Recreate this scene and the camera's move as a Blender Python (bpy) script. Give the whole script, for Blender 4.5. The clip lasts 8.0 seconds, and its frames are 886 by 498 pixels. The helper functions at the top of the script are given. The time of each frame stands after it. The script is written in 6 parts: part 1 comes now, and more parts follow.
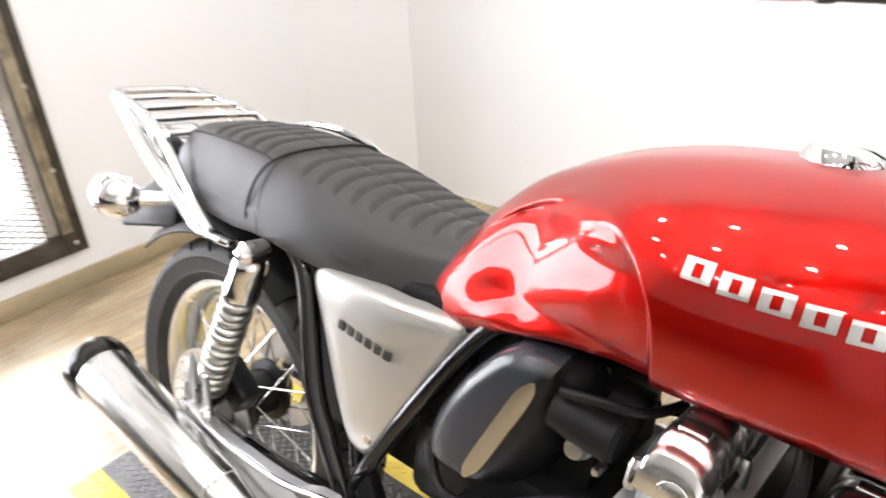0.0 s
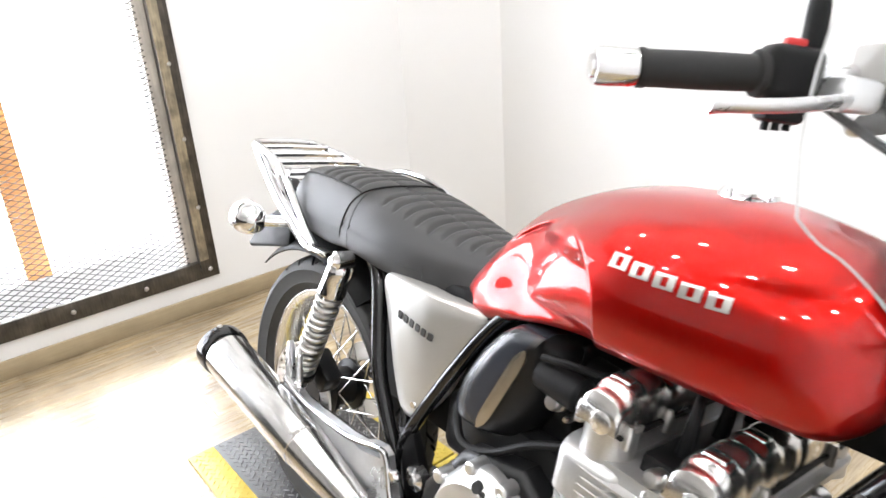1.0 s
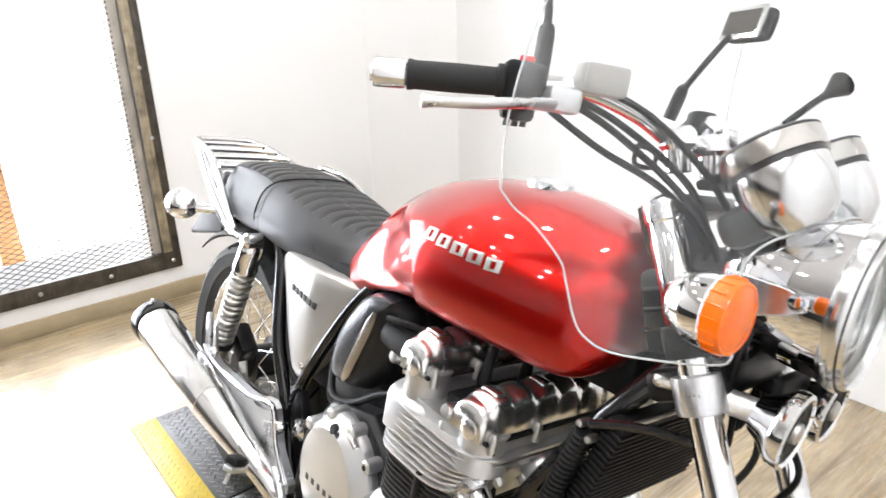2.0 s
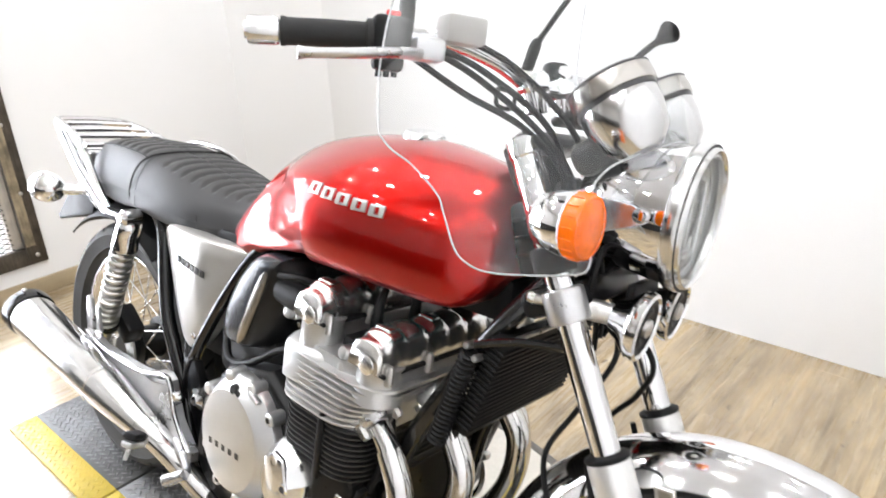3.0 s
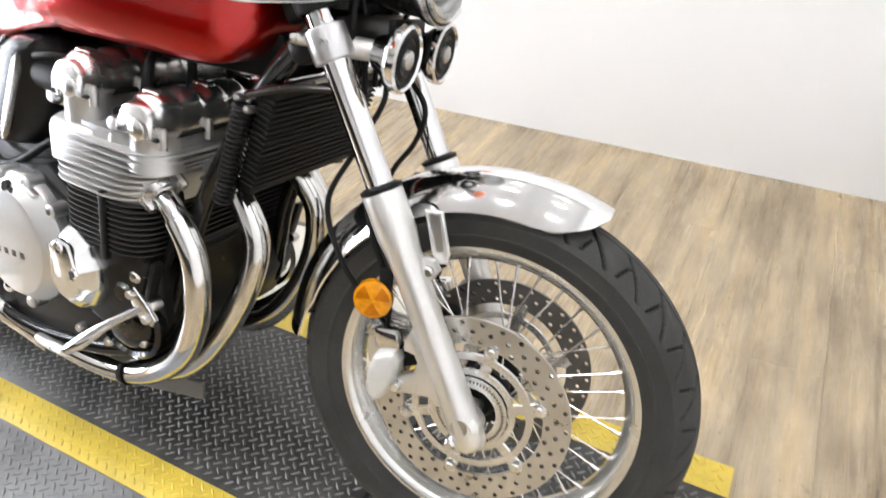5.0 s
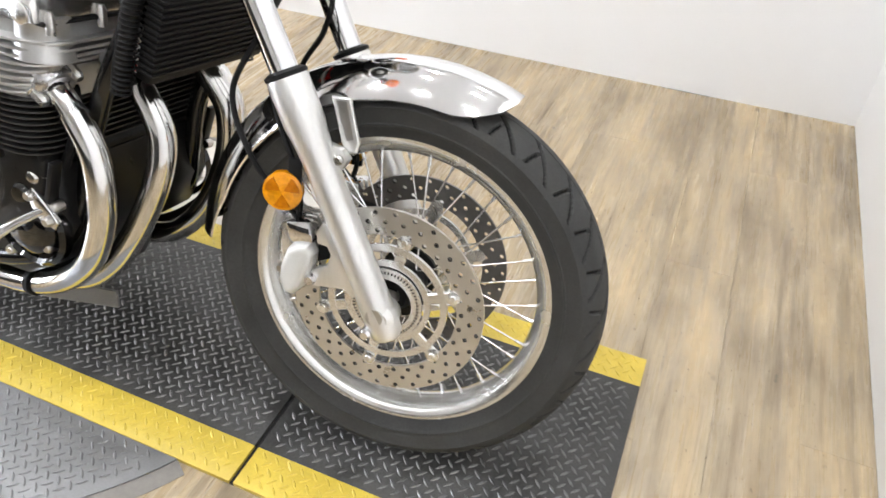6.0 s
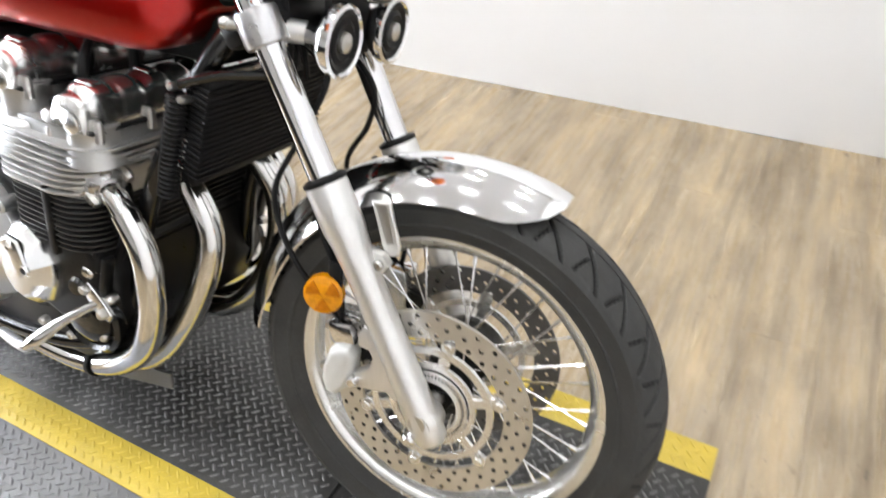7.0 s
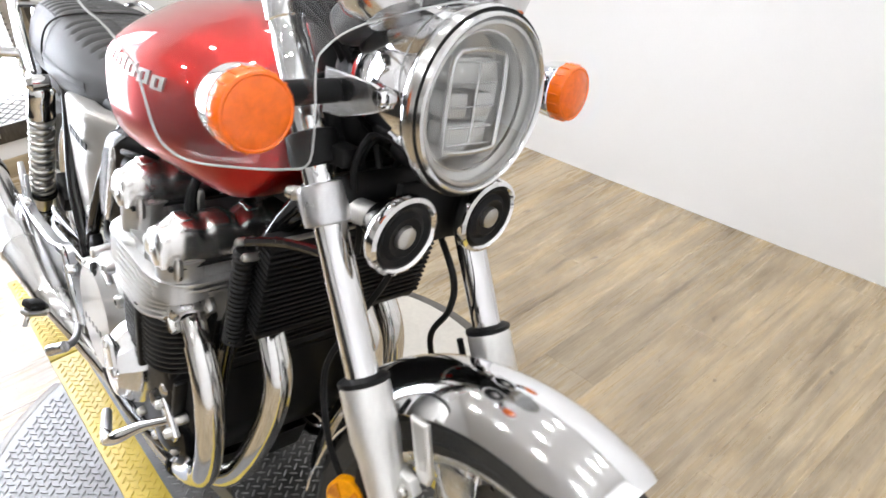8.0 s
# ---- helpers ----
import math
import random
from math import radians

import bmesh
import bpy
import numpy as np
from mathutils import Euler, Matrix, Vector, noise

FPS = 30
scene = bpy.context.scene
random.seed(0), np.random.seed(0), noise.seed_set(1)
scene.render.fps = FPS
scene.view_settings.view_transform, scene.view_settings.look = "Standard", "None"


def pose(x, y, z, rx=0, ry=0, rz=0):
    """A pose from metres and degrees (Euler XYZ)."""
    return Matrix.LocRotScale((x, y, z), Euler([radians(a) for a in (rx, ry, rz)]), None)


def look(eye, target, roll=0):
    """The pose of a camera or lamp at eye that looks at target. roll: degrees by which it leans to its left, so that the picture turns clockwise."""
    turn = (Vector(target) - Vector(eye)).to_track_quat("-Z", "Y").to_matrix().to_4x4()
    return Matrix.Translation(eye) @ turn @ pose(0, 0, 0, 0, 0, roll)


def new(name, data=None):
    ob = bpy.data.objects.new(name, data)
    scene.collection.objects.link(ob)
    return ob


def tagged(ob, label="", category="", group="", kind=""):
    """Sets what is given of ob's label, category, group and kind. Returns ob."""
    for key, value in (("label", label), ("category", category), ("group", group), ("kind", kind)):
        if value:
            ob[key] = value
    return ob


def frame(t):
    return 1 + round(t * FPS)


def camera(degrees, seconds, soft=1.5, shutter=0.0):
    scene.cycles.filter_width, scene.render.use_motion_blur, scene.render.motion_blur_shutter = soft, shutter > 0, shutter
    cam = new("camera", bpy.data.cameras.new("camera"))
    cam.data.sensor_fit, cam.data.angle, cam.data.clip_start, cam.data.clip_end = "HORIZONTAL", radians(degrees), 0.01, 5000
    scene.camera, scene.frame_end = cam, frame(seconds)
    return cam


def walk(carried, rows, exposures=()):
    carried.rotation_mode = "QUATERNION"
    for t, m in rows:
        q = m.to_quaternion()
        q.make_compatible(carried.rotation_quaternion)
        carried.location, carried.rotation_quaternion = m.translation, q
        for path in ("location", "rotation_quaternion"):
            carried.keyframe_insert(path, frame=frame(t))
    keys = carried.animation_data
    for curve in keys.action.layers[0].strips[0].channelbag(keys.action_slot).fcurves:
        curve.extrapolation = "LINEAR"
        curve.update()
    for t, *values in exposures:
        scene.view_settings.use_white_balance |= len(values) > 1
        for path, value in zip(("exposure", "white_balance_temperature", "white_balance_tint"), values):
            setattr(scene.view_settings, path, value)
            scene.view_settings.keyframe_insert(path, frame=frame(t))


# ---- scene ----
# ---- camera ----
cam = camera(65.0, 8.0, shutter=0.35)
PATH = [
    (0, (-0.4740, -0.4610, 1.1950), (-1.3578, 0.5180, 0.4806), -3.20),
    (0.3, (-0.4110, -0.4840, 1.2140), (-1.4313, 0.4058, 0.5680), -5.30),
    (0.5, (-0.3590, -0.5160, 1.2110), (-1.4150, 0.3740, 0.6140), -5.20),
    (0.7, (-0.2890, -0.5620, 1.2190), (-1.3492, 0.3205, 0.6297), -4.40),
    (1, (-0.1890, -0.6000, 1.2430), (-1.2739, 0.2643, 0.6720), -3.70),
    (1.2, (-0.1260, -0.5980, 1.2510), (-1.2148, 0.2689, 0.6916), -3.40),
    (1.5, (-0.0160, -0.5690, 1.2540), (-1.1211, 0.2773, 0.6950), -2.00),
    (1.7, (0.0520, -0.5460, 1.2500), (-1.0603, 0.2970, 0.7002), -1.40),
    (2.8, (0.1443, -0.5926, 1.2383), (-0.8056, 0.4222, 0.6745), -3.17),
    (3, (0.1603, -0.6076, 1.2273), (-0.7483, 0.4299, 0.6373), -2.37),
    (3.5, (0.1970, -0.6274, 1.2066), (-0.6406, 0.4511, 0.5858), -1.47),
    (4, (0.2293, -0.6265, 1.1785), (-0.5233, 0.4659, 0.4783), -1.42),
    (4.5, (0.2673, -0.6227, 1.1364), (-0.4151, 0.4652, 0.3614), -1.65),
    (5, (0.2924, -0.6279, 1.1084), (-0.2740, 0.4548, 0.2384), -0.50),
    (5.2, (0.3034, -0.6299, 1.0904), (-0.2363, 0.4422, 0.1908), -0.50),
    (6.3, (0.3549, -0.6487, 1.0503), (-0.0374, 0.4102, 0.0630), 2.04),
    (6.5, (0.3489, -0.6447, 1.0593), (-0.0382, 0.4094, 0.0649), 1.44),
    (6.8, (0.3308, -0.5888, 1.0972), (-0.1498, 0.4592, 0.1377), -1.38),
    (7, (0.3428, -0.5269, 1.1175), (-0.2367, 0.4825, 0.1712), -3.15),
    (7.3, (0.3605, -0.4224, 1.1385), (-0.4315, 0.5311, 0.2938), -3.37),
    (7.5, (0.3624, -0.3729, 1.1584), (-0.5221, 0.4964, 0.3145), -3.57),
    (7.7, (0.3798, -0.3183, 1.1599), (-0.6016, 0.4808, 0.3548), -6.62),
    (8, (0.3576, -0.2224, 1.1631), (-0.6423, 0.5451, 0.3501), -4.76),
]
EXPOSURES = [(0.0, 0.06, 6950, 14), (0.8, 0.10, 6750, 12), (1.5, 0.10, 6700, 12), (3.0, 0.04, 6650, 12), (4.5, 0.0, 6700, 12), (6.5, 0.0, 6650, 11), (8.0, -0.20, 6650, 12)]
walk(cam, [(t, look(e, g, r)) for t, e, g, r in PATH], EXPOSURES)

# ---- room sizes ----
FLOOR_Z = -0.010
WALL_L, WALL_R, WALL_B, WALL_F = -2.812, 0.812, 1.587, -4.6
CEIL = 2.95

# ---- light ----
world = bpy.data.worlds.new("world")
scene.world = world
world.use_nodes = True
world.node_tree.nodes["Background"].inputs[0].default_value = (0.9, 0.95, 1.0, 1)
world.node_tree.nodes["Background"].inputs[1].default_value = 0.1

LAMP_SPOTS = [(x, y) for y in (0.9, 0.1, -0.9, -1.9) for x in (-2.2, -1.35, -0.5, 0.35)]
for lx, ly in LAMP_SPOTS:
    ld = bpy.data.lights.new("ceiling_lamp_light", "AREA")
    ld.shape, ld.size, ld.energy, ld.color = "DISK", 0.085, 7.4, (0.965, 1.0, 1.02)
    lo = new("ceiling_lamp_light", ld)
    lo.matrix_world = pose(lx, ly, CEIL - 0.035)


# ---- materials ----
def nodes_of(name):
    m = bpy.data.materials.new(name)
    m.use_nodes = True
    nt = m.node_tree
    return m, nt, nt.nodes["Principled BSDF"]


def tex_coord(nt, scale, random_shift=False):
    tc = nt.nodes.new("ShaderNodeTexCoord")
    mp = nt.nodes.new("ShaderNodeMapping")
    mp.inputs["Scale"].default_value = scale if isinstance(scale, tuple) else (scale,) * 3
    nt.links.new(tc.outputs["Object"], mp.inputs["Vector"])
    if random_shift:
        oi = nt.nodes.new("ShaderNodeObjectInfo")
        mul = nt.nodes.new("ShaderNodeMath")
        mul.operation = "MULTIPLY"
        mul.inputs[1].default_value = 37.0
        nt.links.new(oi.outputs["Random"], mul.inputs[0])
        nt.links.new(mul.outputs[0], mp.inputs["Location"])
    return mp.outputs["Vector"]


def noise_tex(nt, vec, detail=4.0, rough=0.55):
    n = nt.nodes.new("ShaderNodeTexNoise")
    n.inputs["Scale"].default_value = 1.0
    n.inputs["Detail"].default_value = detail
    n.inputs["Roughness"].default_value = rough
    nt.links.new(vec, n.inputs["Vector"])
    return n.outputs["Fac"]


def ramp(nt, fac, stops):
    r = nt.nodes.new("ShaderNodeValToRGB")
    while len(r.color_ramp.elements) < len(stops):
        r.color_ramp.elements.new(0.5)
    for e, (p, c) in zip(r.color_ramp.elements, stops):
        e.position = p
        e.color = (*c, 1) if isinstance(c, tuple) else (c, c, c, 1)
    nt.links.new(fac, r.inputs["Fac"])
    return r.outputs["Color"]


def mixc(nt, a, b, fac, mode="MIX"):
    m = nt.nodes.new("ShaderNodeMix")
    m.data_type, m.blend_type = "RGBA", mode
    for sock, val in ((m.inputs[6], a), (m.inputs[7], b)):
        if isinstance(val, tuple):
            sock.default_value = (*val, 1)
        else:
            nt.links.new(val, sock)
    if isinstance(fac, float):
        m.inputs[0].default_value = fac
    else:
        nt.links.new(fac, m.inputs[0])
    return m.outputs[2]


def bump(nt, bsdf, height, strength, dist):
    b = nt.nodes.new("ShaderNodeBump")
    b.inputs["Strength"].default_value = strength
    b.inputs["Distance"].default_value = dist
    nt.links.new(height, b.inputs["Height"])
    nt.links.new(b.outputs["Normal"], bsdf.inputs["Normal"])


def material(name, colour, rough=0.5, metal=0.0, vary=0.12, grain=180.0, wear=7.0, relief=0.08, coat=0.0, spread=0.10, stretch=(1, 1, 1), spec=0.5):
    """Colour with fine grain and broad wear, and a roughness that varies with both."""
    m, nt, b = nodes_of(name)
    fine = noise_tex(nt, tex_coord(nt, tuple(grain * s for s in stretch)), 3.0)
    broad = noise_tex(nt, tex_coord(nt, wear), 5.0)
    dark = tuple(c * (1 - vary) for c in colour)
    light = tuple(min(1, c * (1 + vary)) for c in colour)
    col = ramp(nt, broad, [(0.30, dark), (0.70, light)])
    col = mixc(nt, col, ramp(nt, fine, [(0.3, 1 - vary * 0.8), (0.7, 1.0)]), 1.0, "MULTIPLY")
    nt.links.new(col, b.inputs["Base Color"])
    nt.links.new(ramp(nt, broad, [(0.25, max(0.01, rough - spread * 0.5)), (0.75, min(1, rough + spread * 0.5))]), b.inputs["Roughness"])
    b.inputs["Metallic"].default_value = metal
    b.inputs["Coat Weight"].default_value = coat
    b.inputs["Coat Roughness"].default_value = 0.03
    b.inputs["Specular IOR Level"].default_value = spec
    if relief:
        bump(nt, b, fine, relief, 0.0006)
    return m


CHROME = material("chrome", (0.76, 0.76, 0.77), 0.05, 1.0, 0.03, 90, 9, 0.0, spread=0.04)
# mirror darkened: the dark reflection in it is put into the colour
MIRRORGLASS = material("dark_reflection_mirror", (0.085, 0.075, 0.068), 0.04, 1.0, 0.03, 90, 9, 0.0, spread=0.02)
SILENCERCHROME = material("silencer_chrome", (0.66, 0.655, 0.645), 0.19, 1.0, 0.05, 120, 14, 0.02, spread=0.06)
PIPECHROME = material("pipe_chrome", (0.70, 0.695, 0.685), 0.115, 1.0, 0.05, 120, 14, 0.02, spread=0.08)
GUARDCHROME = material("mudguard_chrome", (0.78, 0.78, 0.785), 0.085, 1.0, 0.03, 90, 9, 0.0, spread=0.05)
CAMALLOY = material("satin_cam_alloy", (0.78, 0.775, 0.765), 0.23, 0.98, 0.10, 300, 25, 0.06, spread=0.16)
POLISHED = material("polished_aluminium", (0.74, 0.74, 0.75), 0.20, 1.0, 0.06, 300, 14, 0.03, spread=0.12)
ALLOY = material("cast_aluminium", (0.64, 0.64, 0.65), 0.30, 0.92, 0.10, 420, 18, 0.12, spread=0.14)
SILVERPAINT = material("silver_paint", (0.50, 0.49, 0.465), 0.30, 0.6, 0.06, 900, 6, 0.03, coat=0.6, spread=0.06)
STEEL = material("brushed_steel", (0.55, 0.54, 0.52), 0.30, 1.0, 0.10, 500, 12, 0.06, spread=0.15)
BLACKGLOSS = material("black_enamel", (0.006, 0.006, 0.0065), 0.08, 0.0, 0.15, 300, 12, 0.02, coat=0.2, spread=0.06, spec=0.45)
BLACKMATT = material("black_plastic", (0.005, 0.005, 0.0055), 0.50, 0.0, 0.15, 600, 15, 0.15, spec=0.2)
BLACKENGINE = material("black_engine_paint", (0.008, 0.008, 0.0085), 0.34, 0.0, 0.2, 500, 18, 0.10, spread=0.18, spec=0.25)
INTAKEGREY = material("blue_grey_satin_cover", (0.024, 0.027, 0.034), 0.20, 0.0, 0.06, 500, 10, 0.04)
GREYPLASTIC = material("grey_plastic", (0.036, 0.037, 0.041), 0.30, 0.0, 0.08, 700, 10, 0.10)
RUBBER = material("tyre_rubber", (0.042, 0.042, 0.041), 0.62, 0.0, 0.25, 260, 11, 0.25, spread=0.2, spec=0.28)
# near-black rubber that paints the shade inside the tread grooves
GROOVESHADE = material("shaded_groove_rubber", (0.010, 0.010, 0.010), 0.75, 0.0, 0.2, 260, 11, 0.2, spec=0.15)
GRIP = material("grip_foam", (0.011, 0.011, 0.011), 0.80, 0.0, 0.2, 700, 25, 0.35)
VINYL = material("seat_vinyl", (0.031, 0.031, 0.0315), 0.48, 0.0, 0.10, 800, 8, 0.30, spread=0.08, spec=0.40)
ORANGE = material("amber_lens", (0.88, 0.150, 0.001), 0.18, 0.0, 0.10, 200, 90, 0.05, coat=0.25)
FROSTED = material("frosted_clear_lens", (0.50, 0.50, 0.49), 0.18, 0.3, 0.10, 200, 40, 0.05, coat=0.6)
CLOUDY = material("cloudy_plastic", (0.40, 0.385, 0.365), 0.35, 0.0, 0.08, 300, 20, 0.05)
RINGCHROME = material("dulled_chrome", (0.64, 0.64, 0.64), 0.17, 1.0, 0.06, 120, 12, 0.0, spread=0.1)
HEADALLOY = material("matt_silver_casting", (0.535, 0.535, 0.53), 0.38, 0.82, 0.10, 420, 22, 0.14, spread=0.14)
FINBLACK = material("black_fin_paint", (0.035, 0.035, 0.035), 0.38, 0.3, 0.3, 400, 20, 0.1, spread=0.2)
CLUTCHFACE = material("brushed_clutch_alloy", (0.685, 0.69, 0.695), 0.33, 0.92, 0.07, 420, 10, 0.05, spread=0.10)
PULSEFACE = material("polished_cover_alloy", (0.73, 0.735, 0.74), 0.19, 0.97, 0.07, 300, 14, 0.04, spread=0.10)
SATINRIM = material("satin_rim_alloy", (0.82, 0.82, 0.81), 0.24, 0.9, 0.06, 420, 14, 0.05, spread=0.14)
FORKALLOY = material("clear_coated_alloy", (0.74, 0.735, 0.72), 0.34, 0.85, 0.07, 300, 10, 0.06, coat=0.3, spread=0.12, stretch=(1, 1, 0.1))
CALSILVER = material("caliper_silver", (0.62, 0.62, 0.60), 0.42, 0.35, 0.06, 500, 20, 0.08)
TREADWORN = material("worn_tread_lugs", (0.21, 0.21, 0.206), 0.38, 0.6, 0.5, 260, 11, 0.12, spread=0.25)
REFLECTDARK = material("amber_reflector_facet", (0.50, 0.155, 0.001), 0.2, 0.0, 0.25, 160, 60, 0.2, coat=0.6)
REFLECT = material("amber_reflector", (0.74, 0.285, 0.002), 0.20, 0.0, 0.25, 160, 60, 0.20, coat=0.6)
BRASSY = material("satin_band", (0.50, 0.48, 0.45), 0.22, 1.0, 0.05, 300, 8, 0.0)
REDSWITCH = material("red_switch", (0.65, 0.02, 0.02), 0.4)
HOLEWALL = material("dark_hole_wall", (0.045, 0.042, 0.040), 0.80, 0.2, 0.2, 500, 40, 0.1)
# disc steel darkened: the far disc's shade is put into its colour
DISCSHADE = material("shaded_inner_disc", (0.16, 0.155, 0.15), 0.5, 0.7, 0.15, 600, 20, 0.08, spread=0.1)
DISCSTEEL = material("disc_steel", (0.64, 0.625, 0.59), 0.30, 0.9, 0.08, 600, 20, 0.05, spread=0.1)
DARKHOLE = material("dark_recess", (0.01, 0.01, 0.01), 0.8)
WALLPAINT = material("white_wall_paint", (0.775, 0.775, 0.775), 0.55, 0.0, 0.02, 260, 0.9, 0.10, spread=0.1)
DARKWALL = material("dark_band_paint", (0.035, 0.034, 0.034), 0.6, 0.0, 0.05, 200, 1.0, 0.1)
CEILPAINT = material("pale_ceiling_paint", (0.72, 0.72, 0.72), 0.7, 0.0, 0.02, 200, 1.2, 0.1)
SKIRTING = material("tan_skirting", (0.36, 0.285, 0.18), 0.45, 0.0, 0.14, 120, 5, 0.08, stretch=(1, 0.08, 1))
GATESTEEL = material("weathered_steel", (0.078, 0.066, 0.052), 0.45, 0.4, 0.55, 160, 14, 0.2, spread=0.2, stretch=(1, 1, 0.1))
GATEWOOD = material("timber_stop", (0.50, 0.46, 0.40), 0.6, 0.0, 0.3, 90, 8, 0.2, stretch=(1, 1, 0.06))
LINERWOOD = material("worn_tan_timber", (0.30, 0.25, 0.17), 0.55, 0.1, 0.5, 120, 16, 0.2, spread=0.2, stretch=(1, 1, 0.12))
MESHSTEEL = material("expanded_mesh_steel", (0.035, 0.034, 0.033), 0.5, 0.7, 0.2)
GROUNDGREY = material("concrete", (0.42, 0.41, 0.39), 0.8, 0.0, 0.15, 60, 2, 0.1)
POSTORANGE = material("orange_post_paint", (0.75, 0.33, 0.10), 0.5, 0.0, 0.1, 100, 5, 0.05)
TREADBLACK = material("black_tread_plate", (0.056, 0.055, 0.053), 0.42, 0.25, 0.50, 220, 9, 0.15, spread=0.2)
TREADYELLOW = material("yellow_tread_paint", (0.64, 0.475, 0.068), 0.40, 0.0, 0.14, 200, 9, 0.12, spread=0.15)
TREADSILVER = material("bright_tread_plate", (0.245, 0.245, 0.25), 0.42, 0.85, 0.14, 240, 7, 0.10, spread=0.2)
PALEPLATE = material("pale_worn_plate", (0.62, 0.59, 0.53), 0.45, 0.1, 0.10, 90, 7, 0.05, spread=0.15)
LAMPGREY = material("lamp_reflector_grey", (0.64, 0.64, 0.64), 0.22, 0.65, 0.08, 200, 20, 0.0)
RINGSTEEL = material("galvanised_edge", (0.17, 0.158, 0.145), 0.45, 0.5, 0.2, 120, 8, 0.1)
LETTER = material("dark_lettering", (0.03, 0.03, 0.03), 0.4)


def red_paint():
    m, nt, b = nodes_of("candy_red_paint")
    flake = noise_tex(nt, tex_coord(nt, 2600.0), 1.0)
    broad = noise_tex(nt, tex_coord(nt, 3.0), 3.0)
    col = ramp(nt, flake, [(0.35, (0.35, 0.0024, 0.0018)), (0.65, (0.50, 0.0065, 0.0032))])
    col = mixc(nt, col, ramp(nt, broad, [(0.3, 0.94), (0.7, 1.0)]), 1.0, "MULTIPLY")
    nt.links.new(col, b.inputs["Base Color"])
    b.inputs["Metallic"].default_value = 0.92
    b.inputs["Roughness"].default_value = 0.33
    b.inputs["Specular IOR Level"].default_value = 0.1
    b.inputs["Coat Weight"].default_value = 0.85
    b.inputs["Coat Roughness"].default_value = 0.02
    return m


def thin_sheet(name, gloss, blur):
    """Clear thin plastic: lets nearly all through and mirrors a little."""
    m, nt, b = nodes_of(name)
    tr = nt.nodes.new("ShaderNodeBsdfTransparent")
    tr.inputs["Color"].default_value = (0.965, 0.97, 0.97, 1)
    gl = nt.nodes.new("ShaderNodeBsdfGlossy")
    gl.inputs["Roughness"].default_value = blur
    mx = nt.nodes.new("ShaderNodeMixShader")
    mx.inputs[0].default_value = gloss
    nt.links.new(tr.outputs[0], mx.inputs[1])
    nt.links.new(gl.outputs[0], mx.inputs[2])
    nt.links.new(mx.outputs[0], nt.nodes["Material Output"].inputs["Surface"])
    return m


def wood_floor():
    """Grey-tan vinyl planks; grain runs along y, smears and knots cross from plank to plank."""
    m, nt, b = nodes_of("plank_vinyl")
    oi = nt.nodes.new("ShaderNodeObjectInfo")
    geo = nt.nodes.new("ShaderNodeNewGeometry")

    def over(scale):
        mp = nt.nodes.new("ShaderNodeMapping")
        mp.inputs["Scale"].default_value = scale
        nt.links.new(geo.outputs["Position"], mp.inputs["Vector"])
        return mp.outputs["Vector"]

    smear = noise_tex(nt, over((7.0, 2.6, 1.0)), 6.0, 0.62)
    strip = noise_tex(nt, over((17.0, 0.9, 1.0)), 3.0, 0.5)
    streak = noise_tex(nt, tex_coord(nt, (64.0, 3.0, 1.0), True), 6.0, 0.65)
    grain = noise_tex(nt, tex_coord(nt, (420.0, 12.0, 1.0), True), 3.0)
    knots = noise_tex(nt, over((24.0, 15.0, 1.0)), 2.0)
    base = ramp(nt, oi.outputs["Random"], [(0.0, (0.378, 0.318, 0.226)), (0.5, (0.416, 0.352, 0.250)), (1.0, (0.352, 0.300, 0.218))])
    col = mixc(nt, base, ramp(nt, smear, [(0.30, (0.52, 0.48, 0.43)), (0.50, (0.95, 0.94, 0.92)), (0.70, (1.20, 1.16, 1.06))]), 1.0, "MULTIPLY")
    col = mixc(nt, col, ramp(nt, strip, [(0.32, (0.80, 0.77, 0.72)), (0.50, (1.0, 1.0, 1.0)), (0.68, (1.12, 1.07, 0.96))]), 1.0, "MULTIPLY")
    col = mixc(nt, col, ramp(nt, streak, [(0.28, (0.48, 0.43, 0.37)), (0.48, (1.0, 1.0, 1.0)), (0.72, (1.12, 1.09, 1.03))]), 0.8, "MULTIPLY")
    col = mixc(nt, col, ramp(nt, grain, [(0.3, (0.90, 0.86, 0.80)), (0.6, (1.05, 1.0, 0.95))]), 1.0, "MULTIPLY")
    col = mixc(nt, col, ramp(nt, knots, [(0.235, (0.26, 0.21, 0.17)), (0.29, (1.0, 1.0, 1.0))]), 0.85, "MULTIPLY")
    flecks = noise_tex(nt, over((140.0, 62.0, 1.0)), 2.0)
    patch = noise_tex(nt, over((4.0, 1.6, 1.0)), 3.0)
    fleck = mixc(nt, ramp(nt, flecks, [(0.27, (0.36, 0.30, 0.25)), (0.33, (1.0, 1.0, 1.0))]), (1.0, 1.0, 1.0), ramp(nt, patch, [(0.42, 0.0), (0.60, 1.0)]))
    col = mixc(nt, col, fleck, 1.0, "MULTIPLY")
    nt.links.new(col, b.inputs["Base Color"])
    nt.links.new(ramp(nt, streak, [(0.3, 0.34), (0.7, 0.22)]), b.inputs["Roughness"])
    b.inputs["Specular IOR Level"].default_value = 0.95
    bump(nt, b, grain, 0.12, 0.0006)
    return m


def glow(name, colour, strength):
    m, nt, b = nodes_of(name)
    b.inputs["Base Color"].default_value = (*colour, 1)
    b.inputs["Emission Color"].default_value = (*colour, 1)
    b.inputs["Emission Strength"].default_value = strength
    return m


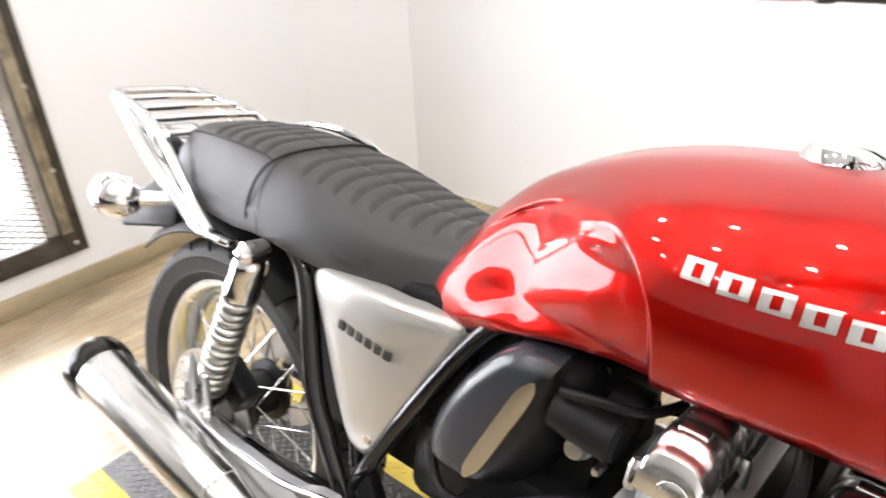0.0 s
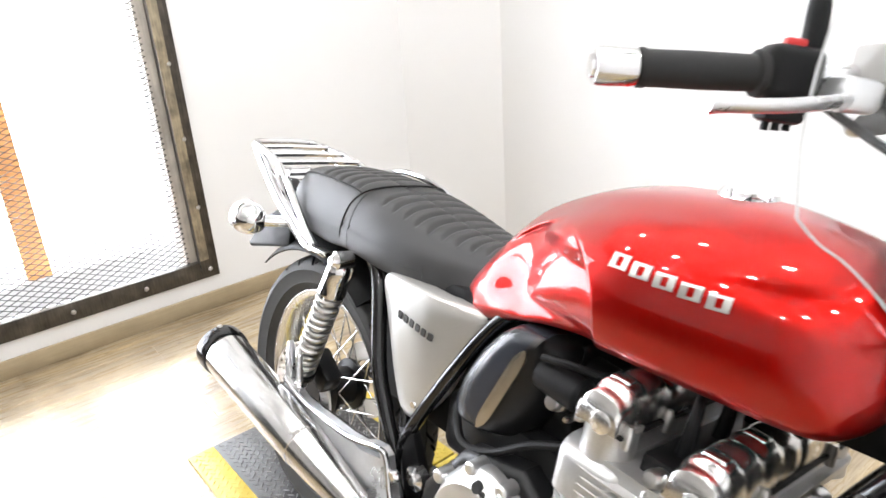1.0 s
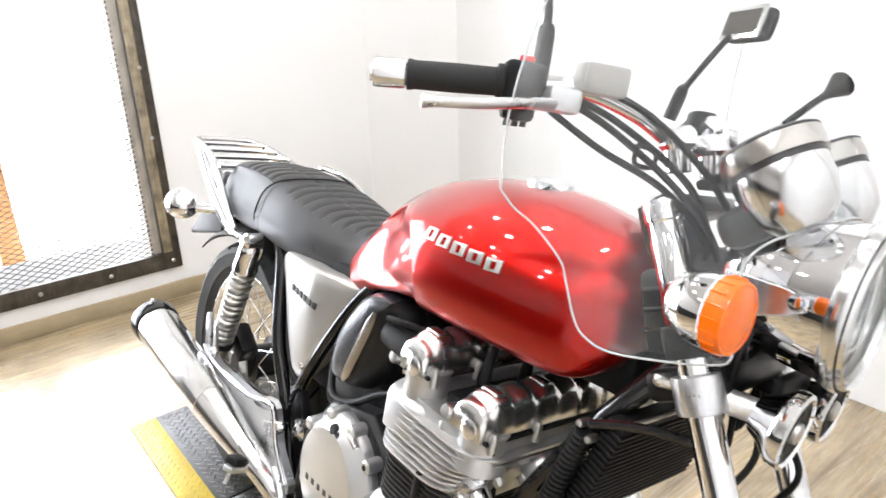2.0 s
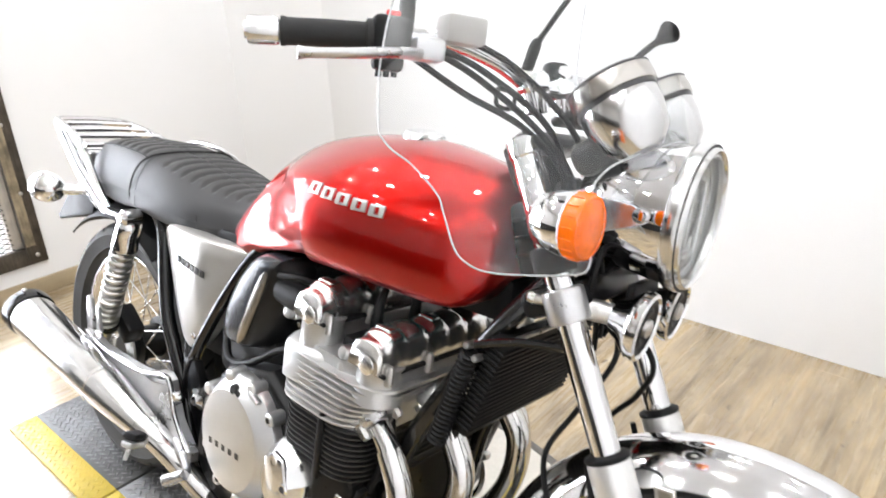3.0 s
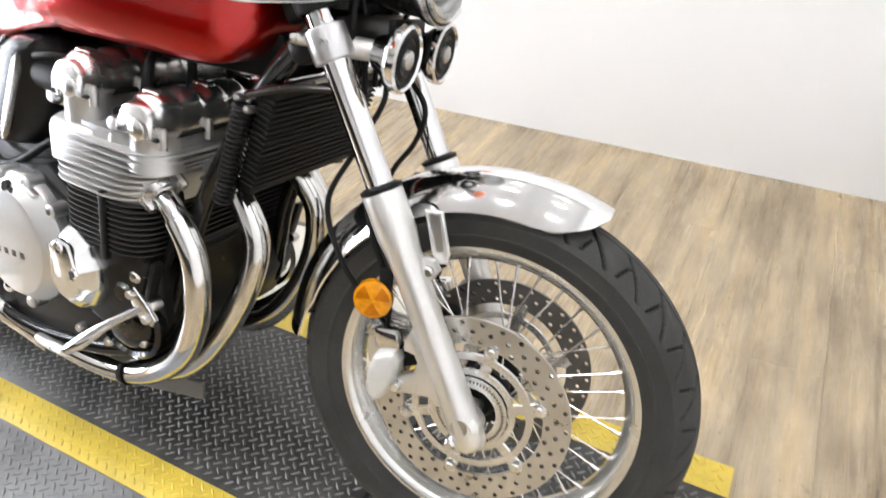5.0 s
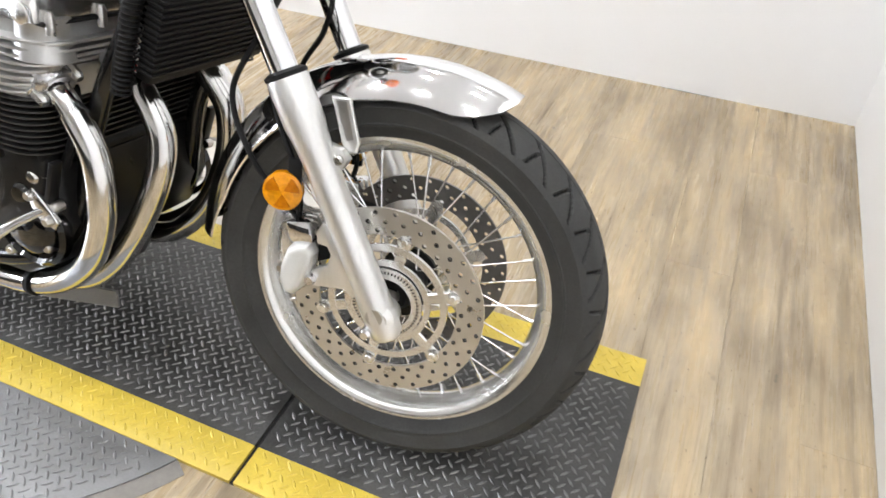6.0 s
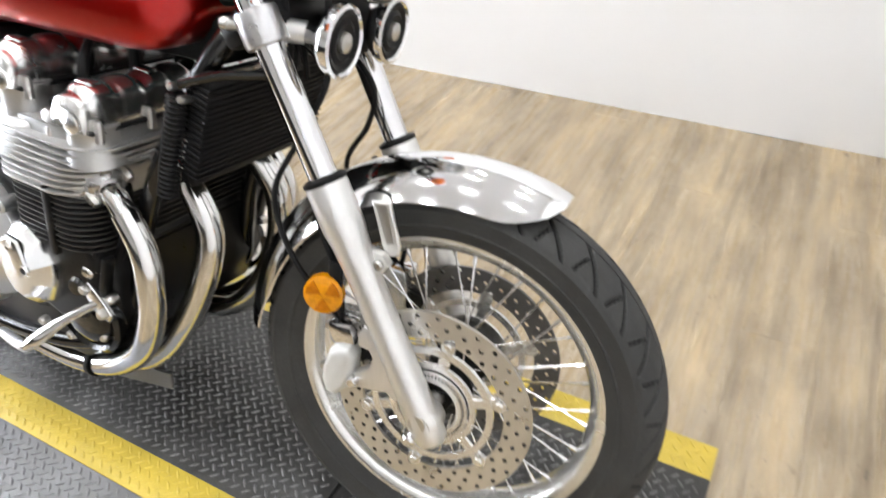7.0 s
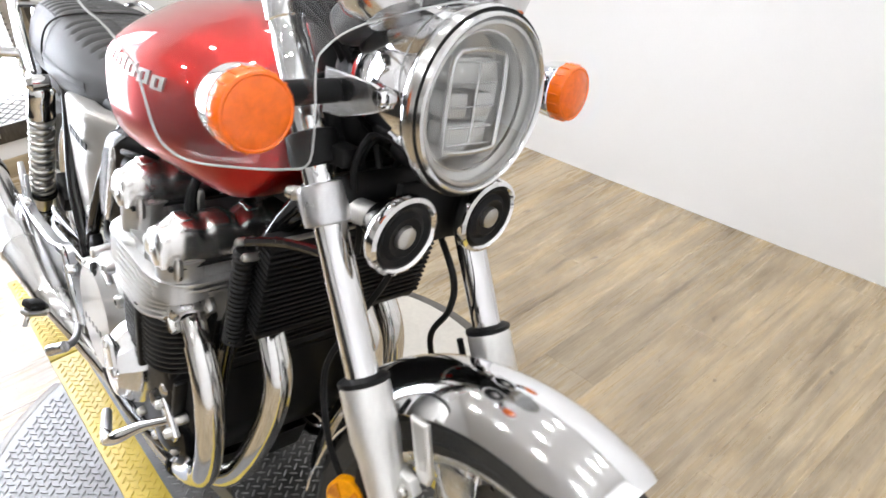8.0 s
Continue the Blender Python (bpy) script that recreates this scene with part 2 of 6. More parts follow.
RED = red_paint()
SCREEN = thin_sheet("clear_screen_plastic", 0.035, 0.22)
SCREENEDGE = material("screen_edge", (0.45, 0.46, 0.46), 0.25, 0.0, 0.02)
LENS = thin_sheet("clear_lens", 0.07, 0.02)
PLANK = wood_floor()
DAYLIGHT = glow("daylight_backdrop", (0.905, 0.966, 1.055), 14.0)


# ---- mesh tools ----
def crom(pts, n):
    """A smooth line through the points, n steps from each to the next."""
    p = [Vector(q) for q in pts]
    out = []
    for i in range(len(p) - 1):
        a, b, c, d = p[max(i - 1, 0)], p[i], p[i + 1], p[min(i + 2, len(p) - 1)]
        for k in range(n):
            t = k / n
            out.append(0.5 * ((2 * b) + (c - a) * t + (2 * a - 5 * b + 4 * c - d) * t * t + (3 * b - a - 3 * c + d) * t ** 3))
    return out + [p[-1]]


def curve(table, x):
    """A value read from a table of (x, value) with smooth steps."""
    if x <= table[0][0]:
        return table[0][1]
    for (x0, v0), (x1, v1) in zip(table, table[1:]):
        if x <= x1:
            t = (x - x0) / (x1 - x0)
            return v0 + (v1 - v0) * t
    return table[-1][1]


def smooth(a, b, x):
    t = min(1, max(0, (x - a) / (b - a)))
    return t * t * (3 - 2 * t)


def loft(rings, closed=True, caps=True, into=None):
    bm = into or bmesh.new()
    vs = [[bm.verts.new(p) for p in ring] for ring in rings]
    n = len(vs[0])
    for a, b in zip(vs, vs[1:]):
        for i in range(n if closed else n - 1):
            j = (i + 1) % n
            bm.faces.new((a[i], a[j], b[j], b[i]))
    if caps and closed:
        bm.faces.new(vs[0][::-1])
        bm.faces.new(vs[-1])
    return bm


def tube(pts, r, seg=10, steps=6, into=None, caps=True, flat=1.0):
    """A pipe along a smooth line; r may be one radius or one for each given point."""
    line = crom(pts, steps) if steps > 1 else [Vector(p) for p in pts]
    if isinstance(r, (int, float)):
        radii = [r] * len(line)
    else:
        radii = [v[0] for v in crom([(q, 0, 0) for q in r], steps)] if steps > 1 else list(r)
    rings, side = [], None
    for i, p in enumerate(line):
        d = (line[min(i + 1, len(line) - 1)] - line[max(i - 1, 0)]).normalized()
        if side is None:
            side = d.orthogonal().normalized()
        side = (side - d * side.dot(d)).normalized()
        up = d.cross(side)
        rings.append([p + radii[i] * (math.cos(2 * math.pi * k / seg) * side + flat * math.sin(2 * math.pi * k / seg) * up) for k in range(seg)])
    return loft(rings, True, caps, into)


def lathe(profile, origin, axis, seg=40, into=None, closed=False):
    """A turned shape: profile of (radius, distance along the axis)."""
    axis = Vector(axis).normalized()
    u = axis.orthogonal().normalized()
    v = axis.cross(u)
    o = Vector(origin)
    bm = into or bmesh.new()
    rings = []
    for r, h in profile:
        if r < 1e-6:
            rings.append([bm.verts.new(o + axis * h)])
        else:
            rings.append([bm.verts.new(o + axis * h + r * (math.cos(2 * math.pi * k / seg) * u + math.sin(2 * math.pi * k / seg) * v)) for k in range(seg)])
    pairs = list(zip(rings, rings[1:])) + ([(rings[-1], rings[0])] if closed else [])
    for a, b in pairs:
        for k in range(seg):
            j = (k + 1) % seg
            if len(a) == 1 and len(b) > 1:
                bm.faces.new((a[0], b[j], b[k]))
            elif len(b) == 1 and len(a) > 1:
                bm.faces.new((a[k], a[j], b[0]))
            elif len(a) > 1:
                bm.faces.new((a[k], a[j], b[j], b[k]))
    return bm


def block(size, m, bevel=0.004, seg=2, into=None):
    """A box of that size with rounded edges at the pose m."""
    bm = bmesh.new()
    bmesh.ops.create_cube(bm, size=1.0)
    bmesh.ops.scale(bm, vec=size, verts=bm.verts)
    if bevel:
        bmesh.ops.bevel(bm, geom=bm.edges[:], offset=bevel, segments=seg, affect="EDGES", profile=0.5)
    bm.transform(m)
    return joined(into, bm)


def plate(outline, y0, y1, bevel=0.004, seg=2, into=None, dome=0.0):
    """A plate cut to an outline of (x, z), from y0 to y1, with rounded rims."""
    bm = bmesh.new()
    vs = [bm.verts.new((x, y0, z)) for x, z in outline]
    f = bm.faces.new(vs)
    top = [e for e in bmesh.ops.extrude_face_region(bm, geom=[f])["geom"] if isinstance(e, bmesh.types.BMVert)]
    bmesh.ops.translate(bm, vec=(0, y1 - y0, 0), verts=top)
    if bevel:
        rim = [e for e in bm.edges if abs(e.verts[0].co.y - e.verts[1].co.y) < 1e-7]
        bmesh.ops.bevel(bm, geom=rim, offset=bevel, segments=seg, affect="EDGES", profile=0.5)
    return joined(into, bm)


def joined(into, bm):
    if into is None:
        return bm
    me = bpy.data.meshes.new("tmp")
    bm.to_mesh(me)
    into.from_mesh(me)
    bpy.data.meshes.remove(me)
    bm.free()
    return into


def finish(name, bm, mat, angle=35.0, m=None):
    bmesh.ops.recalc_face_normals(bm, faces=bm.faces)
    if m is not None:
        bm.transform(m)
    lim = radians(angle)
    for f in bm.faces:
        f.smooth = True
    for e in bm.edges:
        e.smooth = not (len(e.link_faces) == 2 and e.calc_face_angle(0) > lim)
    me = bpy.data.meshes.new(name)
    bm.to_mesh(me)
    bm.free()
    for q in (mat if isinstance(mat, (list, tuple)) else [mat]):
        me.materials.append(q)
    return me


def part(name, bm, mat, parent, label="", m=None, angle=35.0):
    ob = new(name, finish(name, bm, mat, angle, m))
    ob.parent = parent
    return tagged(ob, label)


def thing(name, bm, mat, label, category, kind="", group="", m=None, angle=35.0):
    return tagged(new(name, finish(name, bm, mat, angle, m)), label, category, group, kind)


def box_between(a, b, bevel=0.0):
    c = [(p + q) / 2 for p, q in zip(a, b)]
    return block([abs(q - p) for p, q in zip(a, b)], Matrix.Translation(c), bevel)


# ---- room ----
T = 0.12
WIN_Y0, WIN_Y1, WIN_Z0, WIN_Z1 = -1.50, 0.275, 0.155, 2.05
wl = bmesh.new()
for a, b in (((WALL_L - T, WALL_F - T, FLOOR_Z), (WALL_L, WIN_Y0, CEIL)), ((WALL_L - T, WIN_Y1, FLOOR_Z), (WALL_L, WALL_B + T, CEIL)),
             ((WALL_L - T, WIN_Y0, FLOOR_Z), (WALL_L, WIN_Y1, WIN_Z0)), ((WALL_L - T, WIN_Y0, WIN_Z1), (WALL_L, WIN_Y1, CEIL))):
    joined(wl, box_between(a, b))
thing("wall_west", wl, WALLPAINT, "plain white painted wall with a meshed window", "wall", "structure")
thing("wall_north", box_between((WALL_L, WALL_B, FLOOR_Z), (WALL_R + T, WALL_B + T, CEIL)), WALLPAINT, "plain white painted wall behind the motorcycle", "wall", "structure")
thing("wall_east", box_between((WALL_R, WALL_F - T, FLOOR_Z), (WALL_R + T, WALL_B, CEIL)), WALLPAINT, "plain white painted side wall", "wall", "structure")
thing("wall_south", box_between((WALL_L, WALL_F - T, FLOOR_Z), (WALL_R, WALL_F, CEIL)), WALLPAINT, "plain white painted wall", "wall", "structure")
# dark band added out of view, so chrome and paint reflect something dark
dd = box_between((WALL_L, WALL_F, FLOOR_Z), (WALL_R, WALL_F + 0.012, 1.05), 0.002)
joined(dd, box_between((WALL_L, WALL_F + 0.013, 0.06), (WALL_L + 0.012, -1.62, 1.05), 0.002))
thing("trim_dark_band", dd, DARKWALL, "unseen dark band added low on two walls for reflections", "dado", "structure")
thing("ceiling", box_between((WALL_L - T, WALL_F - T, CEIL), (WALL_R + T, WALL_B + T, CEIL + 0.1)), CEILPAINT, "plain pale grey ceiling with round lamps", "ceiling", "structure")
# panelled-over corner between the two walls
cp = bmesh.new()
ring = [(WALL_L, 1.32), (-2.44, WALL_B), (WALL_L, WALL_B)]
loft([[(x, y, FLOOR_Z) for x, y in ring], [(x, y, CEIL - 0.002) for x, y in ring]], True, True, cp)
thing("trim_corner", cp, WALLPAINT, "white boxed-in corner panel between two walls", "corner panel", "structure")
thing("baseboard", box_between((WALL_L, WALL_F, FLOOR_Z), (WALL_L + 0.014, 1.32, 0.058), 0.003), SKIRTING, "tan wood-look skirting along the white wall", "skirting", "structure")

# meshed window: steel frame, timber stops, expanded mesh, daylight behind
win = new("window_1")
tagged(win, "dark steel framed window covered with expanded metal mesh", "window", "", "structure")
FX = WALL_L + 0.004
fr = bmesh.new()
for a, b in (((FX - 0.02, WIN_Y0 - 0.03, WIN_Z0 - 0.03), (FX + 0.012, WIN_Y0 + 0.04, WIN_Z1 + 0.03)), ((FX - 0.02, WIN_Y1 - 0.035, WIN_Z0 - 0.03), (FX + 0.012, WIN_Y1 + 0.035, WIN_Z1 + 0.03)),
             ((FX - 0.02, WIN_Y0 + 0.041, WIN_Z0 - 0.03), (FX + 0.0115, WIN_Y1 - 0.036, WIN_Z0 + 0.04)), ((FX - 0.02, WIN_Y0 + 0.041, WIN_Z1 - 0.04), (FX + 0.0115, WIN_Y1 - 0.036, WIN_Z1 + 0.03))):
    joined(fr, box_between(a, b, 0.002))
part("window_frame", fr, GATESTEEL, win, "dark weathered steel flat-bar frame")
for ya, yb in ((WIN_Y1 - 0.034, WIN_Y1 + 0.002), (WIN_Y0 + 0.002, WIN_Y0 + 0.038)):
    part("frame_liner", box_between((FX + 0.004, ya, WIN_Z0 + 0.046), (FX + 0.0145, yb, WIN_Z1 - 0.046), 0.002), LINERWOOD, win, "worn tan timber strip on the frame")
st = bmesh.new()
joined(st, box_between((FX - 0.115, WIN_Y1 - 0.075, WIN_Z0 + 0.012), (FX - 0.022, WIN_Y1 - 0.008, WIN_Z1 - 0.012), 0.002))
joined(st, box_between((FX - 0.115, WIN_Y0 + 0.008, WIN_Z0 + 0.012), (FX - 0.022, WIN_Y0 + 0.06, WIN_Z1 - 0.012), 0.002))
part("window_stop", st, GATEWOOD, win, "pale timber stop behind the frame")
bolt_mesh = None
for by, bz in [(WIN_Y1, z) for z in (0.16, 0.42, 0.69, 0.965, 1.24, 1.51, 1.78, 2.04)] + [(y, WIN_Z0 + 0.003) for y in (0.02, -0.24, -0.5, -0.76, -1.02, -1.28)]:
    bb = part("screw", lathe([(0.0, 0.006), (0.005, 0.005), (0.009, 0.0), (0.009, -0.002)], (0, 0, 0), (1, 0, 0), 12), STEEL, win) if bolt_mesh is None else new("screw", bolt_mesh)
    bolt_mesh = bb.data
    bb.parent = win
    bb.location = (FX + 0.0125, by, bz)
# expanded mesh: zigzag strands that meet in diamonds
mb = bmesh.new()
mw, mh = 0.048, 0.021
ny, nz = int((WIN_Y1 - WIN_Y0 - 0.05) / mw), int((WIN_Z1 - WIN_Z0 - 0.05) / (mh / 2))
for r in range(nz):
    z0 = WIN_Z0 + 0.03 + r * mh / 2
    prev = None
    for c in range(2 * ny + 1):
        py, pz = WIN_Y0 + 0.025 + c * mw / 2, z0 + (mh / 4 if (c + r) % 2 else -mh / 4)
        quad = [mb.verts.new((FX - 0.008 + dx, py, pz + dz)) for dx, dz in ((0.0016, 0.0014), (-0.0016, 0.0014), (-0.0016, -0.0014), (0.0016, -0.0014))]
        if prev:
            for k in range(4):
                mb.faces.new((prev[k], prev[(k + 1) % 4], quad[(k + 1) % 4], quad[k]))
        prev = quad
tagged(part("mesh_screen", mb, MESHSTEEL, win, "diamond expanded metal mesh"), "", "", "", "")
thing("backdrop", box_between((WALL_L - 1.3, -3.4, -0.2), (WALL_L - 1.25, 2.2, 2.8)), DAYLIGHT, "bright white daylight beyond the window", "backdrop", "structure")
thing("post", box_between((WALL_L - 0.46, -0.302, 0.160), (WALL_L - 0.42, -0.212, 2.4), 0.003), POSTORANGE, "orange painted post standing on a kerb outside the window", "post", "structure")
thing("kerb", box_between((WALL_L - 0.60, -3.4, FLOOR_Z - 0.01), (WALL_L - 0.40, 2.2, 0.160), 0.008), GROUNDGREY, "pale concrete kerb outside the window", "kerb", "structure")
thing("ground", box_between((WALL_L - 1.25, -3.4, FLOOR_Z - 0.06), (WALL_L - T, 2.2, FLOOR_Z - 0.01)), GROUNDGREY, "pale concrete ground outside the window", "ground", "structure")

# ceiling lamps
for lx, ly in LAMP_SPOTS:
    lamp = tagged(new("ceiling_lamp"), "round recessed ceiling lamp, lit", "ceiling lamp", "ceiling lamps")
    lamp.location = (lx, ly, CEIL)
    part("trim_ring", lathe([(0.07, 0.0), (0.09, 0.0), (0.09, -0.008), (0.07, -0.012)], (0, 0, 0), (0, 0, 1), 28, None, True), CEILPAINT, lamp)

# floor planks lie on a screed
floor = thing("floor", box_between((WALL_L, WALL_F, FLOOR_Z - 0.05), (WALL_R, WALL_B, FLOOR_Z - 0.004)), DARKHOLE, "grey-tan wood-look vinyl plank floor", "floor", "structure")

# ---- turntable with its ramp deck ----
DECK_Y = (-0.192, -0.117, 0.290, 0.364)
JOINT_F, JOINT_R, DECK_F, DECK_R = -0.195, -1.405, 0.394, -1.91
DISC_C, DISC_R0 = Vector((-0.80, 0.098, 0)), 0.575
table = tagged(new("turntable"), "low display turntable of diamond tread plate with yellow edged deck", "turntable")


def lug_field(test, x0, x1, y0, y1, pitch=0.0175):
    """Raised lugs of tread plate: long ones across and along in turn."""
    verts, faces = [], []
    i = 0
    reach = int(0.75 * (x1 - x0 + y1 - y0) / pitch) + 1
    cx, cy, h2 = (x0 + x1) / 2, (y0 + y1) / 2, math.sqrt(0.5)
    for iu in range(-reach, reach + 1):
        for iv in range(-reach, reach + 1):
            x, y = cx + (iu - iv) * pitch * h2, cy + (iu + iv) * pitch * h2
            if not (x0 < x < x1 and y0 < y < y1 and test(x, y)):
                continue
            a = (math.pi / 4 if (iu + iv) % 2 else -math.pi / 4) + random.uniform(-0.04, 0.04)
            l, w, h = 0.0105, 0.0025, 0.0016
            ca, sa = math.cos(a), math.sin(a)
            for u, v, z in ((-l, 0, 0), (-l * 0.4, -w, 0), (l * 0.4, -w, 0), (l, 0, 0), (l * 0.4, w, 0), (-l * 0.4, w, 0),
                            (-l * 0.6, 0, h), (-l * 0.25, -w * 0.35, h), (l * 0.25, -w * 0.35, h), (l * 0.6, 0, h), (l * 0.25, w * 0.35, h), (-l * 0.25, w * 0.35, h)):
                verts.append((x + ca * u - sa * v, y + sa * u + ca * v, z))
            for k in range(6):
                j = (k + 1) % 6
                faces.append((i + k, i + j, i + 6 + j, i + 6 + k))
            faces.append(tuple(i + 6 + k for k in range(6)))
            i += 12
    me = bpy.data.meshes.new("tread_pattern")
    me.from_pydata(verts, [], faces)
    return me


def tread(parent, test, area, mat):
    me = lug_field(test, *area)
    me.materials.append(mat)
    ob = new("tread_pattern", me)
    ob.parent = parent
    ob["kind"] = "stuff"


G = 0.004
for seg_name, xa, xb in (("rear_deck", DECK_R, JOINT_R - G), ("centre_deck", JOINT_R + G, JOINT_F - G), ("front_deck", JOINT_F + G, DECK_F)):
    dk = part(seg_name, box_between((xa, DECK_Y[1], FLOOR_Z), (xb, DECK_Y[2], 0.0), 0.0008), TREADBLACK, table, "black diamond tread plate deck")
    tread(dk, lambda x, y: xa + 0.014 < x < xb - 0.014 and DECK_Y[1] + 0.01 < y < DECK_Y[2] - 0.01, (xa, xb, DECK_Y[1], DECK_Y[2]), TREADWORN)
    for ya, yb in ((DECK_Y[0], DECK_Y[1]), (DECK_Y[2], DECK_Y[3])):
        ye = part("yellow_edge", box_between((xa, ya, FLOOR_Z), (xb, yb, 0.0), 0.0008), TREADYELLOW, table, "yellow painted tread plate edge")
        tread(ye, lambda x, y: xa + 0.014 < x < xb - 0.014 and ya + 0.008 < y < yb - 0.008, (xa, xb, ya - 0.0015, yb + 0.004), TREADYELLOW)
for xj in (JOINT_F, JOINT_R):
    part("joint_gap", box_between((xj - G, DECK_Y[0], FLOOR_Z), (xj + G, DECK_Y[3], -0.006)), DARKHOLE, table, "black gap between deck plates")


def disc_side(sign):
    """One side of the round plate, cut off along the deck."""
    edge = DECK_Y[0] - 0.001 if sign < 0 else DECK_Y[3] + 0.001
    dy = edge - DISC_C.y
    half = math.acos(min(1, abs(dy) / DISC_R0))
    out = []
    for k in range(49):
        a = (-math.pi / 2 if sign < 0 else math.pi / 2) + (k / 48 * 2 - 1) * half
        out.append((DISC_C.x + DISC_R0 * math.cos(a), DISC_C.y + DISC_R0 * math.sin(a)))
    return out, edge


for sign in (-1, 1):
    arc, edge = disc_side(sign)
    bm = loft([[(x, y, FLOOR_Z) for x, y in arc], [(x, y, -0.0005) for x, y in arc]])
    plate_ob = part("round_plate", bm, TREADSILVER if sign < 0 else PALEPLATE, table, "bright silver diamond tread plate" if sign < 0 else "pale worn smooth plate", angle=20)
    if sign < 0:
        tread(plate_ob, lambda x, y: (x - DISC_C.x) ** 2 + (y - DISC_C.y) ** 2 < (DISC_R0 - 0.02) ** 2 and (y - edge) * sign > 0.012,
          (DISC_C.x - DISC_R0, DISC_C.x + DISC_R0, *((edge - 0.42, edge) if sign < 0 else (edge, edge + 0.42))), TREADSILVER)
    rimb = bmesh.new()
    rows = []
    for x, y in arc:
        d = Vector((x - DISC_C.x, y - DISC_C.y, 0)).normalized()
        q = Vector((x, y, 0))
        rows.append([q + d * 0.0015 + Vector((0, 0, FLOOR_Z)), q + d * 0.0015 + Vector((0, 0, -0.001)), q + d * 0.012 + Vector((0, 0, -0.0015)), q + d * 0.030 + Vector((0, 0, FLOOR_Z + 0.001)), q + d * 0.030 + Vector((0, 0, FLOOR_Z))])
    loft(rows, True, True, rimb)
    part("edge_ring", rimb, RINGSTEEL, table, "grey steel bevel ring round the plate")

# ---- motorcycle ----
LEAN_LEFT, STEER_LEFT = 12.985, 5.54
bike = tagged(new("motorcycle"), "red and chrome retro motorcycle leaning on its stand on the turntable", "motorcycle")
bike.matrix_world = pose(-1.49, 0, 0.001, -LEAN_LEFT, 0, -0.02)
AXIS = Vector((-math.sin(radians(27)), 0, math.cos(radians(27))))
PIVOT = Matrix.Translation((1.604, 0, 0))
STEER = PIVOT @ Matrix.Rotation(radians(STEER_LEFT), 4, AXIS) @ PIVOT.inverted()


def flip(m=None):
    """Mirror to the bike's other side."""
    s = Matrix.Diagonal((1, -1, 1, 1))
    return s if m is None else m @ s


def tyre_mesh(c, radius, width, rim_r, period, slant, n=1000):
    half = crom([(rim_r - 0.006, 0.33 * width, 0), (rim_r + 0.010, 0.425 * width, 0), (rim_r + 0.0125, 0.449 * width, 0), (rim_r + 0.0155, 0.455 * width, 0), (rim_r + 0.0180, 0.447 * width, 0), ((rim_r + radius) / 2, 0.492 * width, 0), ((rim_r + radius) / 2 + 0.003, 0.503 * width, 0), ((rim_r + radius) / 2 + 0.006, 0.494 * width, 0), (radius - 0.020, 0.445 * width, 0), (radius - 0.0075, 0.29 * width, 0), (radius - 0.001, 0.10 * width, 0), (radius, 0, 0)], 4)
    prof = [(p.x, p.y) for p in half] + [(p.x, -p.y) for p in half[-2::-1]]
    fine = []
    for (r0, y0), (r1, y1) in zip(prof, prof[1:]):
        k = 4 if min(r0, r1) > radius - 0.03 else 1
        fine += [(r0 + (r1 - r0) * i / k, y0 + (y1 - y0) * i / k) for i in range(k)]
    fine.append(prof[-1])
    verts, faces, deep = [], [], []
    for i in range(n):
        th = 2 * math.pi * i / n
        for r, y in fine:
            d = 0.0
            if r > radius - 0.034:
                s = th * radius + (0.5 * period if y > 0 else 0)
                side = abs(y) / (0.5 * width)
                u = (s + slant * abs(y) + 0.25 * period * side * side) % period
                if 0.14 < side < 0.95:
                    d = 0.0065 * smooth(0.0046, 0.0030, abs(u - 0.0055))
                u2 = (s + 0.45 * period - 0.4 * slant * abs(y)) % period
                if 0.50 < side < 0.92:
                    d = max(d, 0.0045 * smooth(0.0034, 0.0020, abs(u2 - 0.004)))
                if abs(abs(y) - 0.16 * width * 0.5) < 0.0012:
                    d = 0.0045
            r -= d
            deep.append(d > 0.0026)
            verts.append((c[0] + r * math.cos(th), c[1] + y, c[2] + r * math.sin(th)))
    w = len(fine)
    for i in range(n):
        j = (i + 1) % n
        for k in range(w - 1):
            faces.append((i * w + k, i * w + k + 1, j * w + k + 1, j * w + k))
    me = bpy.data.meshes.new("tyre")
    me.from_pydata(verts, [], faces)
    # deep groove faces take the second material, shade painted as colour
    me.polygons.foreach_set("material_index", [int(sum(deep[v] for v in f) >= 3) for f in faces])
    bm = bmesh.new()
    bm.from_mesh(me)
    bpy.data.meshes.remove(me)
    return bm


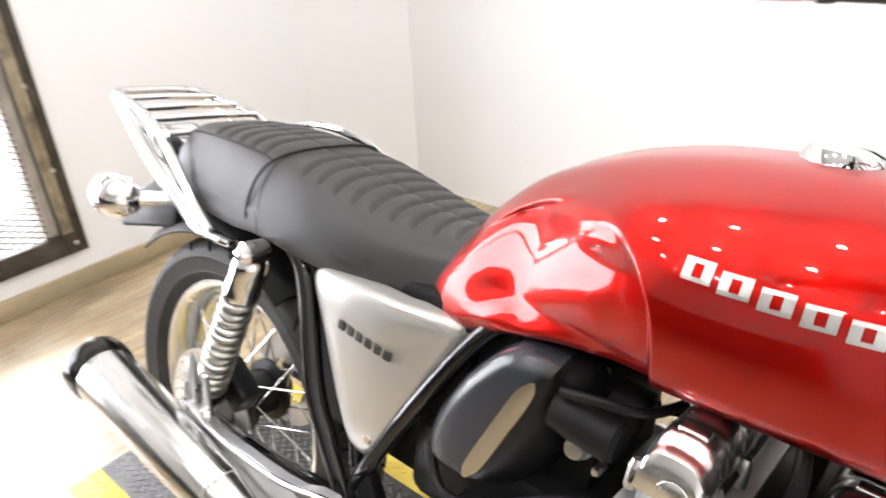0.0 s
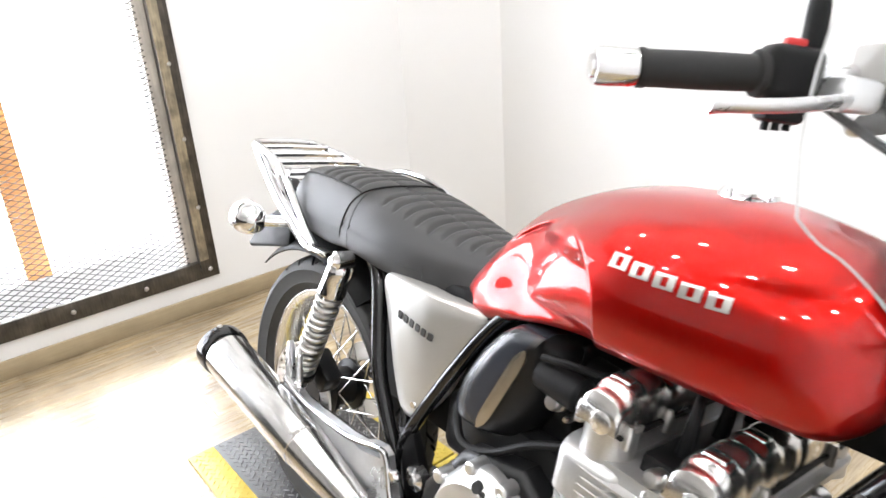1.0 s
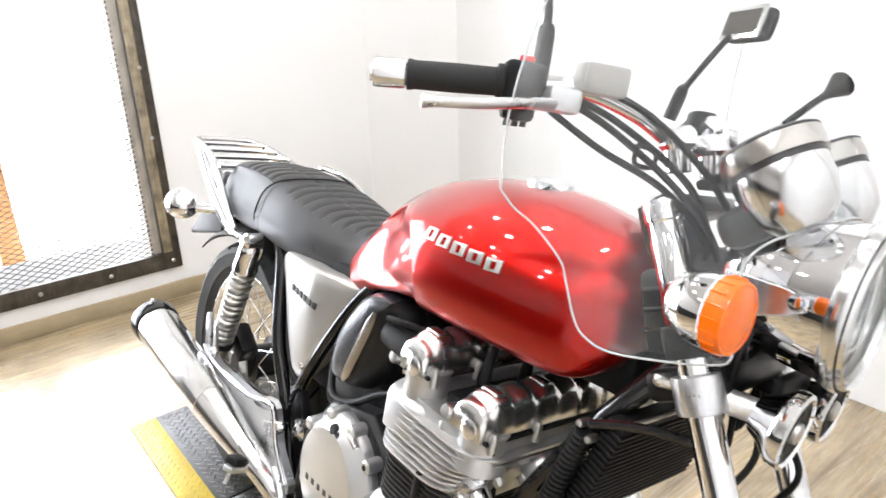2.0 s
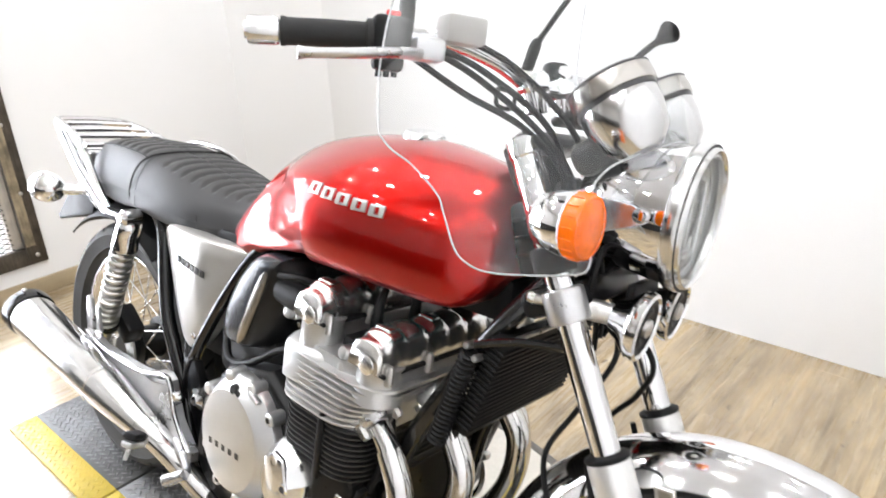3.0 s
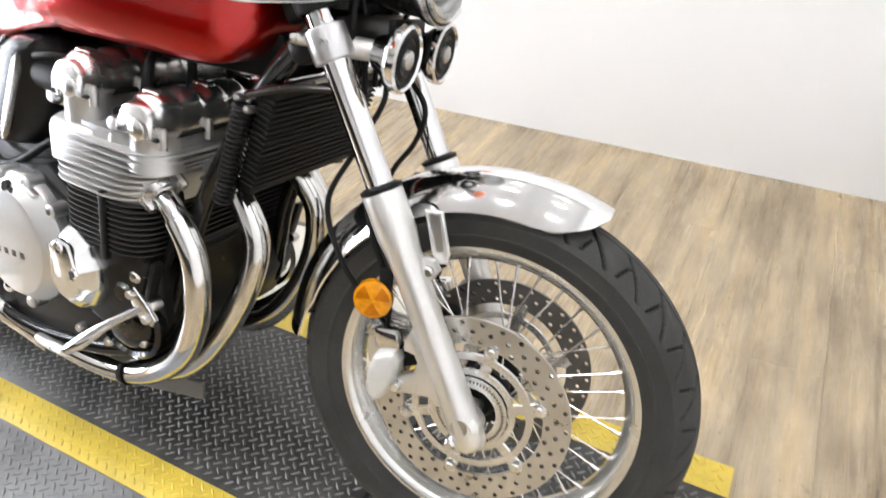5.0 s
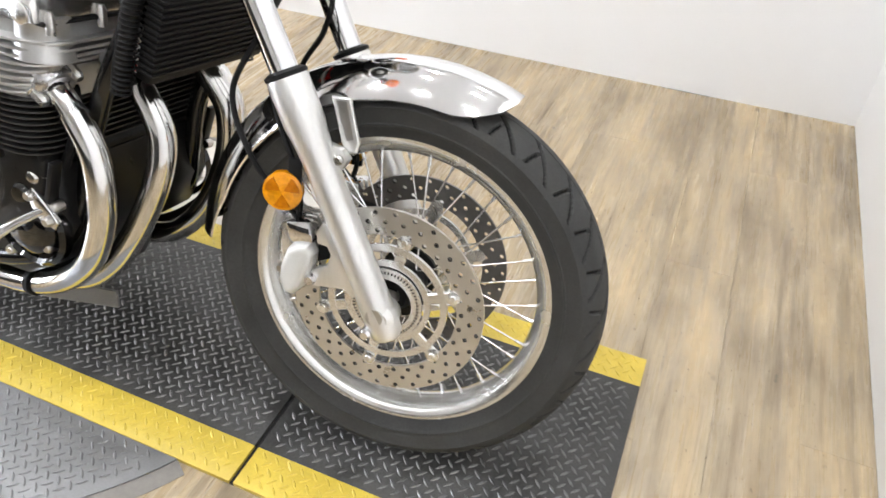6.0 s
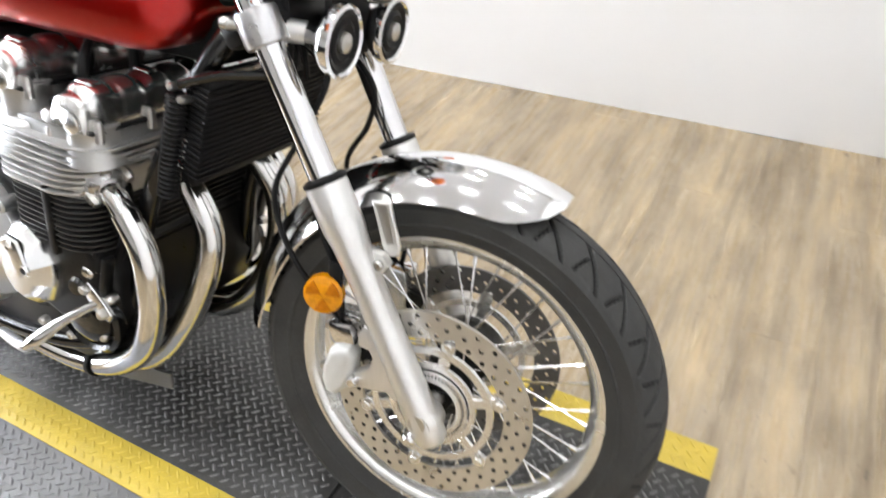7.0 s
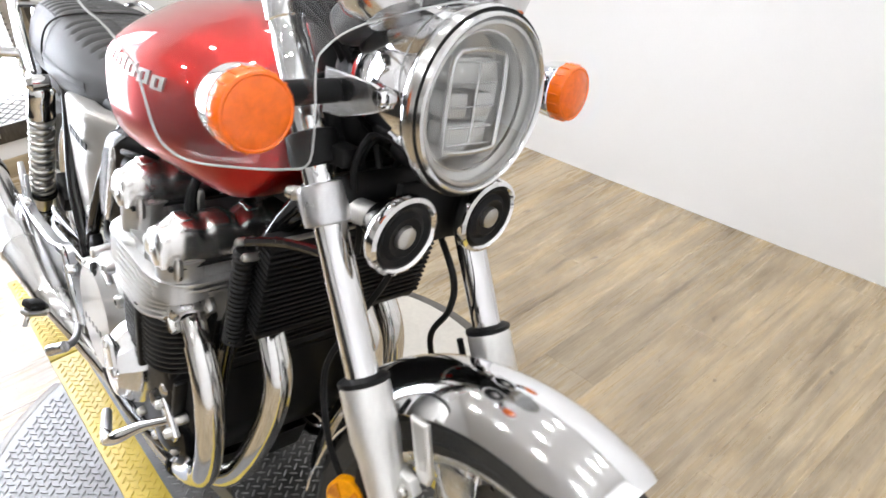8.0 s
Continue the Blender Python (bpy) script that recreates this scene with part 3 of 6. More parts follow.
def drilled_ring(c, r0, r1, y0, y1, rows, count, hole):
    """A brake disc: a flat ring with rows of drilled holes."""
    bm = bmesh.new()
    step = (r1 - r0) / rows
    for row in range(rows):
        ra, rb = r0 + row * step, r0 + (row + 1) * step
        rm = (ra + rb) / 2
        for k in range(count):
            a0 = 2 * math.pi * (k + row * 0.5) / count
            a1 = a0 + 2 * math.pi / count
            am = (a0 + a1) / 2
            outer = [(ra, a0), (ra, am), (ra, a1), (rm, a1), (rb, a1), (rb, am), (rb, a0), (rm, a0)]
            op = [(r * math.cos(a), r * math.sin(a)) for r, a in outer]
            cx, cz = rm * math.cos(am), rm * math.sin(am)
            ip = []
            for x, z in op:
                l = math.hypot(x - cx, z - cz)
                ip.append((cx + hole * (x - cx) / l, cz + hole * (z - cz) / l))
            vo = [[bm.verts.new((c[0] + x, y, c[2] + z)) for x, z in op] for y in (y0, y1)]
            vi = [[bm.verts.new((c[0] + x, y, c[2] + z)) for x, z in ip] for y in (y0, y1)]
            for i in range(8):
                j = (i + 1) % 8
                bm.faces.new((vo[0][i], vo[0][j], vi[0][j], vi[0][i]))
                bm.faces.new((vo[1][i], vi[1][i], vi[1][j], vo[1][j]))
                # hole walls use the second, near-black material
                bm.faces.new((vi[0][i], vi[0][j], vi[1][j], vi[1][i])).material_index = 1
            if row == 0:
                for i in (0, 1):
                    bm.faces.new((vo[0][i], vo[1][i], vo[1][i + 1], vo[0][i + 1]))
            if row == rows - 1:
                for i in (4, 5):
                    bm.faces.new((vo[0][i], vo[1][i], vo[1][i + 1], vo[0][i + 1]))
    bmesh.ops.remove_doubles(bm, verts=bm.verts, dist=1e-5)
    return bm


def wheel(name, c, tyre_r, tyre_w, rim_w, hub_r, hub_w, m, label, period, slant):
    c = Vector(c)
    hw = rim_w / 2
    rim = lathe([(0.243, -hw), (0.243, -hw + 0.004), (0.232, -hw + 0.007), (0.228, -hw + 0.012), (0.219, -0.012), (0.219, 0.012), (0.228, hw - 0.012), (0.232, hw - 0.007), (0.243, hw - 0.004), (0.243, hw),
                 (0.238, hw + 0.0015), (0.226, hw - 0.002), (0.221, hw - 0.008), (0.212, 0.013), (0.209, 0.0), (0.212, -0.013), (0.221, -hw + 0.008), (0.226, -hw + 0.002), (0.238, -hw - 0.0015)], c, (0, 1, 0), 96, None, True)
    w = part(name, rim, SATINRIM, bike, label, m)
    part("tyre", tyre_mesh(c, tyre_r, tyre_w, 0.243, period, slant), [RUBBER, GROOVESHADE], w, "black road tyre with slanted tread grooves", m, 28)
    hub = lathe([(0.0, -hub_w), (hub_r * 0.5, -hub_w), (hub_r * 0.62, -hub_w + 0.012), (hub_r * 0.7, -hub_w * 0.62), (hub_r, -hub_w * 0.58), (hub_r, -hub_w * 0.45), (hub_r * 0.72, -hub_w * 0.38), (hub_r * 0.72, hub_w * 0.38),
                 (hub_r, hub_w * 0.45), (hub_r, hub_w * 0.58), (hub_r * 0.7, hub_w * 0.62), (hub_r * 0.62, hub_w - 0.012), (hub_r * 0.5, hub_w), (0.0, hub_w)], c, (0, 1, 0), 48)
    part("hub", hub, BLACKENGINE, w, "", m)
    for k in range(36):
        side = 1 if k % 2 else -1
        a = 2 * math.pi * (k + 0.5) / 36
        off = radians(31) * (1 if (k // 2) % 2 else -1)
        p0 = c + Vector((hub_r * 0.93 * math.cos(a + off), side * hub_w * 0.52, hub_r * 0.93 * math.sin(a + off)))
        p1 = c + Vector((0.214 * math.cos(a), side * 0.006, 0.214 * math.sin(a)))
        sp = tube([p0, p0.lerp(p1, 0.90), p0.lerp(p1, 0.905), p1], [0.0016, 0.0016, 0.0030, 0.0030], 6, 1)
        part("spoke", sp, POLISHED, w, "", m)
    return w


FW = (1.49, 0, 0.316)
RW = (0.018, 0, 0.327)
fwheel = wheel("front_wheel", FW, 0.3130, 0.105, 0.066, 0.046, 0.055, STEER, "polished wire-spoked front wheel", 0.064, 0.9)
rwheel = wheel("rear_wheel", RW, 0.325, 0.134, 0.088, 0.062, 0.070, None, "polished wire-spoked rear wheel", 0.070, 0.9)

for s in (-1, 1):
    dm = STEER if s < 0 else STEER @ Matrix.Diagonal((1, -1, 1, 1))
    # far disc gets the dark copy, standing in for shade on its inner face
    bd = part("brake_disc", drilled_ring(FW, 0.108, 0.148, -0.079, -0.074, 3, 30, 0.0039), DISCSTEEL if s < 0 else DISCSHADE, fwheel, "drilled steel brake disc", dm)
    bd.data.materials.append(HOLEWALL)
    car = bmesh.new()
    lathe([(0.058, -0.077), (0.058, -0.072), (0.067, -0.072), (0.067, -0.077)], FW, (0, 1, 0), 60, car, True)
    lathe([(0.083, -0.0785), (0.083, -0.073), (0.093, -0.073), (0.093, -0.0785)], FW, (0, 1, 0), 60, car, True)
    for k in range(6):
        a = math.pi * 2 * k / 6 + 0.35
        u = Vector((math.cos(a), 0, math.sin(a)))
        for r_, wd_, hd in ((0.075, 0.017, 0.020), (0.098, 0.020, 0.014)):
            block((hd, 0.0045, wd_), Matrix.Translation(Vector(FW) + u * r_ + Vector((0, -0.0755, 0))) @ Matrix.Rotation(-a, 4, "Y"), 0.002, 1, car)
        ctr = Vector(FW) + u * 0.105 + Vector((0, -0.0775, 0))
        lathe([(0.0, -0.006), (0.004, -0.006), (0.0055, -0.004), (0.0105, -0.003), (0.0105, 0.004), (0.0, 0.005)], ctr, (0, 1, 0), 16, car)
    part("disc_carrier", car, SATINRIM, fwheel, "silver disc carrier with bobbins", dm)
    ring = bmesh.new()
    lathe([(0.040, -0.082), (0.040, -0.078), (0.056, -0.078), (0.056, -0.082)], FW, (0, 1, 0), 60, ring, True)
    part("sensor_ring", ring, SATINRIM, fwheel, "", dm)
    slots = bmesh.new()
    for k in range(60):
        a = 2 * math.pi * k / 60
        block((0.0038, 0.001, 0.0018), Matrix.Translation(Vector(FW) + Vector((0.050 * math.cos(a), -0.0824, 0.050 * math.sin(a)))) @ Matrix.Rotation(-a, 4, "Y"), 0, 1, slots)
    part("sensor_slots", slots, BLACKMATT, fwheel, "", dm)

# front mudguard
fg = []
for i in range(61):
    a = radians(67 + (177 - 67) * i / 60)
    cut = 0.40 + 0.60 * math.sqrt(1 - (1 - min(1, i / 8)) ** 2)
    cut *= 0.86 + 0.14 * min(1, (60 - i) / 8)
    sec = []
    for k in range(21):
        u = (-1 + 2 * k / 20) * cut
        sec.append((0.063 * u, 0.3445 - 0.050 * abs(u) ** 2.4))
    inner = [(y * 0.97, r - 0.0025) for y, r in sec[::-1]]
    fg.append([Vector(FW) + Vector((r * math.cos(a), y, r * math.sin(a))) for y, r in sec + inner])
mud = part("front_mudguard", loft(fg), GUARDCHROME, bike, "chrome front mudguard", STEER)

FD = Vector((-math.sin(radians(27)), 0, math.cos(radians(27))))


def on_fork(z, y):
    return Vector((1.33 + (0.626 - z) * math.tan(radians(27)), y, z))


for s in (-1, 1):
    y = 0.104 * s
    boot = on_fork(0.626, y)
    leg = part("fork_lower", lathe([(0.0, -0.392), (0.018, -0.392), (0.023, -0.385), (0.025, -0.36), (0.0235, -0.30), (0.0225, -0.20), (0.0230, -0.12), (0.0255, -0.085), (0.0285, -0.065), (0.0285, -0.008), (0.026, 0.0), (0.0195, 0.0)], boot, FD, 32), FORKALLOY, bike, "brushed silver fork lower leg", STEER)
    part("dust_seal", lathe([(0.0198, 0.006), (0.023, 0.005), (0.0292, 0.002), (0.0292, -0.003), (0.026, -0.005)], boot, FD, 28), BLACKMATT, leg, "black rubber dust seal", STEER)
    part("fork_tube", lathe([(0.0192, -0.01), (0.0192, 0.27), (0.0192, 0.40)], boot, FD, 28), CHROME, bike, "chrome fork tube", STEER)
    part("fork_shroud", lathe([(0.0194, 0.245), (0.0204, 0.247), (0.0204, 0.372), (0.0194, 0.374), (0.0194, 0.392), (0.0215, 0.394), (0.0215, 0.414), (0.019, 0.420), (0.012, 0.425), (0.0, 0.426)], boot, FD, 28), CHROME, bike, "chrome fork shroud", STEER)
    part("signal_collar", lathe([(0.0230, 0.236), (0.0275, 0.238), (0.0285, 0.244), (0.0285, 0.268), (0.0275, 0.272), (0.0230, 0.274)], boot, FD, 28), BLACKMATT, bike, "black collar round the fork tube", STEER)
    part("collar_ear", block((0.034, 0.030, 0.022), Matrix.Translation(boot + FD * 0.256 + Vector((0.030, -0.016 * s, 0.0))), 0.005, 2), BLACKMATT, bike, "", STEER)
    cl = lathe([(0.0200, 0.172), (0.0272, 0.174), (0.0282, 0.180), (0.0282, 0.210), (0.0272, 0.216), (0.0200, 0.218)], boot, FD, 32)
    clamp = part("fork_clamp", cl, ALLOY, bike, "pale cast fork clamp", STEER)
    part("clamp_bolt", lathe([(0.0, 0.016), (0.006, 0.015), (0.0085, 0.010), (0.0085, -0.012), (0.0, -0.012)], on_fork(0.805, y + 0.005 * s) + Vector((-0.034, 0.004 * s, -0.004)), (-0.8, 0.6 * s, 0), 12), STEEL, clamp, "", STEER)
    # axle lug, mudguard stay, calliper
    lug = part("axle_lug", lathe([(0.0, -0.024), (0.019, -0.024), (0.023, -0.018), (0.023, 0.012), (0.015, 0.020), (0.0, 0.020)], Vector(FW) + Vector((0.004, y, -0.006)), (0, s, 0), 28), FORKALLOY, bike, "", STEER)
    part("pinch_bolt", lathe([(0.0, 0.010), (0.006, 0.010), (0.009, 0.006), (0.009, -0.014), (0.0, -0.014)], Vector(FW) + Vector((-0.010, y + 0.020 * s, -0.030)), (0, s, 0), 14), CHROME, lug, "", STEER)
    stay = plate([(1.386, 0.604), (1.413, 0.606), (1.430, 0.548), (1.427, 0.534), (1.412, 0.530), (1.404, 0.545)], 0.080 * s - 0.004, 0.080 * s + 0.004, 0.002, 1)
    st_ob = part("mudguard_stay", stay, FORKALLOY, mud, "polished mudguard stay", STEER)
    part("stay_web", plate([(1.393, 0.600), (1.409, 0.601), (1.422, 0.552), (1.412, 0.548)], 0.080 * s - 0.0046, 0.080 * s + 0.0046, 0, 1), STEEL, st_ob, "", STEER)
    part("stay_lug", plate([(1.366, 0.548), (1.392, 0.545), (1.414, 0.540), (1.424, 0.527), (1.415, 0.512), (1.388, 0.508), (1.378, 0.500)], *sorted((0.101 * s, 0.085 * s)), 0.004, 2), FORKALLOY, leg, "", STEER)
    part("stay_bolt", lathe([(0.0, 0.008), (0.005, 0.008), (0.0075, 0.005), (0.0075, -0.01)], (1.410, 0.101 * s, 0.526), (0, s, 0), 12), STEEL, leg, "", STEER)
    # calliper: outer lobe, dark inner body, cast mount on the leg
    lobe = [(1.347, 0.384), (1.363, 0.394), (1.379, 0.396), (1.387, 0.382), (1.383, 0.354), (1.373, 0.327), (1.359, 0.311), (1.343, 0.313), (1.336, 0.333), (1.338, 0.358)]
    cp_ = part("brake_caliper", plate(lobe, *sorted((0.122 * s, 0.088 * s)), 0.010, 3), CALSILVER, bike, "silver painted brake caliper", STEER)
    part("caliper_body", plate([(1.322, 0.420), (1.345, 0.432), (1.378, 0.432), (1.384, 0.404), (1.381, 0.340), (1.360, 0.306), (1.330, 0.318), (1.320, 0.350)], *sorted((0.089 * s, 0.058 * s)), 0.006, 2), SATINRIM, cp_, "", STEER)
    part("caliper_bridge", block((0.040, 0.030, 0.036), Matrix.Translation((1.362, 0.098 * s, 0.410)) @ Matrix.Rotation(radians(-12), 4, "Y"), 0.007, 2), CHROME, cp_, "", STEER)
    part("caliper_gap", plate([(1.383, 0.400), (1.404, 0.397), (1.410, 0.388), (1.404, 0.372), (1.384, 0.362)], *sorted((0.094 * s, 0.066 * s)), 0.002, 1), BLACKMATT, cp_, "", STEER)
    for bx, bz in ((1.334, 0.408), (1.344, 0.400), (1.326, 0.336), (1.330, 0.318)):
        part("caliper_pin", lathe([(0.0, 0.008), (0.005, 0.008), (0.0065, 0.004), (0.0065, -0.012)], (bx, 0.090 * s, bz), (0, s, 0), 12), STEEL, cp_, "", STEER)
    mt = plate([(1.440, 0.420), (1.398, 0.436), (1.388, 0.418), (1.390, 0.401), (1.406, 0.399), (1.412, 0.388), (1.407, 0.371), (1.389, 0.360), (1.373, 0.345), (1.376, 0.330), (1.408, 0.335), (1.436, 0.339), (1.450, 0.328), (1.470, 0.345)], *sorted((0.114 * s, 0.096 * s)), 0.004, 2)
    part("caliper_mount", mt, FORKALLOY, leg, "", STEER)
    part("mount_bolt", lathe([(0.0, 0.010), (0.006, 0.010), (0.0085, 0.006), (0.0085, -0.012)], (1.386, 0.115 * s, 0.345), (0, s, 0), 12), CHROME, leg, "", STEER)
    rf = part("side_reflector", lathe([(0.0, 0.0075), (0.020, 0.007), (0.0275, 0.005), (0.028, -0.006), (0.0, -0.008)], (1.338, 0.116 * s, 0.470), (0.25, s, 0.05), 32), REFLECT, bike, "round amber side reflector", STEER)
    rn = Vector((0.25, s, 0.05)).normalized()
    ru = Vector((0, 0, 1)).cross(rn).normalized()
    rv = rn.cross(ru)
    for k in range(3):
        fc = bmesh.new()
        pts = [(0.003, k * 2.09 + 0.55)] + [(0.0235, k * 2.09 + 0.05 + 0.2 * q) for q in range(6)]
        loft([[Vector((1.338, 0.116 * s, 0.470)) + rn * h + ru * (r_ * math.cos(t_)) + rv * (r_ * math.sin(t_)) for r_, t_ in pts] for h in (0.004, 0.0082)], True, True, fc)
        part("reflector_facet", fc, REFLECTDARK, rf, "", STEER)
    part("reflector_bracket", block((0.02, 0.006, 0.075), Matrix.Translation((1.352, 0.110 * s, 0.480)), 0.002), BLACKMATT, rf, "", STEER)
    part("brake_hose", tube([(1.352, 0.096 * s, 0.425), (1.356, 0.100 * s, 0.455), (1.345, 0.098 * s, 0.500), (1.322, 0.094 * s, 0.545), (1.300, 0.088 * s, 0.60)], 0.0045, 8, 5), BLACKMATT, cp_, "black brake hose", STEER)

# axle
part("front_axle", lathe([(0.0, -0.128), (0.013, -0.128), (0.013, 0.128), (0.0, 0.128)], FW, (0, 1, 0), 20), STEEL, fwheel, "", STEER)

# yokes
for z, th, w_, dp in ((0.800, 0.040, 0.20, 0.10), (0.990, 0.026, 0.17, 0.060)):
    yk = block((dp, w_, th), Matrix.Translation(on_fork(z, 0) + Vector((-0.22 * dp, 0, 0))) @ Matrix.Rotation(radians(-27), 4, "Y"), 0.012, 2)
    part("lower_yoke" if z < 0.9 else "upper_yoke", yk, BLACKENGINE, bike, "", STEER)
part("steering_head", lathe([(0.036, 0.0), (0.036, 0.20), (0.0, 0.20)], on_fork(0.81, 0) + Vector((-0.05, 0, 0)), FD, 24), BLACKMATT, bike)

# headlamp
HL = Vector((1.350, -0.010, 0.930))
hl = part("headlamp", lathe([(0.0, -0.150), (0.035, -0.148), (0.062, -0.130), (0.080, -0.095), (0.088, -0.05), (0.0905, -0.010), (0.0905, 0.0), (0.086, 0.002)], HL, (1, 0, -0.03), 64), CHROME, bike, "round chrome headlamp", STEER)
part("lamp_ring", lathe([(0.086, -0.008), (0.0945, -0.010), (0.0970, -0.004), (0.0970, 0.004), (0.0950, 0.008), (0.0925, 0.0085), (0.0905, 0.0135), (0.0880, 0.0150), (0.0860, 0.0125), (0.084, 0.002)], HL, (1, 0, -0.03), 72, None, True), RINGCHROME, hl, "chrome trim ring", STEER)
part("ring_groove", lathe([(0.0945, 0.0070), (0.0952, 0.0092), (0.0925, 0.0095), (0.0918, 0.0080)], HL, (1, 0, -0.03), 72, None, True), BLACKMATT, hl, "", STEER)
part("inner_ring", lathe([(0.0850, 0.006), (0.0835, 0.011), (0.0800, 0.0115), (0.0790, 0.006)], HL, (1, 0, -0.03), 72, None, True), LAMPGREY, hl, "", STEER)
part("lens", lathe([(0.0855, 0.012), (0.070, 0.017), (0.045, 0.021), (0.0, 0.023), (0.0, 0.020), (0.045, 0.018), (0.070, 0.014), (0.0855, 0.009)], HL, (1, 0, -0.03), 64, None, False), LENS, hl, "clear headlamp lens", STEER)
part("lamp_bowl", lathe([(0.085, 0.0), (0.080, -0.012), (0.070, -0.035), (0.045, -0.050), (0.0, -0.055)], HL, (1, 0, -0.03), 48), LAMPGREY, hl, "pale grey lamp bowl", STEER)
part("lamp_bezel", lathe([(0.084, 0.003), (0.070, -0.004), (0.0665, -0.012), (0.070, -0.014), (0.084, -0.006)], HL, (1, 0, -0.03), 64, None, True), LAMPGREY, hl, "grey inner bezel", STEER)
led = bmesh.new()
for dy, dz, sy, sz in ((0, 0.030, 0.062, 0.030), (-0.018, -0.004, 0.030, 0.028), (0.018, -0.004, 0.030, 0.028), (0, -0.034, 0.062, 0.026)):
    block((0.03, sy, sz), Matrix.Translation(HL + Vector((-0.022, dy, dz))), 0.006, 2, led)
part("lamp_reflector", led, LAMPGREY, hl, "silver lamp reflector blocks", STEER)
frm = tube([HL + Vector((-0.003, a_, b_)) for a_, b_ in ((-0.040, 0.030), (-0.030, 0.050), (0.030, 0.050), (0.040, 0.030), (0.040, -0.036), (0.030, -0.050), (-0.030, -0.050), (-0.040, -0.036), (-0.040, 0.030))], 0.003, 8, 3)
part("lamp_frame", frm, POLISHED, hl, "", STEER)
for dz in (0.040, 0.020, -0.004, -0.025, -0.043):
    part("lamp_fin", block((0.006, 0.064, 0.0022), Matrix.Translation(HL + Vector((-0.006, 0, dz))), 0.0008, 1), POLISHED, hl, "", STEER)
part("lamp_divider", block((0.006, 0.0030, 0.082), Matrix.Translation(HL + Vector((-0.006, 0.002, -0.002))), 0.001, 1), POLISHED, hl, "", STEER)
for r_ in (0.0715, 0.0765):
    part("lamp_step", lathe([(r_ - 0.0016, -0.006), (r_ - 0.0010, -0.0015), (r_ + 0.0010, -0.0015), (r_ + 0.0016, -0.006)], HL, (1, 0, -0.03), 64), POLISHED, hl, "", STEER)
for s in (-1, 1):
    br = plate([(1.238, 0.946), (1.300, 0.942), (1.320, 0.936), (1.322, 0.922), (1.306, 0.914), (1.262, 0.900), (1.238, 0.900)], -0.0025, 0.0025, 0.0015, 1)
    br.transform(Matrix.Translation((0, 0.112 * s, 0)) @ Matrix.Translation((1.25, 0, 0)) @ Matrix.Rotation(radians(-9 * s), 4, "Z") @ Matrix.Translation((-1.25, 0, 0)))
    part("lamp_bracket", br, POLISHED, hl, "chrome headlamp bracket", STEER)
    part("lamp_bolt", lathe([(0.0, 0.010), (0.007, 0.009), (0.010, 0.004), (0.010, -0.006)], (1.312, 0.100 * s, 0.930), (0, s, 0), 16), CHROME, hl, "", STEER)


def indicator(c, facing, stem_to, m, parent, lens_mat, label, stalk=BLACKMATT):
    """A round turn signal: chrome cup, lens, stalk."""
    c, f = Vector(c), Vector(facing).normalized()
    cup = part("turn_signal", lathe([(0.0, -0.052), (0.014, -0.050), (0.028, -0.038), (0.0355, -0.016), (0.037, 0.0), (0.035, 0.002)], c, f, 36), CHROME, parent, label, m)
    part("signal_lens", lathe([(0.0352, 0.0), (0.0362, 0.003), (0.0362, 0.016), (0.0345, 0.0205), (0.0325, 0.0215), (0.0310, 0.0205), (0.0295, 0.0215), (0.0200, 0.0236), (0.0, 0.0248)], c, f, 36), lens_mat, cup, "ribbed lens", m)
    side = f.cross(Vector((0, 0, 1))).normalized()
    over = side.cross(f)
    for k in range(18):
        a = 2 * math.pi * k / 18
        q = c + (side * math.cos(a) + over * math.sin(a)) * 0.0362
        part("lens_rib", tube([q + f * 0.002, q + f * 0.0165], 0.0010, 6, 1), lens_mat, cup, "", m)
    d = Vector(stem_to) - c
    part("signal_stalk", tube([c - f * 0.020 + d * 0.28, c - f * 0.016 + d * 0.6, Vector(stem_to)], [0.0135, 0.0125, 0.012], 14, 3), stalk, cup, "signal stalk", m)
    return cup


indicator((1.285, -0.230, 0.921), (1, -0.06, 0), (1.262, -0.118, 0.927), STEER, bike, ORANGE, "chrome front turn signal with amber lens")
indicator((1.285, 0.230, 0.921), (1, 0.06, 0), (1.262, 0.118, 0.927), STEER, bike, ORANGE, "chrome front turn signal with amber lens")

# horns on a bracket
for s, c in ((-1, Vector((1.333, -0.076, 0.793))), (1, Vector((1.333, 0.056, 0.793)))):
    hn = part("horn", lathe([(0.0, -0.038), (0.022, -0.037), (0.030, -0.022), (0.040, -0.012), (0.0445, -0.006), (0.0455, 0.0), (0.0445, 0.006), (0.040, 0.008), (0.0375, 0.005)], c, (1, 0, -0.10), 44), CHROME, bike, "round horn with chrome rim", STEER)
    part("horn_face", lathe([(0.0385, 0.004), (0.034, 0.006), (0.028, 0.003), (0.022, 0.0065), (0.014, 0.004), (0.012, 0.004)], c, (1, 0, -0.10), 44), BLACKMATT, hn, "black ribbed horn face", STEER)
    part("horn_boss", lathe([(0.013, 0.003), (0.012, 0.009), (0.007, 0.0115), (0.0, 0.012)], c, (1, 0, -0.10), 24), STEEL, hn, "silver horn boss", STEER)
    part("horn_bracket", block((0.05, 0.055, 0.004), Matrix.Translation(c + Vector((-0.055, -0.018 * s, 0.004))), 0.001), BLACKMATT, hn, "", STEER)
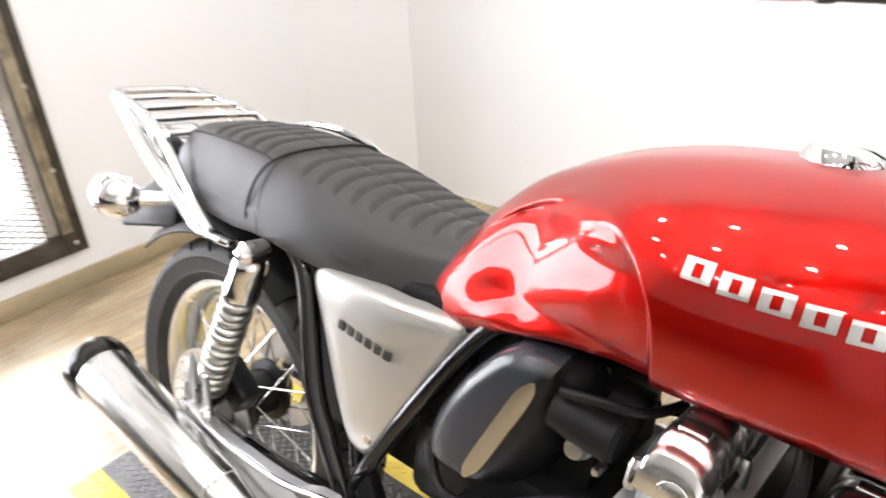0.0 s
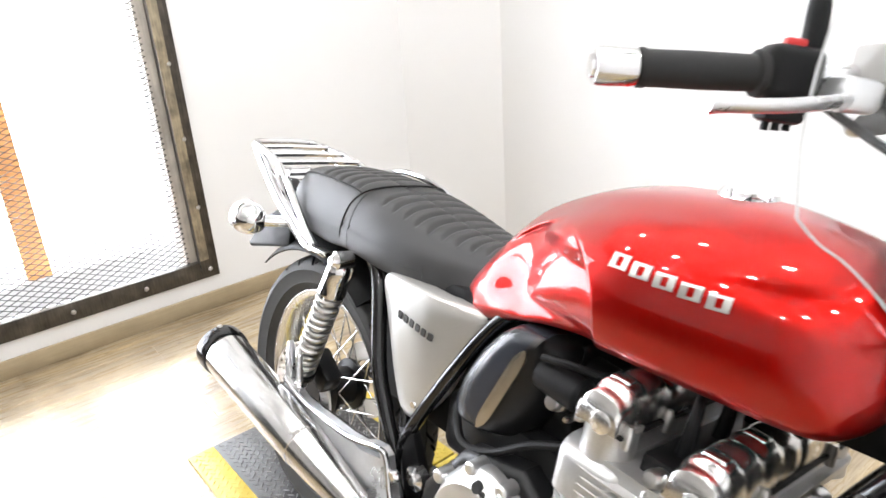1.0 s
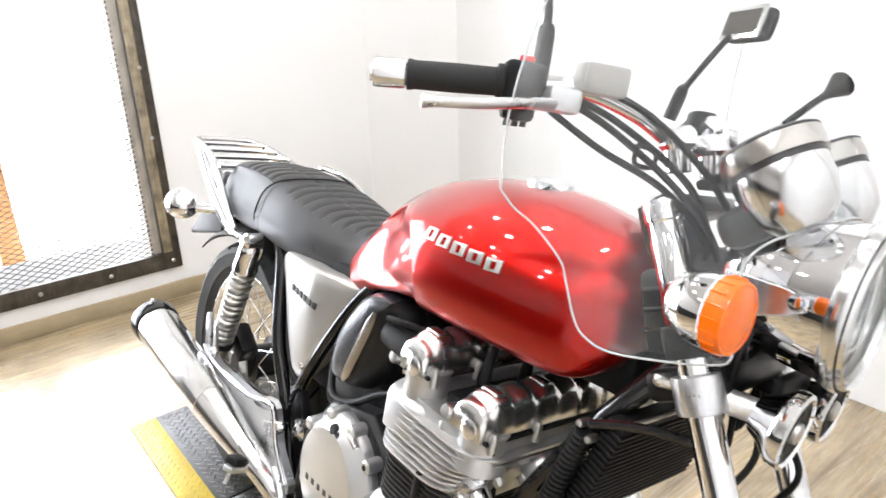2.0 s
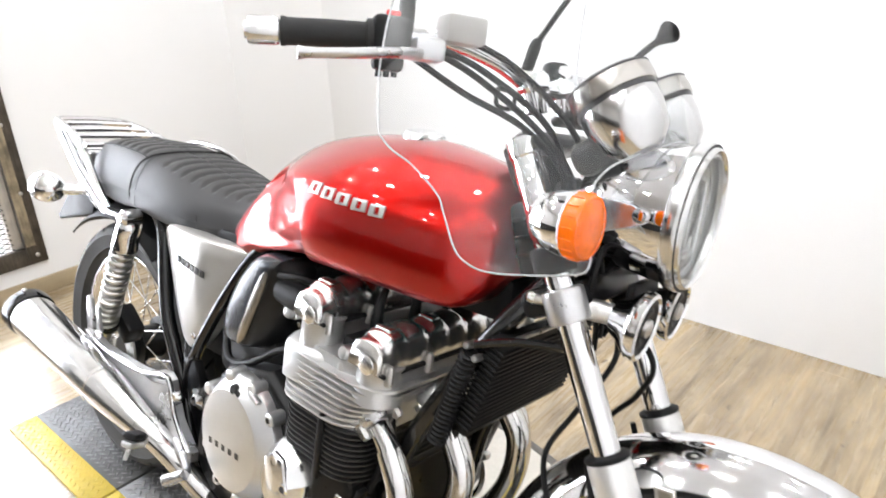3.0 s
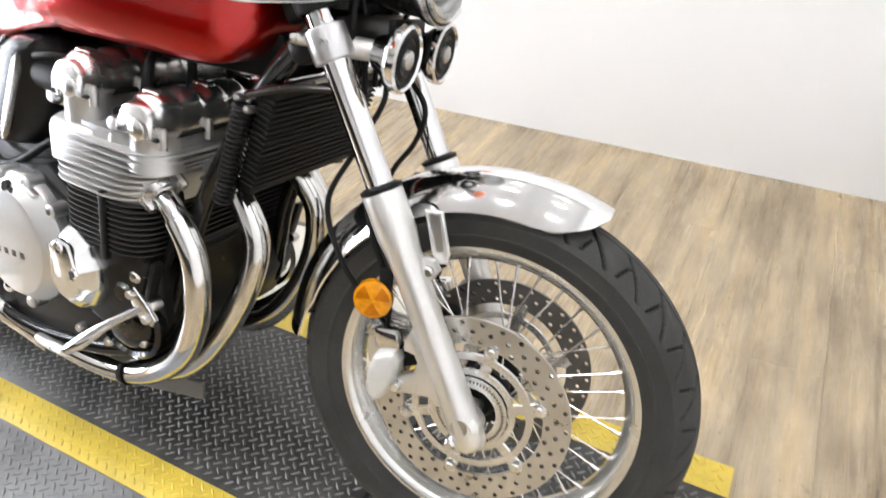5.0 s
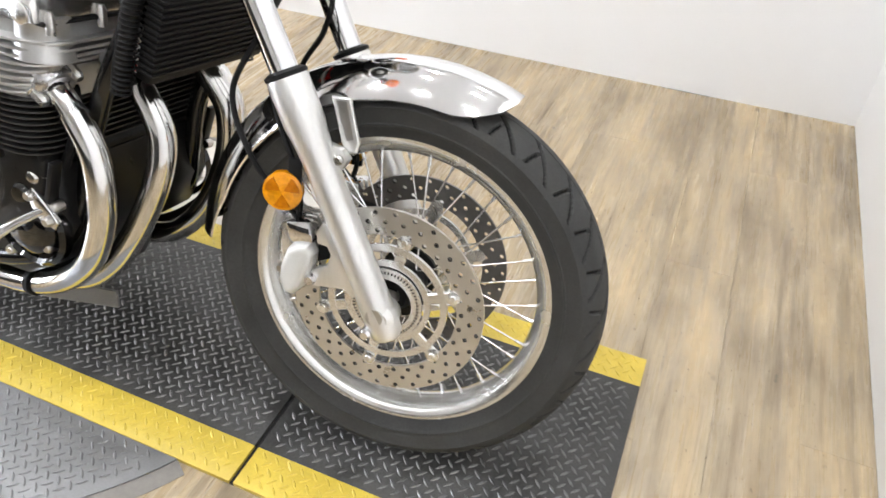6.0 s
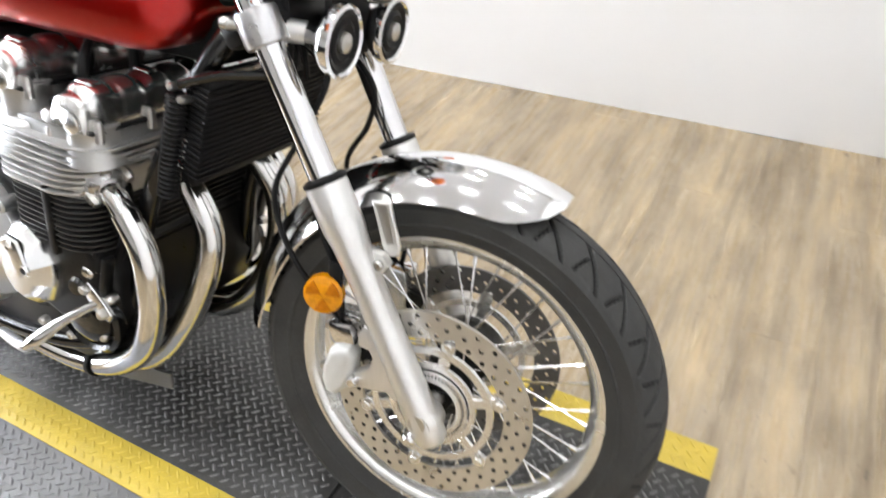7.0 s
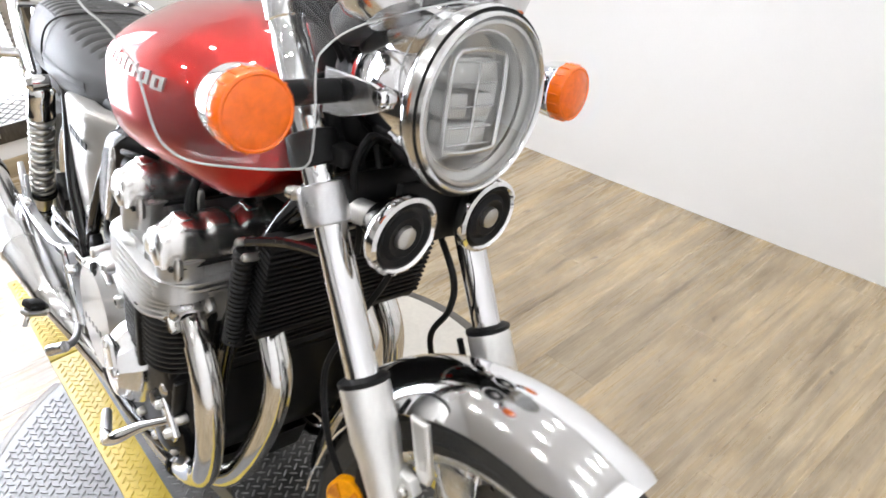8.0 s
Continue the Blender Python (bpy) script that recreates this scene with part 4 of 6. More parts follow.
for s in (-1, 1):
    part("horn_arm", tube([on_fork(0.800, 0.104 * s) + Vector((0.006, -0.020 * s, 0)), on_fork(0.800, 0.082 * s) + Vector((0.020, 0, -0.002)), Vector((1.305, 0.060 * s - 0.008, 0.796))], [0.017, 0.015, 0.014], 14, 4), FORKALLOY, bike, "cast arm between fork clamp and horn", STEER)
part("horn_plate", block((0.012, 0.10, 0.075), Matrix.Translation((1.305, -0.01, 0.800)), 0.004), BLACKMATT, bike, "", STEER)

# instruments
GA = Vector((-0.62, 0, 0.78))
for s in (-1, 1):
    c = Vector((1.248, 0.078 * s - 0.004, 1.062))
    g = part("gauge", lathe([(0.0, -0.078), (0.026, -0.076), (0.043, -0.058), (0.050, -0.030), (0.051, 0.0), (0.049, 0.004)], c, GA, 48), RINGCHROME, bike, "round chrome-cased instrument", STEER)
    part("gauge_band", lathe([(0.0505, -0.009), (0.0520, -0.008), (0.0520, -0.003), (0.0505, -0.002)], c, GA, 48), GREYPLASTIC, g, "", STEER)
    part("gauge_rim", lathe([(0.0505, -0.003), (0.0545, -0.002), (0.0555, 0.008), (0.0545, 0.020), (0.050, 0.022), (0.046, 0.014), (0.046, 0.002)], c, GA, 48), BRASSY, g, "chrome gauge rim", STEER)
    part("gauge_seal", lathe([(0.0545, 0.0195), (0.0552, 0.022), (0.052, 0.0245), (0.047, 0.021)], c, GA, 48), GREYPLASTIC, g, "", STEER)
    part("gauge_dial", lathe([(0.0, 0.003), (0.0465, 0.003)], c, GA, 48), BLACKGLOSS, g, "dark dial", STEER)
part("meter_cowl", block((0.060, 0.190, 0.046), Matrix.Translation((1.232, 0, 0.992)) @ Matrix.Rotation(radians(-35), 4, "Y"), 0.018, 4), GREYPLASTIC, bike, "black meter cowl", STEER)
part("wiring_cover", block((0.070, 0.120, 0.110), Matrix.Translation((1.205, 0, 0.900)), 0.020, 3), BLACKMATT, bike, "black wiring cover", STEER)
part("head_cover", block((0.070, 0.150, 0.105), Matrix.Translation((1.172, 0, 0.872)) @ Matrix.Rotation(radians(-20), 4, "Y"), 0.012, 3), BLACKMATT, bike, "black steering head cover")
for k in range(3):
    part("head_cover_rib", block((0.055, 0.156, 0.006), Matrix.Translation((1.174 - 0.006 * k, 0, 0.850 + 0.024 * k)) @ Matrix.Rotation(radians(-20), 4, "Y"), 0.002, 1), BLACKGLOSS, bike)
part("gauge_bracket", block((0.05, 0.17, 0.012), Matrix.Translation((1.19, 0, 1.035)) @ Matrix.Rotation(radians(-30), 4, "Y"), 0.004), BLACKMATT, bike, "", STEER)

# handlebar
BAR = [(1.105, 0.0, 1.068), (1.108, -0.055, 1.070), (1.085, -0.105, 1.092), (1.035, -0.160, 1.108), (0.975, -0.218, 1.100), (0.862, -0.332, 1.084)]
# the far half of the bar reaches a little further forward
REACH = Matrix.Translation((1.105, 0, 1.068)) @ Matrix.Rotation(radians(-7), 4, "Z") @ Matrix.Translation((-1.105, 0, -1.068))
part("handlebar", tube([REACH @ Vector((x, -y, z)) for x, y, z in BAR[:0:-1]] + BAR, 0.0112, 14, 8), CHROME, bike, "chrome handlebar", STEER)
for s in (-1, 1):
    fl = STEER @ Matrix.Diagonal((1, -s, 1, 1))
    hold_m = fl if s < 0 else STEER @ REACH @ Matrix.Diagonal((1, -s, 1, 1))
    a, b = Vector(BAR[-2]), Vector(BAR[-1])
    d = (b - a).normalized()
    gr = part("grip", lathe([(0.012, 0.0), (0.021, 0.001), (0.021, 0.008), (0.0165, 0.010), (0.0172, 0.055), (0.0168, 0.106), (0.0180, 0.109), (0.0180, 0.114), (0.012, 0.115)], a + d * 0.004, d, 28), GRIP, bike, "black foam handlebar grip", hold_m)
    part("bar_end", lathe([(0.012, 0.0), (0.0165, 0.001), (0.0175, 0.006), (0.0175, 0.034), (0.0165, 0.038), (0.010, 0.0395), (0.0, 0.0395)], b - d * 0.042, d, 28), RINGCHROME, gr, "chrome bar end weight", hold_m)
    sw = block((0.040, 0.052, 0.050), Matrix.Translation(a - d * 0.018) @ Matrix.Rotation(radians(-45), 4, "Z"), 0.010, 3)
    part("switch_plug", block((0.030, 0.040, 0.026), Matrix.Translation(a - d * 0.014 + Vector((0.004, 0, -0.030))) @ Matrix.Rotation(radians(-45), 4, "Z"), 0.007, 2), BLACKMATT, bike, "", hold_m)
    for q in range(3):
        part("plug_pin", lathe([(0.0, -0.022), (0.004, -0.022), (0.004, 0.0)], a - d * (0.004 + 0.010 * q) + Vector((0.004, 0, -0.028)), (0, 0, 1), 8), BLACKMATT, bike, "", hold_m)
    swo = part("switch_box", sw, BLACKMATT, bike, "black switch housing", hold_m)
    if s < 0:
        part("kill_switch", block((0.012, 0.018, 0.008), Matrix.Translation(a - d * 0.018 + Vector((0, 0, 0.028))) @ Matrix.Rotation(radians(-45), 4, "Z"), 0.002), REDSWITCH, swo, "red stop switch", hold_m)
    lv = tube([(1.040, -0.212, 1.082), (1.048, -0.262, 1.078), (1.030, -0.320, 1.068), (1.002, -0.352, 1.062), (0.992, -0.365, 1.060)], [0.010, 0.008, 0.0075, 0.007, 0.0095], 12, 6, None, True, 0.7)
    part("brake_lever" if s < 0 else "clutch_lever", lv, ALLOY, bike, "silver hand lever", hold_m)
    hold = block((0.050, 0.040, 0.030), Matrix.Translation((1.035, -0.190, 1.090)) @ Matrix.Rotation(radians(-40), 4, "Z"), 0.008, 2)
    ho = part("lever_holder", hold, ALLOY, bike, "", hold_m)
    if s < 0:
        rs = block((0.052, 0.054, 0.036), Matrix.Translation((1.060, -0.156, 1.120)) @ Matrix.Rotation(radians(-38), 4, "Z"), 0.006, 2)
        part("fluid_reservoir", rs, CLOUDY, ho, "grey brake fluid reservoir", hold_m)
    stem_line = [(1.000, -0.193, 1.100), (0.996, -0.191, 1.165), (0.995, -0.191, 1.172), (0.992, -0.194, 1.200), (0.984, -0.212, 1.245), (0.976, -0.245, 1.300)]
    mc_, toe = Vector((0.962, -0.285, 1.330)), -12
    if s > 0:
        stem_line = [(0.984, -0.169, 1.105), (0.992, -0.173, 1.150), (0.996, -0.175, 1.158), (1.020, -0.182, 1.205), (1.036, -0.194, 1.240)]
        mc_, toe = Vector((1.048, -0.208, 1.262)), -58
    mi = part("mirror", tube(stem_line, [0.0105, 0.0100, 0.0055] + [0.005] * (len(stem_line) - 3), 12, 5), BLACKMATT, bike, "black mirror stem", fl)
    turn = Matrix.Translation(mc_) @ Matrix.Rotation(radians(toe), 4, "Z") @ Matrix.Rotation(radians(8), 4, "Y")
    part("mirror_shell", block((0.026, 0.094, 0.050), turn @ Matrix.Translation((0.012, 0, 0)), 0.012, 3), BLACKMATT, mi, "rounded black mirror shell", fl)
    part("mirror_bezel", block((0.005, 0.094, 0.050), turn @ Matrix.Translation((-0.0035, 0, 0)), 0.002, 2), RINGCHROME, mi, "pale mirror bezel", fl)
    part("mirror_glass", block((0.002, 0.078, 0.036), turn @ Matrix.Translation((-0.0065, 0, 0)), 0.0008, 1), MIRRORGLASS, mi, "", fl)

for s in (-1, 1):
    part("bar_riser", lathe([(0.016, -0.030), (0.018, -0.004), (0.023, 0.002), (0.023, 0.016), (0.018, 0.024), (0.0, 0.027)], (1.118, 0.048 * s, 1.062), (-0.3, 0, 1), 24), CHROME, bike, "chrome handlebar clamp", STEER)
stk = part("screen_mount", tube([(1.165, 0.145, 1.120), (1.180, 0.185, 1.155), (1.188, 0.215, 1.175)], [0.005, 0.005, 0.006], 10, 4), BLACKMATT, bike, "black screen mounting stalk", STEER)
part("mount_knob", lathe([(0.007, -0.004), (0.012, 0.010), (0.019, 0.026), (0.0, 0.028)], (1.188, 0.215, 1.175), (0.25, 0.75, 0.6), 16), BLACKMATT, stk, "", STEER)

# cables
CABLES = [
    [(1.020, -0.188, 1.098), (1.090, -0.162, 1.068), (1.160, -0.108, 1.014), (1.200, -0.060, 0.955), (1.215, -0.040, 0.870)],
    [(1.030, -0.185, 1.10), (1.10, -0.16, 1.075), (1.17, -0.10, 1.02), (1.19, -0.05, 0.95), (1.20, -0.03, 0.86)],
    [(1.010, -0.200, 1.085), (1.08, -0.165, 1.045), (1.15, -0.115, 1.010), (1.19, -0.06, 0.95), (1.16, -0.03, 0.86)],
    [(1.055, -0.160, 1.115), (1.13, -0.135, 1.085), (1.20, -0.09, 1.02), (1.235, -0.06, 0.94), (1.26, -0.05, 0.84)],
    [(1.030, 0.185, 1.10), (1.12, 0.15, 1.07), (1.19, 0.09, 1.00), (1.20, 0.04, 0.88)],
    [(1.27, -0.035, 0.80), (1.30, -0.050, 0.74), (1.27, -0.070, 0.66), (1.24, -0.085, 0.58), (1.28, -0.100, 0.50), (1.34, -0.100, 0.44), (1.365, -0.095, 0.41)],
    [(1.28, 0.030, 0.77), (1.33, 0.020, 0.72), (1.31, 0.045, 0.66), (1.26, 0.075, 0.58), (1.29, 0.100, 0.48), (1.365, 0.095, 0.41)],
]
wires = random.Random(11)
for k in range(9):
    y0 = -0.085 + 0.021 * k
    x0 = 1.235 + wires.uniform(-0.02, 0.03)
    CABLES.append([(x0 + 0.03, y0 * 0.6, 0.900), (x0 + wires.uniform(0.0, 0.05), y0, 0.862), (x0 + wires.uniform(-0.03, 0.03), y0 + wires.uniform(-0.02, 0.02), 0.825), (x0 + 0.02, y0 * 0.8, 0.775), (x0 + wires.uniform(-0.01, 0.03), y0 * 0.7, 0.735)])
for cb in CABLES:
    part("cable", tube(cb, 0.0042, 8, 8), BLACKMATT, bike, "", STEER)

clip = tube([(1.123, -0.152, 1.056), (1.133, -0.128, 1.052), (1.128, -0.120, 1.034), (1.116, -0.138, 1.036), (1.123, -0.152, 1.056)], 0.0030, 8, 4)
part("cable_clip", clip, BLACKMATT, bike, "black wire clip round the cables", STEER)

# fuel tank
TOP = [(0.498, 0.762), (0.508, 0.784), (0.523, 0.811), (0.545, 0.841), (0.573, 0.870), (0.615, 0.902), (0.69, 0.938), (0.745, 0.955), (0.80, 0.966), (0.86, 0.972), (0.91, 0.974), (0.96, 0.972), (1.03, 0.960), (1.08, 0.945), (1.112, 0.928), (1.130, 0.908), (1.141, 0.872)]
BOT = [(0.498, 0.734), (0.508, 0.724), (0.530, 0.711), (0.560, 0.707), (0.600, 0.716), (0.65, 0.734), (0.70, 0.748), (0.75, 0.757), (0.80, 0.763), (0.88, 0.765), (0.98, 0.759), (1.06, 0.753), (1.095, 0.758), (1.118, 0.776), (1.132, 0.800), (1.141, 0.838)]
WID = [(0.498, 0.070), (0.508, 0.086), (0.530, 0.098), (0.560, 0.106), (0.60, 0.118), (0.65, 0.138), (0.70, 0.158), (0.75, 0.175), (0.79, 0.184), (0.83, 0.1895), (0.87, 0.1905), (0.92, 0.186), (0.98, 0.174), (1.04, 0.158), (1.085, 0.140), (1.114, 0.114), (1.132, 0.088), (1.141, 0.050)]


def spline_of(table):
    pts = crom([(a, b, 0) for a, b in table], 8)
    return [(p.x, p.y) for p in pts]


TOPS, BOTS, WIDS = spline_of(TOP), spline_of(BOT), spline_of(WID)


def tank_half(x, n):
    """One side of the tank's cross-section, from the top ridge to the belly."""
    zt, zb, w = curve(TOPS, x), curve(BOTS, x), curve(WIDS, x)
    h = zt - zb
    low = smooth(0.76, 0.56, x)
    ring = [(0, zt), (0.28 * w, zt - 0.035 * h), (0.55 * w, zt - (0.13 + 0.04 * low) * h), (0.80 * w, zt - (0.255 + 0.10 * low) * h), (0.955 * w, zt - (0.40 + 0.18 * low) * h), (w, zb + (0.40 - 0.24 * low) * h), (0.985 * w, zb + (0.20 - 0.13 * low) * h), (0.90 * w, zb + 0.04 * h * (1 - low)), (0.72 * w, zb), (0, zb + 0.01 * h)]
    return crom([(a, b, 0) for a, b in ring], n), zt, w


rings = []
for i in range(261):
    x = 0.499 + (1.1405 - 0.499) * i / 260
    half, zt, w = tank_half(x, 18)
    loop = []
    for p in half:
        y, z = p.x, p.y
        knee = max(0.02, min(0.910, zt - 0.032) - 0.800)
        e_ = math.hypot(max(0.0, x - 0.723) / 0.106, max(0.0, z - 0.800) / knee)
        dent = (0.022 * smooth(1.0, 0.88, e_) * smooth(0.735, 0.780, z) * (0.10 + 0.90 * smooth(0.905, 0.855, z)) + 0.005 * smooth(0.98, 0.35, e_)) * smooth(0.25 * w, 0.55 * w, y) * smooth(0.550, 0.660, x)
        loop.append((y - dent, z))
    rings.append([(x, -y, z) for y, z in loop] + [(x, y, z) for y, z in loop[-2:0:-1]])
tank = part("fuel_tank", loft(rings), RED, bike, "glossy candy red fuel tank", None, 50)
cap = lathe([(0.0, 0.014), (0.020, 0.013), (0.034, 0.009), (0.038, 0.002), (0.040, -0.006)], (0.90, 0, 0.972), (0.06, 0, 1), 40)
part("filler_cap", cap, CHROME, tank, "chrome filler cap")


def tank_side(x, z, out=0.0):
    """A point on the tank's right flank."""
    half = tank_half(x, 8)[0][:49]
    y = half[-1].x
    for p, q in zip(half, half[1:]):
        if q.y <= z <= p.y:
            y = p.x + (q.x - p.x) * (p.y - z) / max(1e-6, p.y - q.y)
            break
    return Vector((x, -(y + out), z))


# raised chrome emblem: five plain bars, a bar for each character
for s in (1, -1):
    fm = None if s > 0 else flip()
    for k in range(5):
        x0 = 0.838 + k * 0.0305
        z0 = 0.889 - k * 0.0032
        em = bmesh.new()
        n_ = Vector((0.12, -1, 0.25)).normalized()
        for u0, u1, v0, v1 in ((0.0, 0.0240, -0.0085, -0.0052), (0.0, 0.0240, 0.0052, 0.0085), (0.0, 0.0080, -0.0054, 0.0054), (0.0160, 0.0240, -0.0054, 0.0054)):
            rows = []
            for u in range(4):
                xx = x0 + u0 + (u1 - u0) * u / 3
                lo, hi = tank_side(xx, z0 + v0), tank_side(xx, z0 + v1)
                rows.append([lo - n_ * 0.002, lo + n_ * 0.0026, hi + n_ * 0.0026, hi - n_ * 0.002])
            loft(rows, True, True, em)
        part("emblem_bar", em, STEEL, tank, "plain open chrome emblem block", fm)

# seat
S_TOP = [(-0.120, 0.800), (-0.085, 0.836), (-0.02, 0.852), (0.08, 0.856), (0.17, 0.853), (0.205, 0.846), (0.26, 0.842), (0.34, 0.828), (0.42, 0.814), (0.50, 0.808), (0.555, 0.820), (0.610, 0.852)]
S_LOW = [(-0.120, 0.770), (-0.085, 0.752), (0.0, 0.728), (0.12, 0.722), (0.20, 0.728), (0.30, 0.722), (0.42, 0.714), (0.50, 0.718), (0.540, 0.728), (0.575, 0.772), (0.610, 0.835)]
S_WID = [(-0.120, 0.055), (-0.085, 0.090), (-0.02, 0.112), (0.08, 0.124), (0.17, 0.130), (0.21, 0.134), (0.30, 0.136), (0.38, 0.127), (0.44, 0.110), (0.49, 0.092), (0.545, 0.078), (0.610, 0.055)]
STS, SLS, SWS = spline_of(S_TOP), spline_of(S_LOW), spline_of(S_WID)


def seat_rings(x0, x1, n, quilt):
    out = []
    for i in range(n + 1):
        x = x0 + (x1 - x0) * i / n
        zt, zl, w = curve(STS, x), curve(SLS, x), curve(SWS, x)
        h = zt - zl
        half = crom([(0, zt, 0), (0.40 * w, zt - 0.001, 0), (0.66 * w, zt - 0.008, 0), (0.82 * w, zt - 0.026, 0), (0.93 * w, zt - 0.45 * h, 0), (w, zl + 0.25 * h, 0), (0.99 * w, zl + 0.04, 0) if h > 0.1 else (w, zl + 0.15 * h, 0), (0.97 * w, zl + 0.008 * h, 0), (0.80 * w, zl, 0), (0, zl, 0)], 6)
        loop = []
        for p in half:
            y, z = p.x, p.y
            if quilt and z > zt - 0.03 and y < 0.80 * w:
                for xq in quilt:
                    curve_x = xq + 0.020 * (y / (0.1)) ** 2
                    z -= 0.0068 * math.exp(-((x - curve_x) / 0.0048) ** 2) * smooth(0.76 * w, 0.66 * w, y)
                z -= 0.0045 * math.exp(-(y / 0.004) ** 2)
            loop.append((y, z))
        out.append([(x, -y, z) for y, z in loop] + [(x, y, z) for y, z in loop[-2:0:-1]])
    return out


seat = part("seat", loft(seat_rings(0.2025, 0.605, 160, [0.245 + 0.033 * k for k in range(9)])), VINYL, bike, "black quilted vinyl rider seat", None, 60)
part("pillion_pad", loft(seat_rings(-0.118, 0.2005, 120, [0.015 + 0.034 * k for k in range(5)])), VINYL, seat, "black quilted vinyl pillion seat", None, 60)
for s in (-1, 1):
    pipe = [(0.165, 0.124 * s, 0.728), (0.175, 0.130 * s, 0.770), (0.190, 0.122 * s, 0.815), (0.202, 0.098 * s, 0.840), (0.204, 0.05 * s, 0.849), (0.204, 0, 0.850)]
    part("seat_piping", tube(pipe, 0.0020, 8, 6), BLACKMATT, seat, "black seat piping")

for s in (-1, 1):
    edge = [(x, 0.74 * curve(SWS, x) * s, curve(STS, x) - 0.0135) for x in [0.192 - 0.0285 * k for k in range(11)]]
    part("seat_piping", tube(edge, 0.0018, 8, 3), BLACKMATT, seat)

# side covers
COVER = [(0.334, 0.716), (0.362, 0.726), (0.47, 0.724), (0.562, 0.717), (0.579, 0.707), (0.577, 0.692), (0.512, 0.552), (0.468, 0.494), (0.445, 0.487), (0.428, 0.497), (0.406, 0.540), (0.362, 0.640), (0.334, 0.698)]


def cover_bend(bm):
    """The cover's front edge turns in towards the frame, its rear corner a little."""
    for v in bm.verts:
        v.co.y += 0.050 * min(1.0, max(0.0, (v.co.x - 0.480) / 0.105)) ** 1.6 + 0.010 * max(0.0, (0.40 - v.co.x) / 0.07)
    return bm


for s in (-1, 1):
    fm = None if s < 0 else flip()
    rows = []
    ccx, ccz = 0.455, 0.640
    for k, (f, y) in enumerate(((1.0, -0.108), (1.0, -0.128), (0.985, -0.138), (0.955, -0.1425), (0.90, -0.1445), (0.6, -0.1455), (0.15, -0.146))):
        base = crom([(x, 0, z) for x, z in COVER + COVER[:1]], 4)[:-1]
        rows.append([(ccx + (p.x - ccx) * f, y, ccz + (p.z - ccz) * f) for p in base])
    cov = part("side_cover", cover_bend(loft(rows)), SILVERPAINT, bike, "satin silver side cover", fm)
    bad = bmesh.new()
    d = (Vector((0.497, 0, 0.653)) - Vector((0.405, 0, 0.666)))
    for k in range(6):
        p = Vector((0.409, -0.1465, 0.6655)) + d * (k / 5.6)
        block((0.0115, 0.003, 0.0135), Matrix.Translation(p) @ Matrix.Rotation(radians(8), 4, "Y"), 0.001, 1, bad)
    part("badge_bars", cover_bend(bad), LETTER, cov, "dark plain badge bars", fm)
    part("cover_screw", lathe([(0.0, 0.004), (0.006, 0.0035), (0.008, 0.0), (0.008, -0.006)], (0.468, -0.1435, 0.520), (0, -1, 0), 16), CHROME, cov, "", fm)

# frame tubes
FRAME = [
    ([(0.255, -0.112, 0.735), (0.300, -0.118, 0.690), (0.352, -0.138, 0.545), (0.393, -0.142, 0.471), (0.440, -0.146, 0.400), (0.495, -0.157, 0.298), (0.575, -0.168, 0.233), (0.676, -0.172, 0.217), (0.810, -0.168, 0.230), (0.905, -0.158, 0.254), (0.962, -0.142, 0.300), (0.990, -0.124, 0.380), (1.012, -0.118, 0.470), (1.062, -0.118, 0.580), (1.150, -0.100, 0.735), (1.205, -0.055, 0.825)], 0.0150),
    ([(0.660, -0.080, 0.765), (0.602, -0.106, 0.712), (0.540, -0.128, 0.610), (0.475, -0.140, 0.490), (0.450, -0.142, 0.420), (0.478, -0.148, 0.320)], 0.0125),
    ([(-0.05, -0.09, 0.735), (0.15, -0.10, 0.735), (0.32, -0.092, 0.728), (0.45, -0.060, 0.728), (0.60, -0.050, 0.755), (0.85, -0.05, 0.83), (1.12, -0.03, 0.88)], 0.0125),
    ([(0.455, -0.145, 0.430), (0.40, -0.118, 0.60), (0.30, -0.108, 0.71)], 0.010),
]
for pts, r in FRAME:
    for s in (-1, 1):
        part("frame_tube", tube(pts, r, 14, 8), BLACKGLOSS, bike, "gloss black frame tube", None if s < 0 else flip())
for s in (-1, 1):
    fm = None if s < 0 else flip()
    gus = plate([(0.440, 0.470), (0.480, 0.470), (0.520, 0.400), (0.515, 0.290), (0.480, 0.280), (0.455, 0.340)], -0.150, -0.128, 0.005, 2)
    part("pivot_plate", gus, BLACKENGINE, bike, "black swingarm pivot plate", fm)

# battery box and intake box between the frame tubes
part("battery_box", block((0.30, 0.200, 0.270), Matrix.Translation((0.435, 0, 0.605)), 0.012, 2), BLACKMATT, bike, "black battery box")
part("intake_box", block((0.175, 0.180, 0.185), Matrix.Translation((0.672, 0, 0.640)), 0.012, 2), BLACKMATT, bike, "black intake box")
part("under_tank_tray", block((0.42, 0.110, 0.070), Matrix.Translation((0.93, 0, 0.765)), 0.012, 2), BLACKMATT, bike)
part("gearbox_top", block((0.27, 0.250, 0.110), Matrix.Translation((0.660, 0, 0.520)), 0.020, 2), BLACKENGINE, bike)

